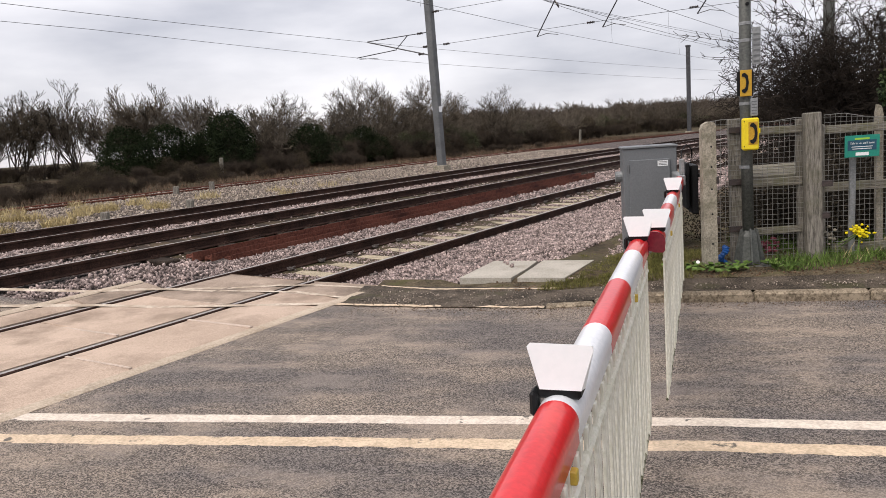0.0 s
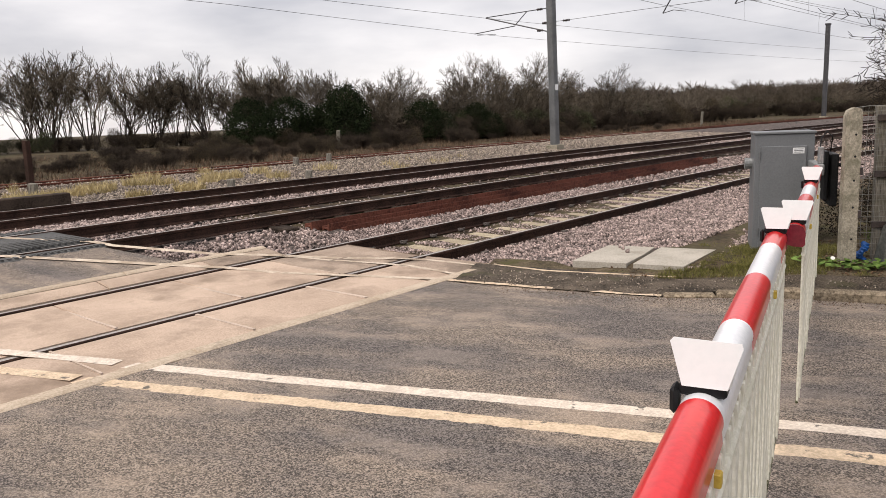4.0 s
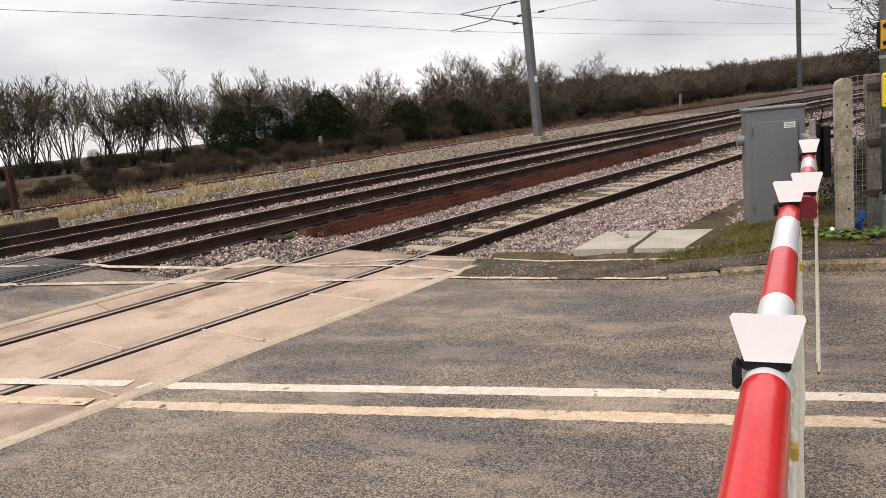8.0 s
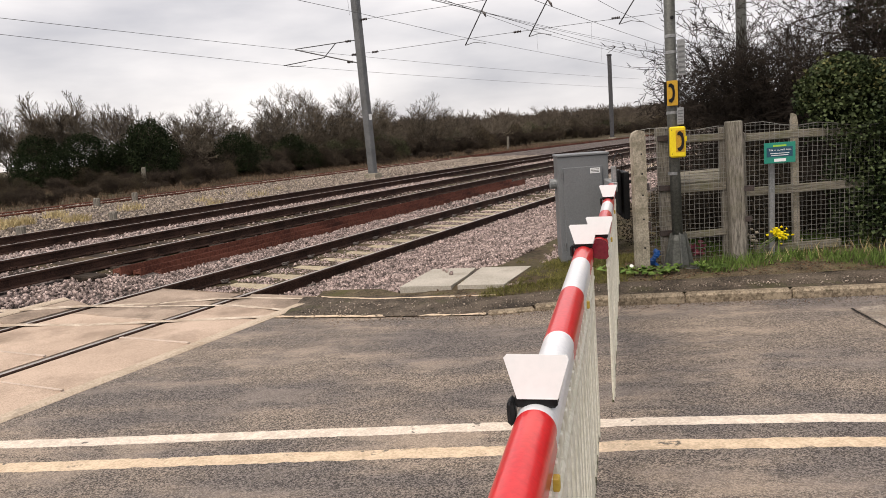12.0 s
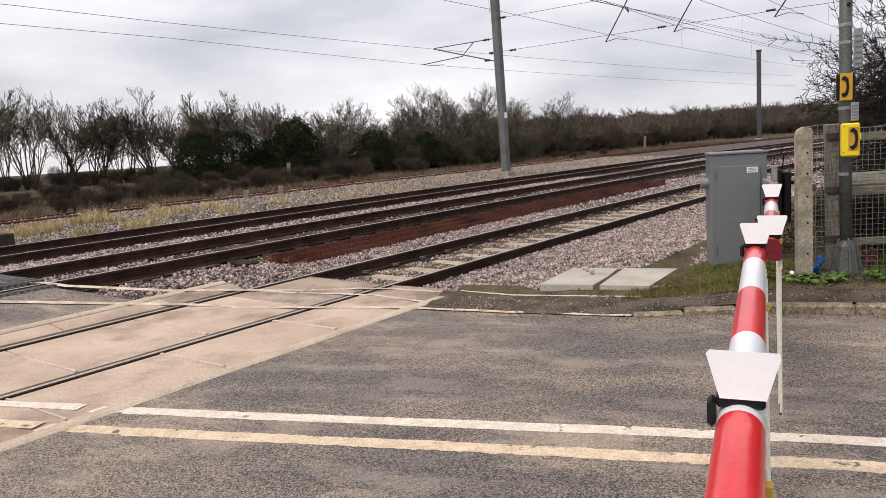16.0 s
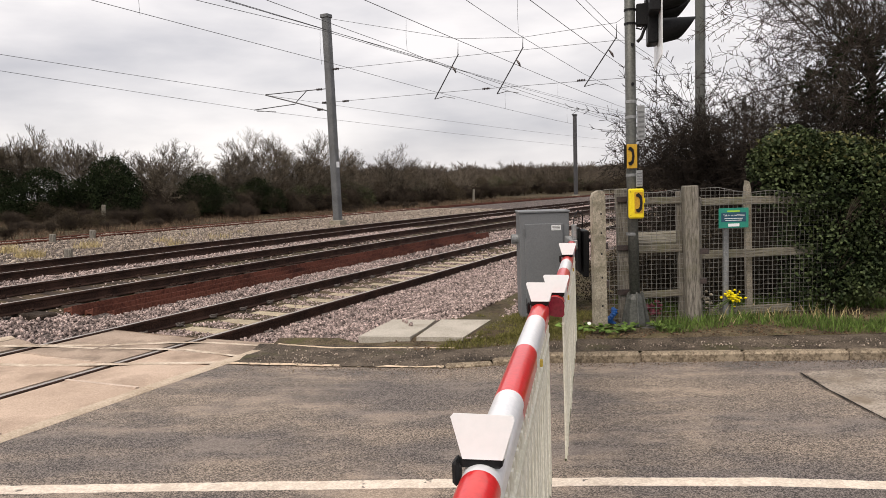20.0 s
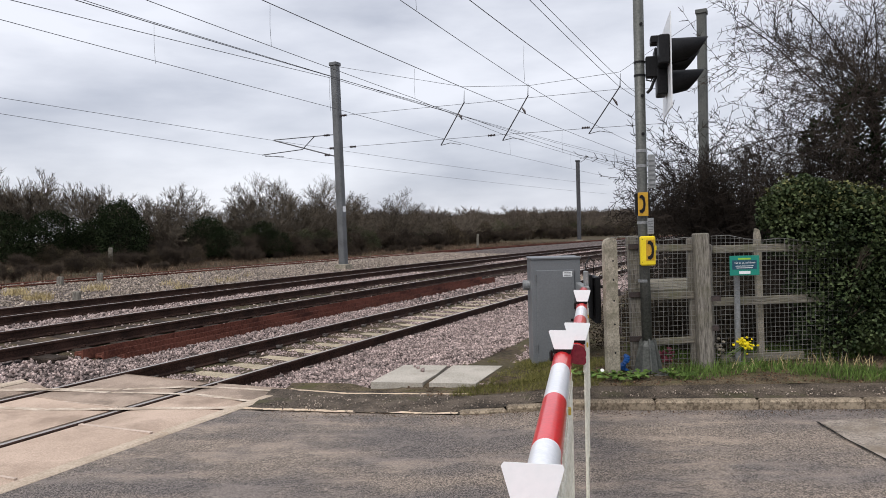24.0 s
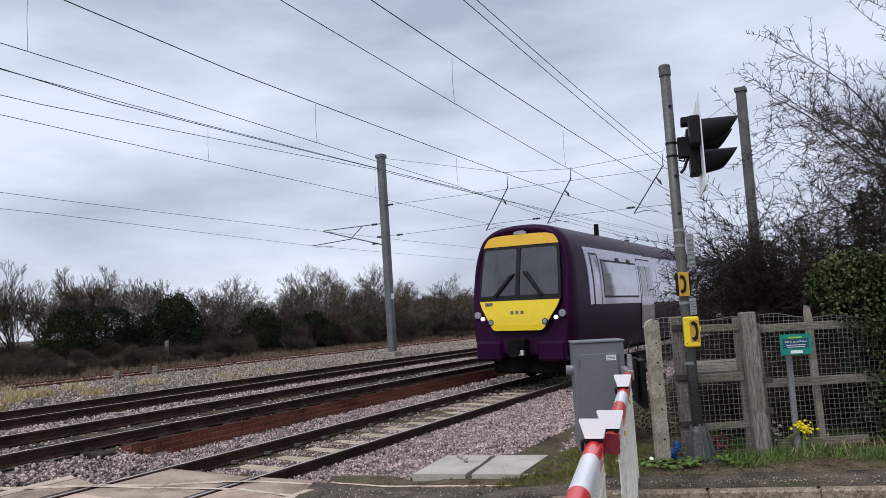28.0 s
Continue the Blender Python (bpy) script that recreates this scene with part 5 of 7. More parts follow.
# ---- fence by the pole ----
def timber(w, d, h, tilt=0.0, top="flat"):
    ms = Mesher()
    ms.box(-w / 2, -d / 2, -0.1, w / 2, d / 2, h, 0.012)
    return ms


FENCE = thing("fence", "weathered timber and wire mesh fence with a concrete end post", "fence")
ms = Mesher()
o = [(-0.075, -0.1), (0.075, -0.1), (0.075, 1.41), (0.06, 1.45), (0.0, 1.465), (-0.055, 1.44), (-0.075, 1.39)]
ms.add([(x, y, z) for y in (-0.06, 0.06) for x, z in o], [tuple(range(7)), tuple(reversed(range(7, 14)))] + [(i, 7 + i, 7 + (i + 1) % 7, (i + 1) % 7) for i in range(7)])
cp = part("concrete_post", ms, POST_CONC, FENCE, "pale concrete post with bolt holes", pos=pose(1.212, 7.50, 0.10, 0, -0.4, 6) @ Matrix.Diagonal((0.88, 1, 1, 1)))
for z in (0.25, 0.55, 0.8, 1.02, 1.22):
    ms = Mesher(); ms.tube([(0.02, -0.0615, z), (0.02, -0.0595, z)], 0.011, 8); part("bolt_hole", ms, BLACK, cp)
for z in (0.45, 0.85):
    ms = Mesher(); ms.box(0.07, -0.07, z, 0.10, 0.07, z + 0.07, 0.004); part("bracket", ms, INSUL, cp)
part("timber_post", timber(0.14, 0.12, 1.475), WOOD, FENCE, pos=pose(1.53, 7.74, 0.1, 0, -1.0, 0))
part("timber_post", timber(0.15, 0.14, 1.485), WOOD, FENCE, pos=pose(2.25, 7.72, 0.1, 0, -1.4, 0))
part("timber_post", timber(0.06, 0.08, 1.43), WOOD, FENCE, pos=pose(2.155, 7.83, 0.1, 0, -1.2, 0))
part("timber_post", timber(0.05, 0.08, 1.36), WOOD, FENCE, pos=pose(2.36, 7.83, 0.1, 0, -1.2, 0))
ms = Mesher(); o = [(-0.06, 0), (0.06, 0), (0.06, 1.42), (0.03, 1.50), (-0.035, 1.52), (-0.06, 1.44)]
ms.add([(x * 0.52, y, z) for y in (-0.035, 0.035) for x, z in o], [tuple(range(6)), tuple(reversed(range(6, 12)))] + [(i, 6 + i, 6 + (i + 1) % 6, (i + 1) % 6) for i in range(6)])
part("concrete_post", ms, POST_CONC, FENCE, "pale concrete post behind the mesh", pos=pose(2.985, 8.12, 0.1, 0, -1, 0))


def rail_bar(x0, x1, y0, y1, z0, z1, h, d, mt=WOOD_RAIL):
    ms = Mesher()
    L = math.hypot(x1 - x0, y1 - y0)
    ms.box(0, -d / 2, -h / 2, L, d / 2, h / 2, 0.006)
    m = Matrix.Translation((x0, y0, z0)) @ Matrix.Rotation(math.atan2(y1 - y0, x1 - x0), 4, "Z") @ Matrix.Rotation(-math.atan2(z1 - z0, L), 4, "Y")
    return part("rail", ms, mt, FENCE, pos=m)


rail_bar(1.55, 2.15, 7.80, 7.80, 1.43, 1.43, 0.075, 0.05)
rail_bar(1.55, 2.15, 7.80, 7.80, 0.905, 0.915, 0.085, 0.06)
rail_bar(1.55, 2.15, 7.80, 7.80, 0.40, 0.42, 0.07, 0.05)
rail_bar(2.38, 3.10, 7.86, 7.98, 1.40, 1.40, 0.085, 0.05)
rail_bar(3.10, 3.9, 7.98, 8.10, 1.40, 1.37, 0.09, 0.05)
rail_bar(2.30, 3.9, 7.86, 8.10, 0.82, 0.825, 0.09, 0.06)
rail_bar(2.45, 3.4, 7.84, 8.0, 0.20, 0.20, 0.08, 0.05)
for x, z in ((1.50, 1.36), (1.50, 0.84), (1.50, 0.36), (2.33, 0.78), (2.31, 0.46)):
    ms = Mesher(); ms.box(-0.07, -0.012, -0.03, 0.07, 0.012, 0.03, 0.004); part("hinge_plate", ms, INSUL, FENCE, pos=pose(x, 7.665, z + 0.1))
for k in range(4):
    ms = Mesher(); ms.box(-0.34, -0.055, -0.011, 0.36, 0.055, 0.011, 0.003); part("ledge_board", ms, WOOD_RAIL, FENCE, pos=pose(1.90 + 0.015 * (k % 2), 7.92 + 0.125 * k, 0.97 + 0.022 * k, 10, -1 + 0.8 * (k % 3), 2))


def mesh_panel(x0, y0, x1, y1, z0, z1, step, wav=0.0, drop=0.0):
    ms = Mesher()
    L = math.hypot(x1 - x0, y1 - y0)
    dx, dy = (x1 - x0) / L, (y1 - y0) / L
    n = int(L / step)
    top = lambda s: z1 + 0.02 * math.sin(s * 9) - drop * s / L
    for k in range(n + 1):
        s = k * step
        ms.tube([(x0 + dx * s, y0 + dy * s, z0), (x0 + dx * s, y0 + dy * s + 0.01, (z0 + z1) / 2), (x0 + dx * (s + 0.012), y0 + dy * s, top(s))], 0.0021, 3, caps=False)
    for k in range(int((z1 - z0) / step) + 1):
        z = z0 + k * step
        ms.tube([(x0 + dx * L * q / 6, y0 + dy * L * q / 6 - 0.003, min(z, top(L * q / 6)) + 0.004 * math.sin(q * 2.1 + k)) for q in range(7)], 0.0021, 3, caps=False)
    ms.tube([(x0 + dx * L * q / 8, y0 + dy * L * q / 8 - 0.003, top(L * q / 8)) for q in range(9)], 0.003, 4, caps=False)
    return part("wire_mesh", ms, WIRE, FENCE, "square grey wire mesh")


mesh_panel(1.24, 7.64, 2.18, 7.765, 0.12, 1.56, 0.052, drop=0.04)
mesh_panel(2.33, 7.74, 3.9, 8.0, 0.12, 1.55, 0.052, drop=0.12)
# the green notice on its own stake
SIGN = thing("notice_sign", "small teal notice sign with white print on a grey stake", "sign", m=pose(2.668, 7.70, 0.10, 0, 0, 4))
ms = Mesher(); ms.box(-0.066, 0.10, 0, -0.008, 0.13, 1.05, 0.003); part("stake", ms, GREY_STEEL, SIGN)
ms = Mesher(); ms.box(-0.16, -0.006, 1.020, 0.16, 0.003, 1.232, 0.002); fc = part("face", ms, TEAL, SIGN)
ms = Mesher(); ms.box(-0.05, 0.002, 1.09, -0.024, 0.105, 1.12, 0.002); part("clip", ms, GREY_STEEL, SIGN)
ms = Mesher(); ms.box(-0.135, -0.008, 1.085, 0.13, -0.0065, 1.185, 0.0); part("panel_print", ms, NAVY, SIGN)
ms = Mesher(); ms.box(-0.07, -0.0085, 1.19, 0.065, -0.0068, 1.207, 0.0); part("panel_print", ms, LIME, SIGN)


def words(txt, size, x, z, parent, material, m=None, depth=0.0008):
    cu = bpy.data.curves.new("lettering", "FONT")
    cu.body, cu.size, cu.align_x, cu.extrude = txt, size, "CENTER", depth
    tmp = new("lettering_curve", cu)
    dg = bpy.context.evaluated_depsgraph_get()
    me = bpy.data.meshes.new_from_object(tmp.evaluated_get(dg))
    bpy.data.objects.remove(tmp)
    me.materials.clear()
    me.materials.append(material)
    return part("lettering", me, None, parent, pos=(m or Matrix.Identity(4)) @ Matrix.Translation((x, -0.0095, z)) @ Matrix.Rotation(math.pi / 2, 4, "X"))


words("Talk to us, we'll listen", 0.026, 0.0, 1.147, SIGN, WHITE)
for k in range(2):
    ms = Mesher(); ms.box(-0.10 + 0.01 * k, -0.0090, 1.118 - 0.02 * k, 0.095 - 0.01 * k, -0.0082, 1.124 - 0.02 * k, 0.0); part("print_bar", ms, WHITE, SIGN)
ms = Mesher(); ms.box(-0.06, -0.0085, 1.035, 0.06, -0.0068, 1.066, 0.0); part("print_bar", ms, WHITE, SIGN)

# ---- plants ----
def branches(seed, height, stems, levels, spread_, thin=0.018, kids=(3, 5), lean=(0, 0), droop=0.0, len_k=0.62, start_r=None, wig=0.25):
    """Tapered limbs of a bare tree as rows of start, end and the two radii."""
    rnd = random.Random(seed)
    segs = []

    def grow(p, d, ln, r, lv):
        n = 3 if lv < 2 else 2
        q, dd, rr = p, d, r
        for i in range(n):
            dd = (dd + Vector((rnd.uniform(-wig, wig), rnd.uniform(-wig, wig), rnd.uniform(-wig, wig) * 0.7 + 0.06 - droop * lv))).normalized()
            e = q + dd * (ln / n)
            r2 = max(rr * (0.80 if lv < levels else 0.55), 0.0035)
            segs.append((q, e, rr, r2))
            if lv < levels:
                for _ in range(rnd.randint(*kids) if i == n - 1 else (1 if rnd.random() < 0.75 else 0) + (1 if lv > 0 and rnd.random() < 0.45 else 0)):
                    a = rnd.uniform(0, 2 * math.pi)
                    side = dd.orthogonal().normalized()
                    side = (Matrix.Rotation(a, 3, dd) @ side)
                    nd = (dd + side * rnd.uniform(0.45, 1.05) * spread_).normalized()
                    grow(e, nd, ln * len_k * rnd.uniform(0.75, 1.2), r2 * rnd.uniform(0.5, 0.75), lv + 1)
            q, rr = e, r2

    for _ in range(stems):
        d = Vector((rnd.uniform(-0.35, 0.35) + lean[0], rnd.uniform(-0.35, 0.35) + lean[1], 1)).normalized()
        p = Vector((0, 0, -0.1))
        grow(p, d, height * rnd.uniform(0.36, 0.46), start_r or height * thin, 0)
    return segs


def segs_mesh(name, segs, material, min_sides=3):
    v, f = [], []
    for a, b, r0, r1 in segs:
        d = (b - a)
        if d.length < 1e-5:
            continue
        d.normalize()
        s = d.orthogonal().normalized()
        t = d.cross(s)
        k = 6 if r0 > 0.05 else min_sides
        n = len(v)
        for p, r in ((a, r0), (b, r1)):
            for i in range(k):
                ang = 2 * math.pi * i / k
                o = s * math.cos(ang) + t * math.sin(ang)
                v.append((p.x + r * o.x, p.y + r * o.y, p.z + r * o.z))
        for i in range(k):
            j = (i + 1) % k
            f.append((n + i, n + j, n + k + j, n + k + i))
    me = bpy.data.meshes.new(name)
    me.from_pydata(v, [], f)
    me.materials.append(material)
    return me


def split_tree(segs, cut):
    return [s for s in segs if s[2] >= cut], [s for s in segs if s[2] < cut]


def tree_kind(name, label, seed, group, material=TWIG, cut=0.035, **kw):
    bold, lo = kw.pop("bold", 1.0), kw.pop("lo", 0.0)
    segs = [(a, b, max(r0 * bold, lo), max(r1 * bold, lo)) for a, b, r0, r1 in branches(seed, **kw)]
    big, small = split_tree(segs, cut)
    t = thing(name, label, "tree", group)
    part("trunk", segs_mesh("trunk", big, BARK), None, t)
    part("crown", segs_mesh("crown", small, material), None, t)
    return t


LEAF = (np.array([(-0.5, 0, 0), (0, -0.42, 0.06), (0.55, 0, -0.05), (0, 0.42, 0.06)]), np.array([(0, 1, 2, 3)]))


def leaf_cloud(seed, n, blobs, size, flat=1.0):
    """Leaves on the skins of overlapping uneven lumps."""
    rnd = random.Random(seed)
    rows = []
    for _ in range(n):
        bx, by, bz, rx, ry, rz = rnd.choice(blobs)
        u, a = rnd.uniform(-0.5, 1), rnd.uniform(0, 2 * math.pi)
        s = math.sqrt(max(0, 1 - u * u))
        k = rnd.uniform(0.72, 1.06) * (1 + 0.22 * noise.noise((bx + 2.3 * s * math.cos(a), by + 2.3 * s * math.sin(a), 2.3 * u + seed)))
        rows.append((bx + rx * k * s * math.cos(a), by + ry * k * s * math.sin(a), max(0.03, bz + rz * k * u), size * rnd.uniform(0.6, 1.3), rnd.uniform(-1.2, 1.2), rnd.uniform(-1.2, 1.2), rnd.uniform(0, 6.3)))
    return rows


def leaf_mesh(name, rows, material):
    ob = scatter_mesh(name, [LEAF], rows, material)
    me = ob.data
    bpy.data.objects.remove(ob)
    return me


# far belt of bare trees beyond the siding
def thick(segs, k, lo):
    return [(a, b, max(r0 * k, lo), max(r1 * k, lo)) for a, b, r0, r1 in segs]


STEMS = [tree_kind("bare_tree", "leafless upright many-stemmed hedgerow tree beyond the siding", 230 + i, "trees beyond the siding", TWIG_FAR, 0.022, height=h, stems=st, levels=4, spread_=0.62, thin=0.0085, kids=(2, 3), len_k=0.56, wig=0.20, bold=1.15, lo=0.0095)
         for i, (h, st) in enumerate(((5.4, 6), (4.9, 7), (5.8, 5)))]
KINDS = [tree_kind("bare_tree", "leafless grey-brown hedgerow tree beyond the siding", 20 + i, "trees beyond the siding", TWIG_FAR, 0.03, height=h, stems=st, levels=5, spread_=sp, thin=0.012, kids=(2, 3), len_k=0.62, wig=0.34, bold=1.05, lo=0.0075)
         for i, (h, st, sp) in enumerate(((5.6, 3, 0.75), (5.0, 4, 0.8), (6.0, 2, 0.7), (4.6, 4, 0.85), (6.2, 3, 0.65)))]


def bush_segs(seed, h):
    return branches(seed, h, 16, 2, 1.0, 0.008, (3, 5), droop=0.04, len_k=0.6)


def thicket(seed, lab, material=BRAMBLE, lo=0.008, high=3.0, top=0.02):
    t = thing("thicket", lab, "bush", "undergrowth beyond the siding")
    rnd = random.Random(seed)
    segs = []
    for k in range(5):
        off = Vector((rnd.uniform(-2.2, 2.2), rnd.uniform(-0.8, 0.8), 0))
        segs += [(a + off, b + off, max(min(r0, top), lo), max(min(r1, top), lo * 0.9)) for a, b, r0, r1 in bush_segs(seed * 10 + k, rnd.uniform(0.67, 1.0) * high)]
    part("undergrowth", segs_mesh("undergrowth", segs, material), None, t)
    return t


THICK = [thicket(5, "dense leafless brown undergrowth beneath the trees"), thicket(6, "dense leafless brown undergrowth beneath the trees")]


THICK_N = [thicket(8, "tangled leafless bramble and twigs behind the fence", TWIG, 0.0036, 2.6, 0.009), thicket(9, "tangled leafless bramble and twigs behind the fence", TWIG, 0.0036, 2.6, 0.009)]


def evergreen(seed, blobs, n, size):
    t = thing("ivy_bush", "dark evergreen ivy-clad bush among bare trees", "bush", "evergreen bushes")
    part("foliage", leaf_mesh("foliage", leaf_cloud(seed, n, blobs, size), IVY_FAR), None, t)
    part("stem", segs_mesh("stem", branches(seed, 2.5, 4, 2, 0.8, 0.02), BARK), None, t)
    return t


def shrub(seed, lab, material, blobs, n, size):
    t = thing("shrub", lab, "bush", "shrubs before the trees")
    part("foliage", leaf_mesh("foliage", leaf_cloud(seed, n, blobs, size), material), None, t)
    part("stem", segs_mesh("stem", branches(seed + 40, 2.6, 7, 3, 0.9, 0.012, (2, 4)), BARK), None, t)
    return t


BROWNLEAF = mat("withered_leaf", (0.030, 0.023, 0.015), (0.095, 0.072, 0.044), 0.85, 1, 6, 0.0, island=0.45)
OLIVE = mat("olive_leaf", (0.028, 0.034, 0.016), (0.09, 0.096, 0.045), 0.7, 1, 6, 0.0, island=0.45)
SHR = [shrub(61, "brown withered shrub at the foot of the trees", BROWNLEAF, [(0, 0, 0.8, 1.6, 1.0, 1.2), (1.3, 0, 0.7, 1.2, 0.9, 0.9), (-1.4, 0.1, 0.8, 1.2, 0.9, 1.1), (0.3, 0, 1.6, 0.9, 0.8, 0.9)], 8000, 0.06),
       shrub(62, "olive-brown shrub at the foot of the trees", OLIVE, [(0, 0, 0.9, 1.4, 1.0, 1.3), (0.9, 0, 1.5, 1.0, 0.8, 1.1), (-1.2, 0.1, 0.8, 1.2, 0.9, 1.0)], 8000, 0.06)]
# Darker copy of the brown shrub: shade behind the fence is in its colour.
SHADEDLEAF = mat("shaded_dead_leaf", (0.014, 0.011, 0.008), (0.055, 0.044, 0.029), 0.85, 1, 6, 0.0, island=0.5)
SHADE = shrub(63, "withered shrub coloured dark for the shade behind the fence", SHADEDLEAF, [(0, 0, 0.8, 1.6, 1.0, 1.2), (1.3, 0, 0.7, 1.2, 0.9, 0.9), (-1.4, 0.1, 0.8, 1.2, 0.9, 1.1), (0.3, 0, 1.6, 0.9, 0.8, 0.9)], 8000, 0.06)
EVG = [evergreen(1, [(0, 0, 1.2, 1.9, 1.4, 1.6), (1.6, 0.2, 0.9, 1.4, 1.2, 1.3), (-1.5, 0.1, 0.8, 1.5, 1.2, 1.2), (0.4, 0, 2.0, 1.1, 1.0, 1.0)], 15000, 0.075)]


def belt_z(x, y):
    return ground_z(x, y) - 0.05


rnd = random.Random(77)


USED = set()


def use_first(k, m):
    USED.add(k)
    k.matrix_basis = m
    return k


def put(kinds, x, y, s):
    k = rnd.choice(kinds)
    m = Matrix.Translation((x, y, belt_z(x, y))) @ Matrix.Rotation(rnd.uniform(0, 6.28), 4, "Z") @ Matrix.Diagonal((s, s, s * rnd.uniform(0.9, 1.1), 1))
    if k not in USED:
        return use_first(k, m)
    c = copy_thing(k, Matrix.Translation((x, y, belt_z(x, y))) @ Matrix.Rotation(rnd.uniform(0, 6.28), 4, "Z"))
    c.scale = (s, s, s * rnd.uniform(0.9, 1.1))
    return c


# belt line: from the far left past the siding, then along the outside of the bend
BELT = [(-46, 21), (-38, 26), (-30, 31), (-24, 35), (-18, 39), (-13, 44), (-9, 50), (-5.5, 58), (-2, 68), (3, 80), (10, 92), (20, 104), (34, 116), (52, 128)]


def along_belt(q):
    n = len(BELT) - 1
    i = min(int(q * n), n - 1)
    f = q * n - i
    a, b = Vector(BELT[i]), Vector(BELT[i + 1])
    d = (b - a).normalized()
    return a.lerp(b, f), Vector((-d.y, d.x))


for k in range(190):
    q = (k / 189) ** 1.1
    p, nrm = along_belt(q)
    off = rnd.uniform(0.5, 7.0) if q > 0.26 else rnd.uniform(0.3, 4.0)
    s = rnd.uniform(0.54, 0.84)
    if q < 0.30:
        s *= 1.42 - 0.2 * sm(0.10, 0.18, q)
    elif q > 0.55:
        s *= 0.85
    if q < 0.30 and k % (6 if q < 0.12 else 3) == 0:
        continue
    put(STEMS if q < 0.30 else KINDS, p.x + nrm.x * off, p.y + nrm.y * off, s)
for k in range(110):
    q = k / 109
    p, nrm = along_belt(q)
    off = rnd.uniform(-1.0, 3.5)
    put(THICK, p.x + nrm.x * off, p.y + nrm.y * off, rnd.uniform(0.26, 0.40) if q < 0.26 else rnd.uniform(0.5, 0.75))
for k in range(105):
    q = 0.02 + 0.95 * k / 104
    p, nrm = along_belt(q)
    off = rnd.uniform(-0.3, 4.5)
    put([SHR[0]] if rnd.random() < (0.7 if q < 0.22 else 0.5) else [SHR[1]], p.x + nrm.x * off, p.y + nrm.y * off, rnd.uniform(0.28, 0.46) if q < 0.26 else rnd.uniform(0.55, 0.9))
for x, y, s, kk in ((-24.0, 34.3, 0.95, 0), (-22.0, 35.6, 1.0, 0), (-19.6, 37.4, 1.05, 0), (-16.2, 40.4, 0.85, 0), (-20.8, 36.8, 0.8, 0), (-14.0, 43.6, 0.7, 0)):
    put([EVG[kk]], x, y, s)

for k in range(80):
    v, w = rnd.uniform(9, 46), rnd.uniform(26.5, 33.5)
    x, y = at(v, w)
    put([SHR[0]] if rnd.random() < 0.35 else THICK, x, y, rnd.uniform(0.20, 0.40) * sm(6, 20, v) + 0.06)
for k in range(46):
    v, w = rnd.uniform(2, 48), rnd.uniform(23.6, 31.5)
    x, y = at(v, w)
    put(THICK, x, y, rnd.uniform(0.16, 0.30))

# the hill of scrub far behind: joined twig clumps, haze put into their colour
HILL = []
for k in range(400):
    t_ = rnd.random()
    x, y = -20 + 95 * t_ + rnd.uniform(-4, 4), 92 + 60 * t_ + rnd.uniform(-6, 22)
    HILL.append((x, y))


def tuft_shape(seed, h, n=60):
    segs = branches(seed, h, 9, 2, 1.35, 0.006, (4, 6), len_k=0.6)
    me = segs_mesh("tuft", [(a, b, max(r0, 0.025), max(r1, 0.018)) for a, b, r0, r1 in segs], HAZED_SCRUB)
    v = np.array([q.co[:] for q in me.vertices])
    f = np.array([tuple(p.vertices) for p in me.polygons if len(p.vertices) == 4])
    bpy.data.meshes.remove(me)
    return v, f


TUFTS = [tuft_shape(70 + k, 4.3) for k in range(4)]
stuff(scatter_mesh("far_scrub", TUFTS, [(x, y, belt_z(x, y) - 0.2, rnd.uniform(0.8, 1.35), 0, 0, rnd.uniform(0, 6.28)) for x, y in HILL], HAZED_SCRUB), "far leafless brown scrub on rising ground, paled for haze", "scrub")

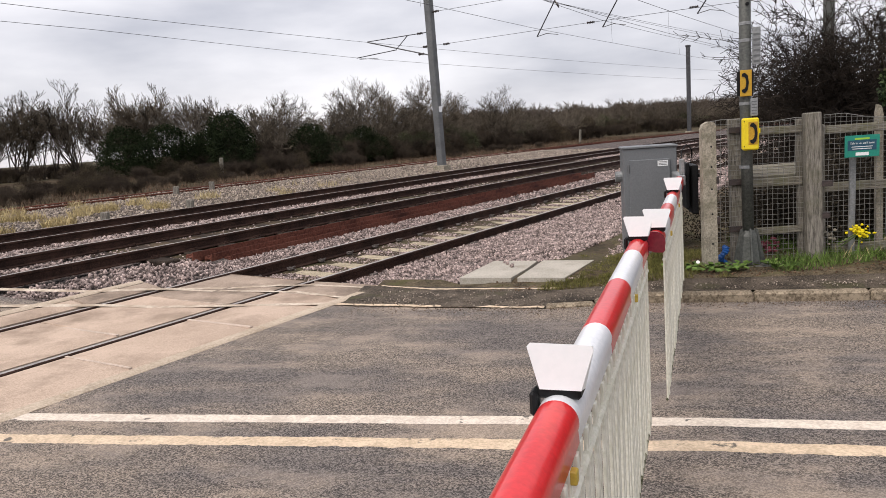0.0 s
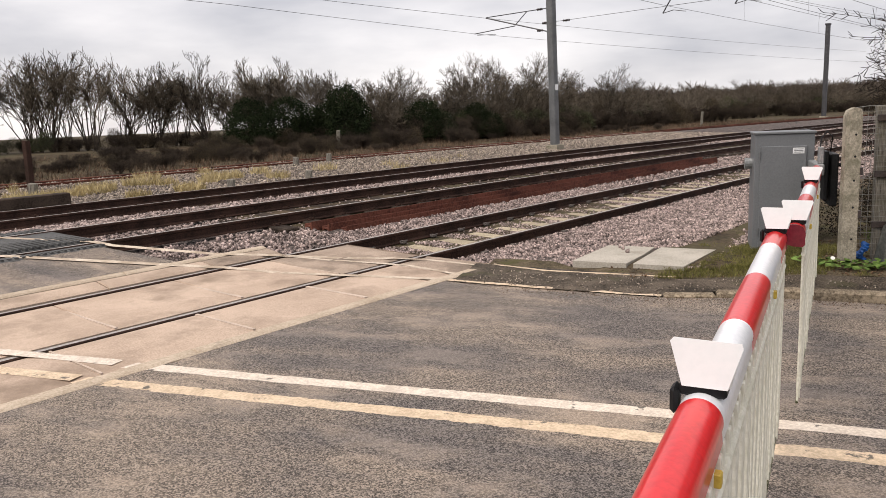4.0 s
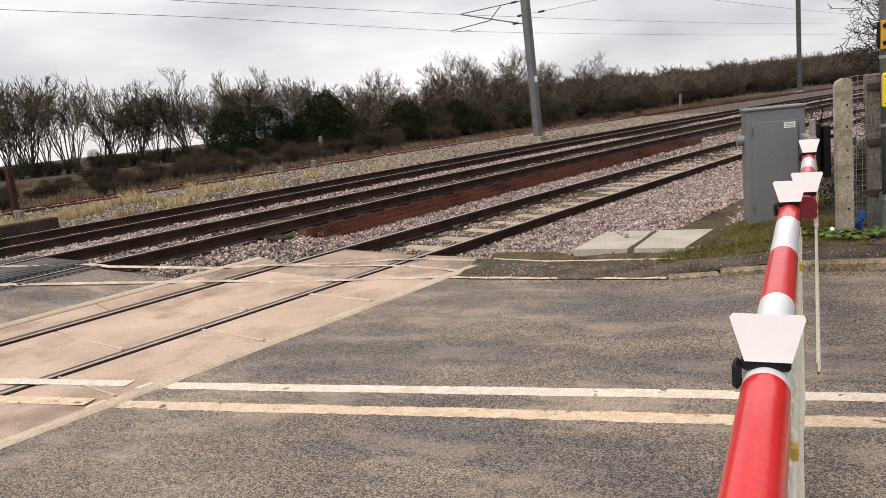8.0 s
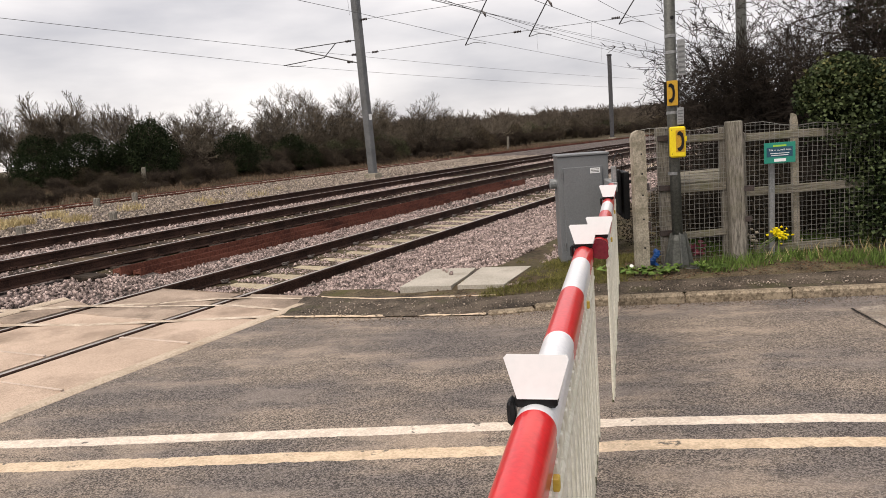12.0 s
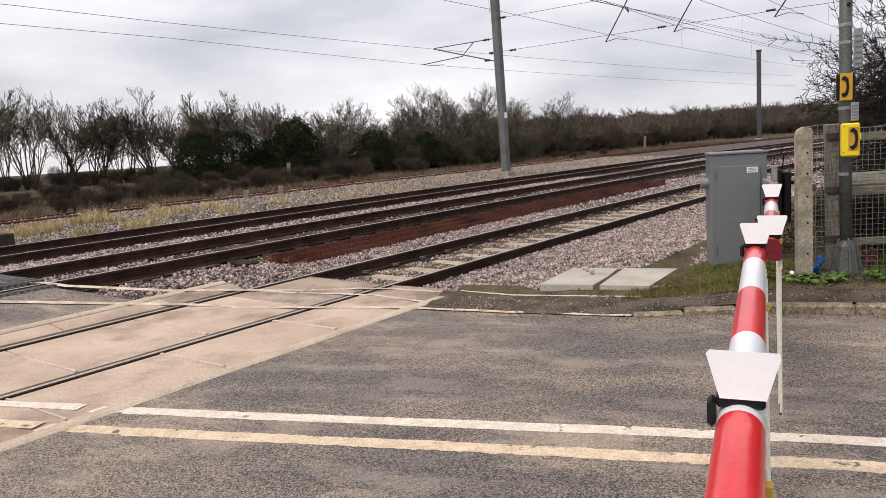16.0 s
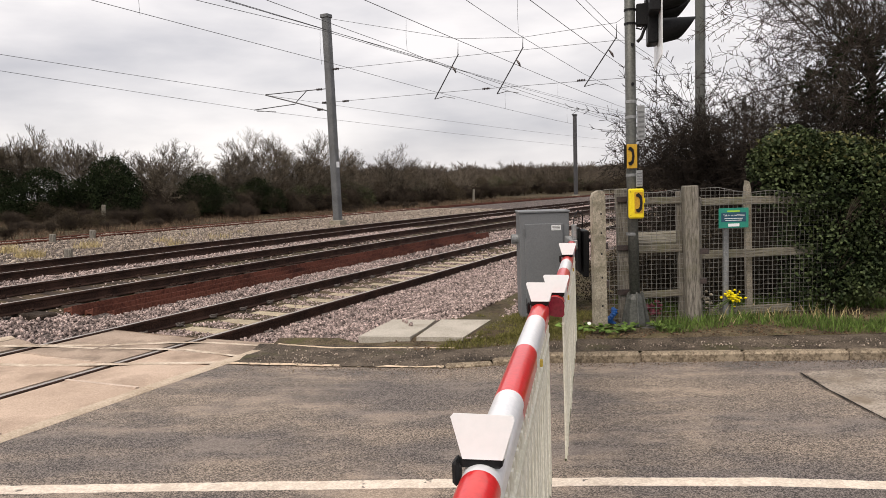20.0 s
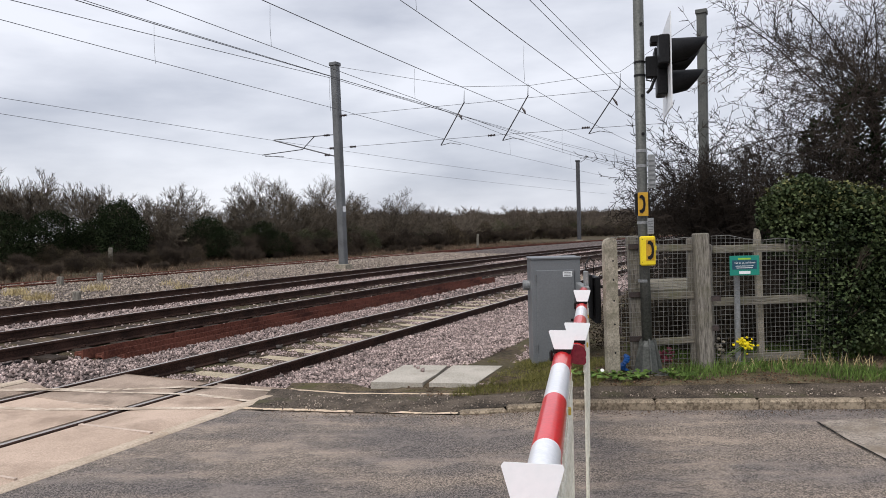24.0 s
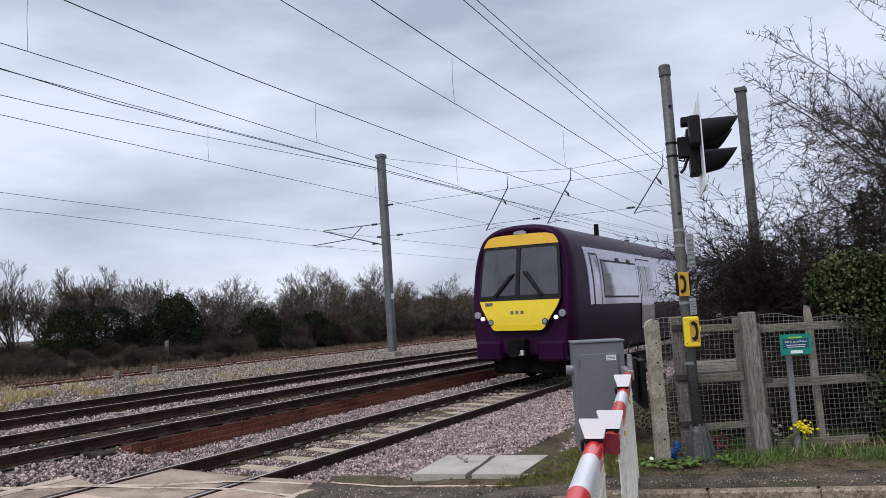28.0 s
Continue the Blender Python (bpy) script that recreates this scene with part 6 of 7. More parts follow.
# the bare hawthorns and ivy hedge behind the fence
def hawthorn_segs(seed, trunk_h, lean, limbs, reach, rise, twigs, bias=(0.0, 0.0), r0=0.13):
    """A short trunk with long arching limbs, each set thick with side shoots and thorny twigs."""
    rnd = random.Random(seed)
    segs = []

    def shoot(p, d, ln, r, n, wig, sag, sub):
        for i in range(n):
            d = (d + Vector((rnd.uniform(-wig, wig), rnd.uniform(-wig, wig), rnd.uniform(-wig, wig) * 0.8 - sag))).normalized()
            e = p + d * (ln / n)
            r2 = max(r * (1 - 0.8 / n), 0.0038)
            segs.append((p, e, r, r2))
            p, r = e, r2
            for _ in range(sub[0]):
                if len(sub) > 1 and rnd.random() < sub[1]:
                    a = rnd.uniform(0, 6.283)
                    side = Matrix.Rotation(a, 3, d) @ d.orthogonal().normalized()
                    nd = (d * 0.7 + side * rnd.uniform(0.6, 1.1) + Vector((0, 0, 0.1))).normalized()
                    shoot(p, nd, sub[2] * rnd.uniform(0.5, 1.3), max(r * 0.5, 0.0042), sub[3], 0.19, 0.006, sub[4:] or (0,))
        return p

    p, d = Vector((0, 0, -0.1)), Vector((lean[0], lean[1], 1)).normalized()
    spine = [(p, r0)]
    for i in range(6):
        d = (d + Vector((rnd.uniform(-0.15, 0.15), rnd.uniform(-0.15, 0.15), 0.1))).normalized()
        e = p + d * (trunk_h / 6)
        rr = r0 * (1 - 0.10 * (i + 1))
        segs.append((p, e, spine[-1][1], rr))
        p = e
        spine.append((p, rr))
    for k in range(limbs):
        f = rnd.uniform(0.25, 1.0) ** 0.8
        q, rr = spine[min(6, int(f * 6.99))]
        az = rnd.uniform(0, 6.283)
        el = rise[0] + (rise[1] - rise[0]) * rnd.random() * f
        nd = Vector((math.cos(az) * math.cos(el) + bias[0], math.sin(az) * math.cos(el) + bias[1], math.sin(el))).normalized()
        shoot(q, nd, reach * rnd.uniform(0.65, 1.15), rr * rnd.uniform(0.2, 0.36), 10, 0.16, 0.02, (3, 0.85, 0.85, 7, 4, twigs, 0.12, 2))
    return segs


def hawthorn(label, seed, m, **kw):
    big, small = split_tree(hawthorn_segs(seed, **kw), 0.03)
    t = thing("hawthorn_tree", label, "tree", "hawthorns behind the fence", m)
    part("trunk", segs_mesh("trunk", big, BARK), None, t)
    part("crown", segs_mesh("crown", small, TWIG), None, t)
    return t


TREE = hawthorn("large leafless twiggy hawthorn with ivy on its trunk behind the fence", 104, Matrix.Translation((5.75, 11.6, 0.1)), trunk_h=3.7, lean=(0.0, 0.0), limbs=68, reach=3.0, rise=(-0.08, 1.22), twigs=0.62)
TREE_B = hawthorn("low dense leafless hawthorn leaning to the railway", 131, Matrix.Translation((4.35, 11.5, 0.1)), trunk_h=1.9, lean=(-0.05, 0.0), limbs=60, reach=1.9, rise=(0.0, 0.95), twigs=0.75, bias=(-0.12, 0.0), r0=0.09)
TREE_C = hawthorn("leafless twiggy hawthorn beside the hedge", 151, Matrix.Translation((8.5, 11.9, 0.1)), trunk_h=3.2, lean=(0.0, 0.0), limbs=20, reach=2.7, rise=(0.0, 1.3), twigs=0.5)
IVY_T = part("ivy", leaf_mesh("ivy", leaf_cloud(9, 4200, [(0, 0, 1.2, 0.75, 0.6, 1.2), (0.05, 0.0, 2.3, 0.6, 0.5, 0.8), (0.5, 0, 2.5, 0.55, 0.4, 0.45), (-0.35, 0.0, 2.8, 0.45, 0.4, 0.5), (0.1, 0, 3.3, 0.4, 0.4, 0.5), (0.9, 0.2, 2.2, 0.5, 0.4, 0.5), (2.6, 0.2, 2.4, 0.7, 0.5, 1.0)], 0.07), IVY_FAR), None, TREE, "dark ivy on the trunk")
HEDGE = thing("ivy_hedge", "dense dark green ivy hedge growing over the fence end", "hedge", m=Matrix.Translation((3.92, 8.20, 0.1)))
HB = [(-0.05, 0, 0.35, 0.50, 0.45, 0.45), (0.30, 0, 0.40, 0.36, 0.40, 0.42), (-0.1, 0, 0.85, 0.50, 0.45, 0.5), (0.38, 0, 0.9, 0.36, 0.42, 0.5), (-0.35, 0, 1.38, 0.46, 0.42, 0.42), (0.15, 0, 1.42, 0.50, 0.45, 0.5), (0.48, 0, 1.45, 0.32, 0.4, 0.42), (-0.58, 0, 1.68, 0.32, 0.3, 0.34), (-0.40, 0, 1.85, 0.26, 0.3, 0.24), (0.05, 0.1, 1.75, 0.42, 0.35, 0.24)]
part("foliage", leaf_mesh("foliage", leaf_cloud(10, 34000, HB, 0.040), IVY), None, HEDGE)
# Inner leaves take the darker leaf colour to stand in for the hollows' shade.
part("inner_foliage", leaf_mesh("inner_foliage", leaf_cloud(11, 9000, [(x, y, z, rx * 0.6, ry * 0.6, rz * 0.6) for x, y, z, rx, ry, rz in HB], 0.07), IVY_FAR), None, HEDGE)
# Paler olive leaves along the top put the light there into the colour.
part("new_growth", leaf_mesh("new_growth", leaf_cloud(12, 1500, [(-0.52, 0, 1.78, 0.34, 0.32, 0.32), (0.05, 0, 1.80, 0.48, 0.36, 0.24), (0.45, 0, 1.55, 0.36, 0.4, 0.4)], 0.042), IVY_LIT), None, HEDGE, "olive ivy leaves coloured as lit on the hedge top")
part("stem", segs_mesh("stem", branches(33, 2.0, 7, 2, 0.7, 0.012), BARK), None, HEDGE)
for i, (x, y, s) in enumerate(((7.2, 9.6, 0.7), (9.0, 10.0, 0.75), (11.5, 9.6, 0.8), (5.9, 9.6, 0.7), (4.3, 9.9, 0.6), (4.9, 10.6, 0.9), (4.3, 11.3, 0.55), (4.4, 11.8, 1.0), (6.2, 12.2, 1.1), (8.2, 12.0, 1.1), (3.9, 14.5, 0.6), (5.4, 15.0, 0.8), (4.6, 18.0, 0.5))):
    m = Matrix.Translation((x, y, 0.1)) @ Matrix.Rotation(i * 1.1, 4, "Z")
    c = use_first(THICK_N[i], m) if i < 2 else copy_thing(THICK_N[i % 2], m)
    c.scale = (s, s, s)
    tagged(c, "tangled leafless bramble and twigs behind the fence", "bush", "brambles behind the fence")

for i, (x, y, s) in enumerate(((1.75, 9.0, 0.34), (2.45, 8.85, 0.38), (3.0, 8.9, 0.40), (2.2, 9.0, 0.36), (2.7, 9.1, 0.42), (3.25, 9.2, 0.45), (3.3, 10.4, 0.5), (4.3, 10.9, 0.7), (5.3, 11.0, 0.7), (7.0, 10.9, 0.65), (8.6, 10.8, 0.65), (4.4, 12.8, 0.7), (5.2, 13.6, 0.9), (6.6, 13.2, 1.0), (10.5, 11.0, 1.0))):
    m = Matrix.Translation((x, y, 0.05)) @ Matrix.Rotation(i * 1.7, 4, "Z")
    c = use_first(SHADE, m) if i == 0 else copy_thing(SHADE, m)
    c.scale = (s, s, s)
    tagged(c, "withered shrub coloured dark for the shade behind the fence", "bush", "brambles behind the fence")

# grass and weeds
BLADE = (np.array([(-0.035, 0, 0), (0.035, 0, 0), (0.025, 0.10, 0.55), (-0.025, 0.10, 0.55), (0.0, 0.38, 1.0), (0.0, 0.38, 1.0)]), np.array([(0, 1, 2, 3), (3, 2, 4, 5)]))


def blades(seed, n, place, size):
    rnd2 = random.Random(seed)
    rows = []
    for _ in range(n):
        q = place(rnd2)
        if q is None:
            continue
        x, y, z = q
        rows.append((x, y, z, size * rnd2.uniform(0.5, 1.4), rnd2.uniform(-0.5, 0.5), rnd2.uniform(-0.5, 0.5), rnd2.uniform(0, 6.28)))
    return rows


def verge_place(r):
    x, y = r.uniform(1.6, 12), r.uniform(6.95, 8.9)
    if noise.noise((x * 1.1, y * 1.6, 3)) < -0.12 + 0.35 * max(0, 7.2 - y):
        return None
    return x, y, 0.11 + 0.03 * (y - 6.9) / 2


stuff(scatter_mesh("verge_grass", [BLADE], blades(1, 42000, verge_place, 0.095), GRASS), "green grass on the verge by the fence", "grass")
stuff(scatter_mesh("verge_grass", [BLADE], blades(2, 130, lambda r: (r.uniform(2.4, 4.0), r.uniform(7.5, 8.0), 0.12), 0.13), DRY), "long straw-coloured grass under the fence", "grass")


def dry_place(r):
    v, w = r.gauss(7, 5.0), 15.5 + 4.7 * r.random() ** 1.4
    x, y = at(v, w)
    if noise.noise((x * 0.75, y * 0.75, 8)) < 0.10 + 0.012 * max(0, v):
        return None
    return x, y, ground_z(x, y) + 0.02


stuff(scatter_mesh("dry_grass", [BLADE], blades(3, 80000, dry_place, 0.20), DRY), "clumps of straw-yellow dead grass between the lines", "grass")


def dry_far(r):
    v, w = r.uniform(-14, 70), 22.4 + 12.5 * r.random() ** 1.2
    x, y = at(v, w)
    if noise.noise((x * 0.5, y * 0.5, 18)) < -0.2:
        return None
    return x, y, ground_z(x, y)


DEAD = mat("dead_brown_grass", (0.046, 0.030, 0.020), (0.20, 0.135, 0.09), 0.9, 0.5, 6, 0.0, island=0.6)
stuff(scatter_mesh("dead_grass", [BLADE], blades(4, 60000, dry_far, 0.19), DEAD), "brown dead grass and bracken before the trees", "grass")


def moss_place(r):
    x, y = r.uniform(-0.9, 1.3), r.uniform(6.95, 8.3)
    if noise.noise((x * 2.1, y * 2.1, 6)) < -0.22 + 0.45 * sm(0.1, -0.9, x) or in_lids(x, y) or (x < 0 and y > 7.6):
        return None
    return x, y, (0.105 + 0.065 * (y - 6.93) / 2.87) * (0.25 + 0.75 * sm(-0.4 + 0.55 * sm(7.2, 7.6, y), 0.95, x)) if x > -0.25 else 0.02


MOSSY = mat("mossy_grass", (0.07, 0.07, 0.018), (0.23, 0.215, 0.07), 0.85, 2, 20, 0.0, island=0.4)
stuff(scatter_mesh("moss_grass", [BLADE], blades(5, 24000, moss_place, 0.042), MOSSY), "yellow-green moss and short grass by the lids", "moss")
def moss_place_b(r):
    x, y = r.uniform(-0.1, 1.0), r.uniform(7.25, 8.7)
    if noise.noise((x * 4.1, y * 4.1, 16)) < -0.12 or in_lids(x, y):
        return None
    return x, y, verge_z(x, y)


stuff(scatter_mesh("moss_grass", [BLADE], blades(6, 16000, moss_place_b, 0.05), MOSSY), "yellow-green tufts between the lids and the cabinet", "moss")
# dandelion and daisy weeds, blue pipe end, flowers tied to the fence
WEED = thing("weed", "leafy green weed at the foot of the post", "plant", "weeds")
part("leaves", leaf_mesh("leaves", [(0.16 * math.cos(a) * q, 0.16 * math.sin(a) * q, 0.03 + 0.03 * q, 0.075, 0.4 * math.sin(a), -0.4 * math.cos(a), a) for a in np.arange(0, 6.2, 0.5) for q in (0.5, 1.0)], GRASS), None, WEED)
WEED.matrix_basis = Matrix.Translation((1.12, 7.28, 0.10))
for x, y in ((1.45, 7.30), (1.85, 7.34), (0.92, 7.42), (1.30, 7.2)):
    copy_thing(WEED, Matrix.Translation((x, y, 0.10)) @ Matrix.Rotation(x * 5, 4, "Z"))
DAISY = thing("daisy", "single white daisy in the verge", "flower", m=Matrix.Translation((1.06, 7.25, 0.1)))
ms = Mesher(); ms.tube([(0, 0, 0), (0, -0.01, 0.10)], 0.003, 5); part("stem", ms, GRASS, DAISY)
ms = Mesher(); ms.tube([(0, -0.012, 0.105), (0, -0.016, 0.109)], [0.017, 0.02], 10); part("petals", ms, PETAL, DAISY)
FLO = thing("flower_bunch", "bunch of bright yellow flowers lying at the fence", "flowers", m=Matrix.Translation((2.68, 7.78, 0.36)))
frnd = random.Random(5)
o = scatter_mesh("bloom", ROCKS, [(0, 0, 0, 1, 0, 0, 0)], FLOWER)
BLOOM = o.data
bpy.data.objects.remove(o)
for _ in range(60):
    k = frnd.uniform(0.012, 0.024)
    part("bloom", BLOOM, None, FLO, pos=Matrix.Translation((frnd.gauss(0, 0.055), frnd.gauss(0, 0.02), frnd.gauss(0, 0.028))) @ Matrix.Rotation(frnd.random() * 6, 4, "X") @ Matrix.Rotation(frnd.random() * 6, 4, "Z") @ Matrix.Diagonal((k, k, k, 1)))
part("stems", segs_mesh("stems", [(Vector((0, 0, 0)), Vector((-0.2, 0, -0.12)), 0.006, 0.006), (Vector((0.02, 0, 0)), Vector((-0.18, 0.02, -0.16)), 0.006, 0.006), (Vector((0, 0, -0.2)), Vector((0.02, 0.02, 0)), 0.01, 0.01)], GRASS), None, FLO)
for nm, lab, x, y, z, mt, n in (("wreath", "faded pink memorial flowers behind the gate", 1.83, 7.95, 0.22, PINKISH, 48), ("flower_wrapping", "crumpled pale flower wrapping by the post", 2.42, 7.78, 0.34, POST_CONC, 14)):
    t = thing(nm, lab, "flowers", m=Matrix.Translation((x, y, z)))
    o = scatter_mesh("bloom", ROCKS, [(0, 0, 0, 1, 0, 0, 0)], mt)
    bloom = o.data
    bpy.data.objects.remove(o)
    for _ in range(n):
        k = frnd.uniform(0.018, 0.034)
        part("bloom" if n > 20 else "fold", bloom, None, t, pos=Matrix.Translation((frnd.gauss(0, 0.10), frnd.gauss(0, 0.03), frnd.gauss(0, 0.05))) @ Matrix.Rotation(frnd.random() * 6, 4, "X") @ Matrix.Rotation(frnd.random() * 6, 4, "Z") @ Matrix.Diagonal((k, k, k, 1)))
ms = Mesher()
brnd = random.Random(12)
for k in range(9):
    a, z = k * 0.7, 0.02 + 0.018 * k
    ms.tube([(0.02 * math.cos(a), 0.02 * math.sin(a), z - 0.03), (0.03 * math.cos(a + 1), 0.02 * math.sin(a + 1), z), (0.015 * math.cos(a + 2), 0.02 * math.sin(a + 2), z + 0.035)], [brnd.uniform(0.01, 0.03), brnd.uniform(0.025, 0.04), brnd.uniform(0.008, 0.02)], 7)
tagged(part("plastic_sheet", ms, BLUE, pos=pose(1.36, 7.62, 0.1)), "crumpled bright blue plastic sheet by the fence post", "plastic sheet")
# short stakes by the far lines
for x, y, h, lab in ((*at(9.9, 15.45), 0.26, "short grey concrete marker stump in the cess"), (*at(12.5, 15.75), 0.26, "short grey concrete marker stump in the cess"), (*at(15.5, 20.2), 0.30, "pale marker post by the siding"), (*at(17.1, 20.4), 0.32, "pale marker post by the siding"), (*at(24.5, 28.6), 1.0, "pale concrete post at the foot of the trees"), (-0.75, 62.6, 1.1, "pale post far along the siding"), (*at(6.2, 17.5), 0.4, "short grey concrete marker stump in the cess")):
    ms = Mesher(); ms.box(-0.09, -0.07, -0.15, 0.09, 0.07, h, 0.02)
    tagged(part("marker_post", ms, WOOD, pos=pose(x, y, ground_z(x, y), 0, 3, 20)), lab, "post", "marker posts")
lx, ly = -15.62, 13.0
ms = Mesher(); ms.box(-0.065, -0.07, -0.2, 0.065, 0.07, 1.12, 0.01)
tagged(part("rail_post", ms, RAIL_SIDE, pos=pose(lx, ly, road_z(lx, ly), 0, 2, 0)), "rust-brown upright post at the crossing corner", "post")
ms = Mesher(); ms.box(-2.6, -0.15, -0.15, 1.75, 0.15, 0.16, 0.02)
bx, by = at(4.35, 15.4)
tagged(part("timber_baulk", ms, SLEEPER_DARK, pos=pose(bx, by, rail_level(15.4), 0, 0, math.degrees(TH))), "dark timber baulk beside the crossing", "timber")

# ---- train ----
PURPLE = mat("aubergine_paint", (0.020, 0.0035, 0.022), (0.029, 0.0055, 0.032), 0.36, 1, 30, 0.0, spec=0.08)
# Pale lilac base stands in for the sky mirrored on the aubergine sides.
PURPLE_SIDE = mat("lilac_sky_sheen", (0.52, 0.47, 0.57), (0.62, 0.56, 0.67), 0.2, 0.7, 20, 0.0, metal=0.55, coat=0.7)
TYEL = mat("warning_yellow", (0.82, 0.60, 0.0), (0.88, 0.66, 0.005), 0.35, 2, 40, 0.0, coat=0.4)
TYEL2 = mat("deep_yellow", (0.70, 0.40, 0.0), (0.78, 0.46, 0.005), 0.35, 2, 40, 0.0, coat=0.4)
TGLASS = mat("grey_cab_glass", (0.026, 0.030, 0.034), (0.040, 0.045, 0.050), 0.06, 0.8, 3, 0.0, coat=1.0)
# Side glass is pale in its base colour, painting in part of the reflected sky.
SGLASS = mat("sky_pale_side_glass", (0.48, 0.46, 0.53), (0.58, 0.56, 0.62), 0.06, 0.8, 5, 0.0, metal=0.55, coat=1.0)
UNDER = mat("underframe_black", (0.005, 0.005, 0.006), (0.016, 0.015, 0.014), 0.85, 2, 20, 0.2, spec=0.05)
LAMP = glow("headlamp_glow", (1.0, 0.82, 0.76), 0.6)
LENS = mat("dull_lamp_lens", (0.20, 0.18, 0.22), (0.34, 0.31, 0.36), 0.15, 6, 30, 0.0, coat=1.0)


def section(scale_w=1.0, top=3.72, low=0.55):
    """Half-open body section: y across, z up, from the lower right over the roof to the lower left."""
    pts = [(1.22, low), (1.30, 0.95), (1.345, 1.5), (1.335, 2.2), (1.27, 2.85), (1.10, 3.35), (0.80, 3.60), (0.40, 3.70), (0.0, top)]
    fine = []
    for k in range(len(pts) - 1):
        p0, p1, p2, p3 = pts[max(k - 1, 0)], pts[k], pts[k + 1], pts[k + 2] if k + 2 < len(pts) else (-pts[k][0], pts[k][1])
        for h in range(4):
            u = h / 4
            fine.append(tuple(0.5 * (2 * b + (c - a) * u + (2 * a - 5 * b + 4 * c - d) * u * u + (3 * b - a - 3 * c + d) * u ** 3) for a, b, c, d in zip(p0, p1, p2, p3)))
    pts = fine + [pts[-1]]
    full = pts + [(-a, b) for a, b in reversed(pts[:-1])]
    return [(a * scale_w, b) for a, b in full]


def car_body(x0, x1, nose, tail):
    """The shell along x; at the nose the section draws in and rakes back with height."""
    sec = section()
    n = len(sec)
    verts, faces, mi = [], [], []
    st = [(x1 - 0.02 - 0.55 * (1 - math.cos(k * math.pi / 16)), 0.87 + 0.13 * math.sin(k * math.pi / 16)) for k in range(9)] + [(x1 - 1.0, 1.0)] if nose else [(x1, 1.0)]
    st += [(x1 - 1.0 - (x1 - 1.0 - x0) * k / 6, 1.0) for k in range(1, 7)]
    for i, (x, s) in enumerate(st):
        for a, b in sec:
            z = 2.1 + (b - 2.1) * (s if b > 2.1 else 0.4 + 0.6 * s)
            rake = 0.0
            if nose and i < 9:
                rake = (0.42 * max(0.0, (b - 1.35) / 2.4) ** 1.25 + 0.16 * max(0, abs(a) - 0.55) ** 1.2) * (1 - i / 9)
            verts.append((x - rake, a * s, z))
    for j in range(len(st) - 1):
        for k in range(n - 1):
            faces.append((j * n + k, (j + 1) * n + k, (j + 1) * n + k + 1, j * n + k + 1))
            mi.append(0)
        faces.append((j * n, j * n + n - 1, (j + 1) * n + n - 1, (j + 1) * n))
        mi.append(0)
    q = len(verts)
    verts += verts[:n] + verts[(len(st) - 1) * n:len(st) * n]
    faces += [tuple(q + k for k in range(n - 1, -1, -1)), tuple(q + n + k for k in range(n))]
    mi += [0, 0]
    ms = Mesher()
    ms.v, ms.f, ms.m = verts, [tuple(reversed(f)) for f in faces], mi
    return ms


def nose_x(y, z):
    """How far the front face lies behind the tip at a height and offset."""
    return -0.02 - (0.42 * max(0.0, (z - 1.35) / 2.4) ** 1.25 + 0.16 * max(0, abs(y) - 0.55) ** 1.2)


def face_plate(outline, lift, n=10, thick=0.02):
    """A plate that follows the curve of the train's front, from an outline given as left and right edges over height."""
    verts, faces = [], []
    m = 9
    for z, y0, y1 in outline:
        for k in range(m):
            y = y0 + (y1 - y0) * k / (m - 1)
            verts.append((nose_x(y, z) + lift, y, z))
    rows = len(outline)
    for j in range(rows - 1):
        for k in range(m - 1):
            faces.append((j * m + k, j * m + k + 1, (j + 1) * m + k + 1, (j + 1) * m + k))
    q = len(verts)
    verts += [(x - thick - lift, y, z) for x, y, z in verts]
    edge = [k for k in range(m)] + [j * m + m - 1 for j in range(1, rows)] + [(rows - 1) * m + k for k in range(m - 2, -1, -1)] + [j * m for j in range(rows - 2, 0, -1)]
    for a, b in zip(edge, edge[1:] + edge[:1]):
        faces.append((a, a + q, b + q, b))
    return Mesher().add(verts, faces)


def bar_on_face(pts, r, lift):
    ms = Mesher()
    return ms.tube([(nose_x(y, z) + lift, y, z) for y, z in pts], r, 5)


CAR_LEN = 23.6


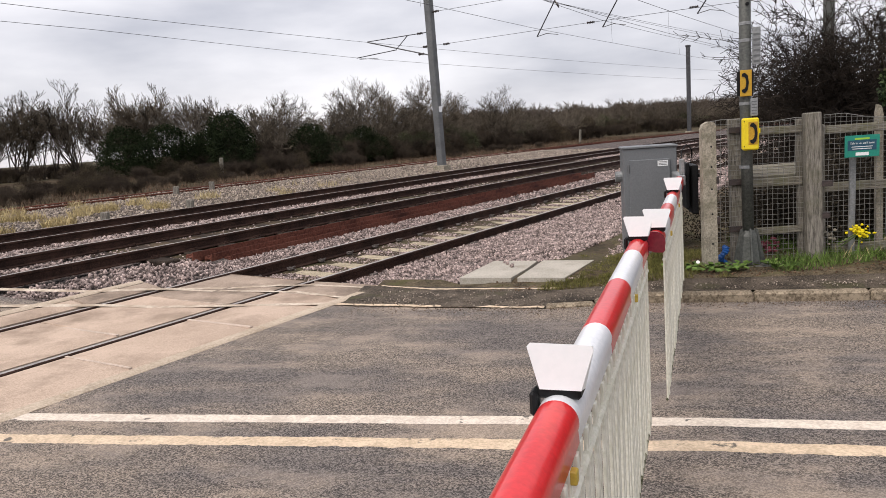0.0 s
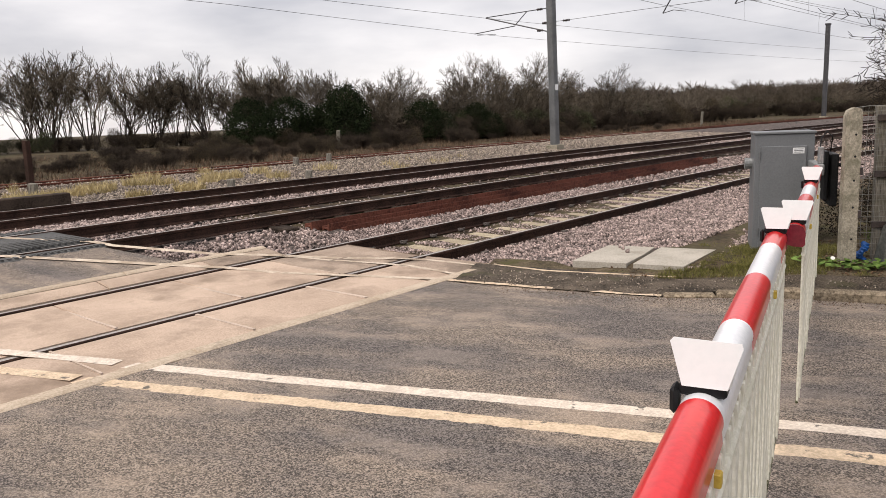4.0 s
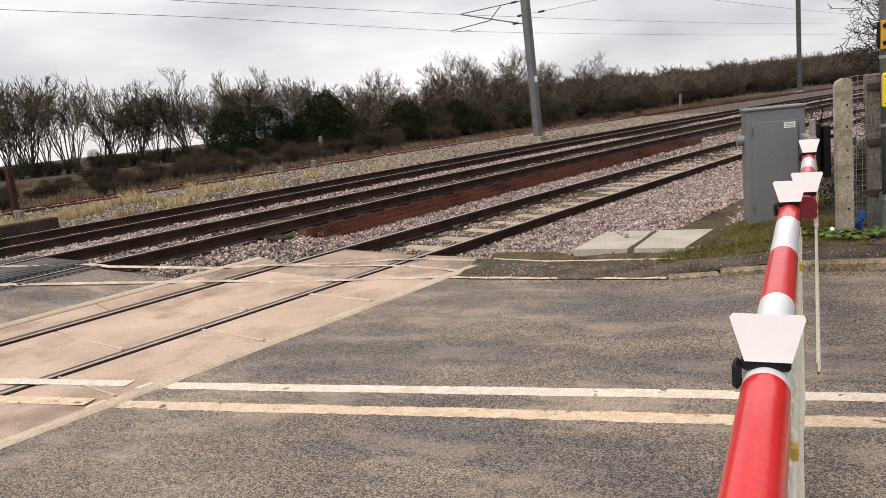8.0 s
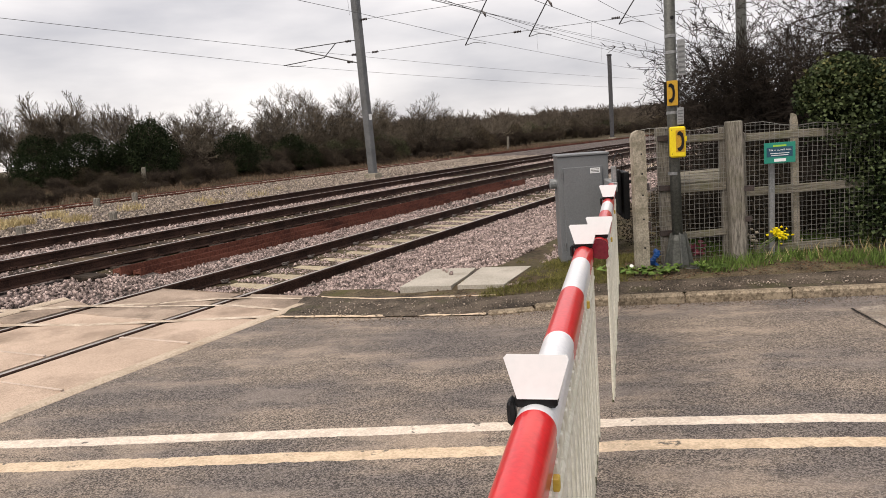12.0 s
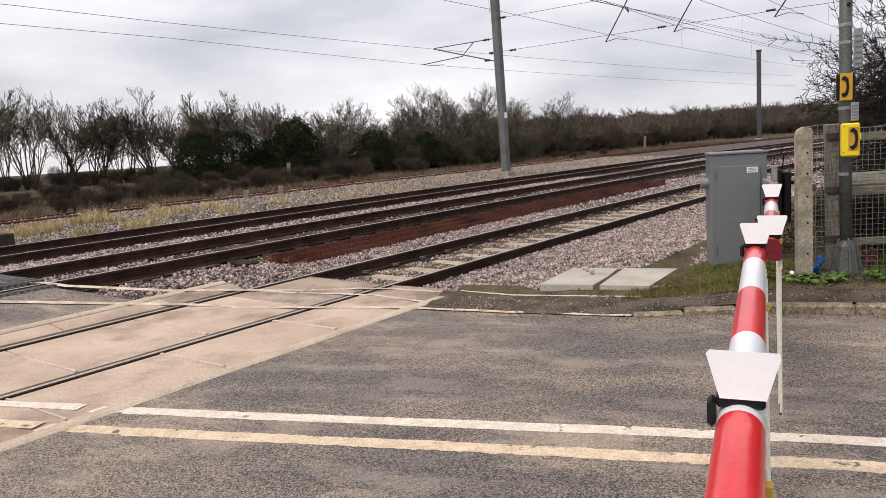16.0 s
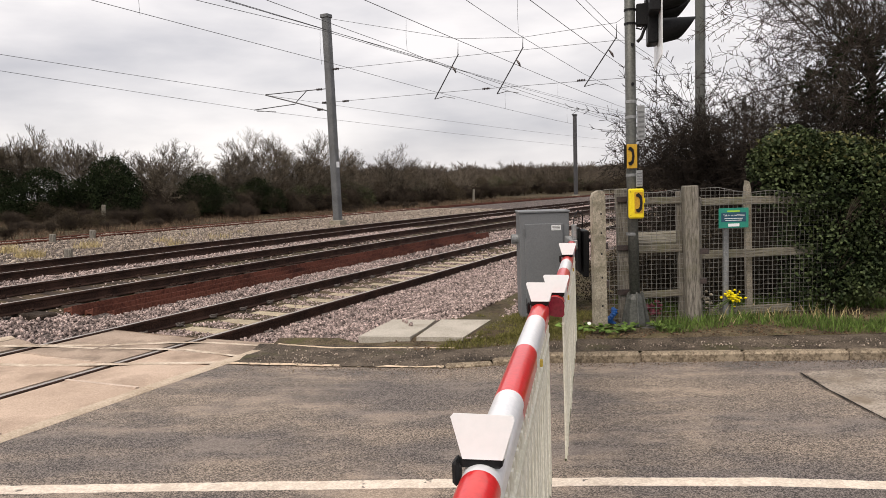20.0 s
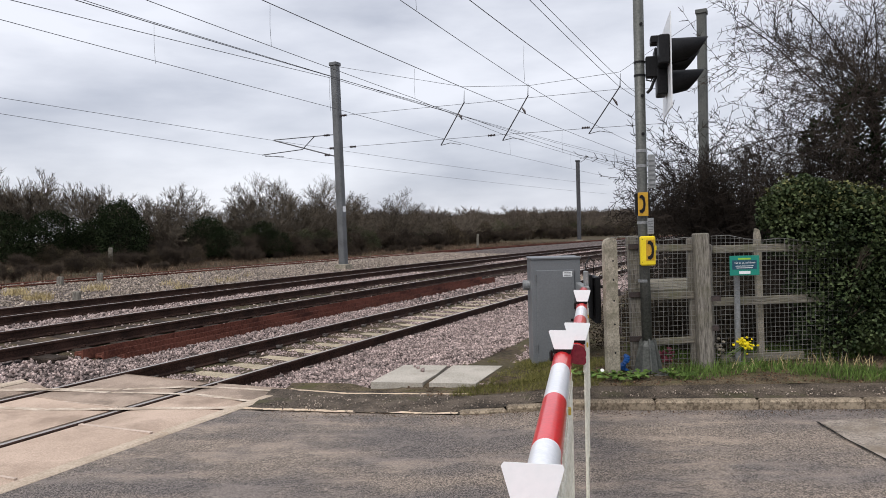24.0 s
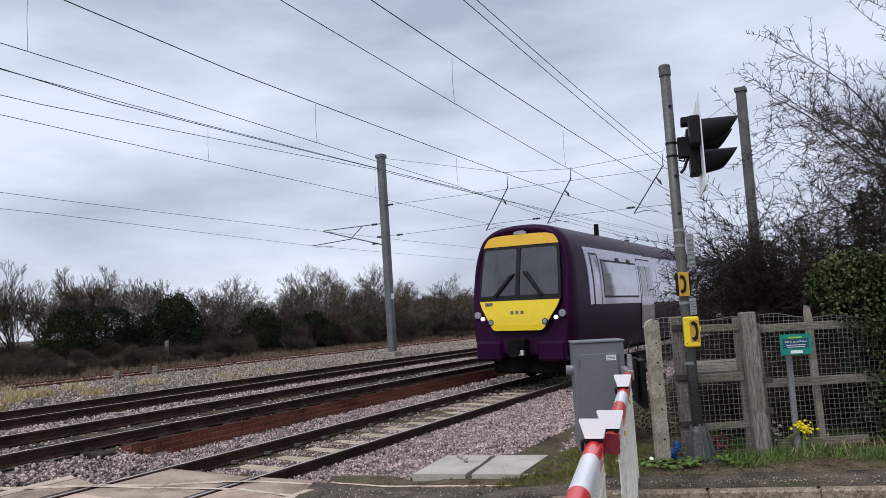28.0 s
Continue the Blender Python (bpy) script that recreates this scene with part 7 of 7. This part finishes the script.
def build_car(front):
    t = thing("train_car", "aubergine diesel train car with a yellow front" if front else "following aubergine train car", "train", "train cars")
    part("body_shell", car_body(-CAR_LEN, 0, front, False), PURPLE, t, smooth=True)
    if front:
        part("yellow_panel", face_plate([(1.17, -0.55, 0.55), (1.185, -0.62, 0.62), (1.22, -0.67, 0.67), (1.30, -0.72, 0.72), (1.5, -0.84, 0.84), (1.7, -0.97, 0.97), (1.84, -1.03, 1.03), (1.90, -1.04, 1.04)], 0.015), TYEL, t, "bright yellow warning panel")
        part("upper_band", face_plate([(3.20, -0.99, 0.99), (3.29, -0.95, 0.95), (3.37, -0.90, 0.90), (3.42, -0.84, 0.84), (3.455, -0.70, 0.70), (3.47, -0.45, 0.45)], 0.015), TYEL2, t, "deep yellow band over the windscreen")
        ws = part("windscreen_surround", face_plate([(1.90, -1.07, 1.07), (2.5, -1.05, 1.05), (3.19, -1.0, 1.0)], 0.010), BLACK, t, "black windscreen surround")
        for sg in (-1, 1):
            part("pane", face_plate([(2.00, *sorted((sg * 0.06, sg * 1.01))), (2.5, *sorted((sg * 0.06, sg * 0.99))), (3.06, *sorted((sg * 0.06, sg * 0.95))), (3.12, *sorted((sg * 0.09, sg * 0.90)))], 0.016), TGLASS, ws, "grey windscreen pane with sky reflection")
        part("centre_pillar", face_plate([(1.95, -0.045, 0.045), (2.5, -0.045, 0.045), (3.14, -0.045, 0.045)], 0.026), BLACK, ws)
        part("lower_frame", face_plate([(1.88, -1.07, 1.07), (1.97, -1.06, 1.06)], 0.02), BLACK, ws)
        part("wiper", bar_on_face([(0.62, 1.96), (0.14, 2.56)], 0.022, 0.05), BLACK, ws)
        part("wiper", bar_on_face([(0.66, 1.99), (0.22, 2.56)], 0.014, 0.05), BLACK, ws)
        part("wiper", bar_on_face([(-0.58, 1.96), (-0.10, 2.52)], 0.022, 0.05), BLACK, ws)
        part("wiper", bar_on_face([(-0.62, 1.99), (-0.18, 2.5)], 0.014, 0.05), BLACK, ws)
        for sgn in (-1, 1):
            for y, z, r, mt, nm in ((0.95, 1.46, 0.05, LAMP, "headlight"), (1.10, 1.55, 0.085, LENS, "headlight"), (0.70, 1.37, 0.075, BLACK, "lamp_ring"), (0.70, 1.37, 0.055, LENS, "marker_lamp")):
                ms = Mesher()
                x = nose_x(y, z)
                f = 0.006 if nm == "marker_lamp" else 0.0
                ms.tube([(x - 0.03, sgn * y, z), (x + 0.022 + f, sgn * y, z), (x + 0.026 + f, sgn * y, z)], [r, r, r * 0.8], 14)
                part(nm, ms, mt, t)
        part("roof_lamp", face_plate([(3.475, -0.17, 0.17), (3.53, -0.16, 0.16), (3.56, -0.08, 0.08)], 0.02), LENS, t, "pale high marker lamp")
        ms = Mesher(); ms.box(-0.35, -0.22, 0.55, 0.10, 0.22, 0.98, 0.03); cp = part("coupler", ms, UNDER, t)
        ms = Mesher(); ms.tube([(0.08, 0, 0.72), (0.28, 0, 0.72)], [0.13, 0.16], 12); part("coupler_head", ms, UNDER, cp)
        ms = Mesher(); ms.box(0.10, 0.05, 0.60, 0.20, 0.20, 0.72, 0.01); part("plug", ms, WHITE, cp)
        for sgn in (-1, 1):
            ms = Mesher(); ms.box(-0.5, min(sgn * 0.45, sgn * 1.15), 0.45, -0.03, max(sgn * 0.45, sgn * 1.15), 0.92, 0.06); part("valance", ms, PURPLE, t)
        ms = Mesher(); ms.box(-1.4, -0.85, 0.14, -0.35, 0.85, 0.52, 0.04); part("snow_plough", ms, UNDER, t)
        # front lettering bars and number bar
        for k in range(3):
            ms = Mesher(); y = 0.13 - 0.13 * k
            ms.box(nose_x(0, 1.58) + 0.016, y - 0.04, 1.55, nose_x(0, 1.58) + 0.020, y + 0.035, 1.63, 0.0); part("emblem_mark", ms, CAB_DARK, t)
        ms = Mesher(); ms.box(nose_x(0.8, 1.78) + 0.02, -0.86, 1.76, nose_x(0.8, 1.78) + 0.03, -0.66, 1.84); part("number_bar", ms, CAB_DARK, t)
    # sides: panels in pale lilac for reflected sky, windows, doors
    for sgn in (-1, 1):
        def side_plate(x0, x1, z0, z1, lift):
            zs = [z0 + (z1 - z0) * k / 6 for k in range(7)]
            yy = lambda z: float(np.interp(z, (0.95, 1.2, 1.5, 1.85, 2.2, 2.55, 2.85, 3.1, 3.35), (1.30, 1.328, 1.345, 1.347, 1.335, 1.31, 1.27, 1.205, 1.10))) + 0.016
            verts = [(x, sgn * (yy(z) + lf), z) for lf in (lift, -0.02) for z in zs for x in (x0, x1)]
            f = []
            for j in range(6):
                f.append((2 * j, 2 * j + 1, 2 * j + 3, 2 * j + 2))
                f += [(2 * j, 2 * j + 2, 2 * j + 16, 2 * j + 14), (2 * j + 1, 2 * j + 15, 2 * j + 17, 2 * j + 3)]
            f += [(0, 14, 15, 1), (12, 13, 27, 26)]
            if sgn > 0:
                f = [tuple(reversed(q)) for q in f]
            return Mesher().add(verts, f)

        part("side_panel", side_plate(-CAR_LEN + 0.4, -1.30, 1.72, 3.14, 0.006), PURPLE_SIDE, t, "aubergine side coloured pale lilac for reflected sky")
        part("door_edge", side_plate(-2.17, -1.57, 1.70, 3.0, 0.010), BLACK, t)
        cd = part("cab_door", side_plate(-2.10, -1.64, 1.72, 2.95, 0.014), PURPLE_SIDE, t)
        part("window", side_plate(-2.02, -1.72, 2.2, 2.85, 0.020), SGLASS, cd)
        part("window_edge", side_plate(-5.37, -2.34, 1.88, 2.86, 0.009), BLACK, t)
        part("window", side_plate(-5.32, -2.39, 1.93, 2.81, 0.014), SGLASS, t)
        for xd in (-5.6, -16.5):
            part("door_edge", side_plate(xd - 1.34, xd + 0.04, 0.98, 3.02, 0.010), BLACK, t)
            part("door", side_plate(xd - 1.3, xd, 0.98, 2.98, 0.014), PURPLE_SIDE, t)
            part("window", side_plate(xd - 0.6, xd - 0.1, 1.9, 2.8, 0.02), TGLASS, t)
            part("window", side_plate(xd - 1.2, xd - 0.7, 1.9, 2.8, 0.02), TGLASS, t)
        for k in range(5):
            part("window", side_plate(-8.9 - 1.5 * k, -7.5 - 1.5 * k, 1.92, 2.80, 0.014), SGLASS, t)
        for k in range(2):
            part("window", side_plate(-3.7 - 0.0 - 1.0 * k - 0.2, -3.7 - 1.0 * k + 0.1, 2.8, 2.95, 0.014), BLACK, t)
    ms = Mesher(); ms.box(-CAR_LEN + 0.3, -1.15, 0.45, -0.6, 1.15, 0.95, 0.05); part("underframe", ms, UNDER, t)
    ms = Mesher(); ms.tube([(-4.2, 0.6, 3.5), (-4.2, 0.6, 3.98)], 0.07, 8); part("exhaust", ms, UNDER, t)
    for xb in (-3.6, -CAR_LEN + 3.6):
        bg = Mesher(); bg.box(xb - 1.9, -1.05, 0.42, xb + 1.9, 1.05, 0.85, 0.05); bo = part("bogie", bg, UNDER, t)
        for dx in (-1.3, 1.3):
            for sgn in (-1, 1):
                ms = Mesher(); ms.tube([(xb + dx, sgn * 0.68, 0.30), (xb + dx, sgn * 0.80, 0.30)], 0.42, 20); part("wheel", ms, UNDER, bo)
    return t


CAR_A, CAR_B = build_car(True), build_car(False)


def car_pose(v, back):
    """The pose of a car whose front stands at v along the near line."""
    wc = NEAR_RAIL[0] + GAUGE / 2
    a, b = at(v - 0.0 + back, wc), at(v + back + CAR_LEN, wc)
    ang = math.atan2(a[1] - b[1], a[0] - b[0])
    return Matrix.Translation((a[0], a[1], 0.14)) @ Matrix.Rotation(ang, 4, "Z") @ Matrix.Rotation(radians(-1.1), 4, "X")


def motions():
    rows_a, rows_b = [], []
    for t in [0, 4, 8, 12, 16, 20, 23, 25, 26, 26.5] + [26.6 + 0.1 * k for k in range(15)]:
        v = float(np.interp(28 - t, LATE, FRONT)) if t > 27.4 else FRONT[-1] + SPEED * (27.4 - t)
        rows_a.append((t, car_pose(v, 0.0)))
        rows_b.append((t, car_pose(v, CAR_LEN + 0.6)))
    walk(CAR_A, rows_a)
    walk(CAR_B, rows_b)


SPEED = 33.0
LATE, FRONT = (0.0, 0.1, 0.2, 0.3, 0.4, 0.5, 0.6), (15.7, 19.1, 22.5, 25.8, 29.1, 32.4, 35.7)
motions()
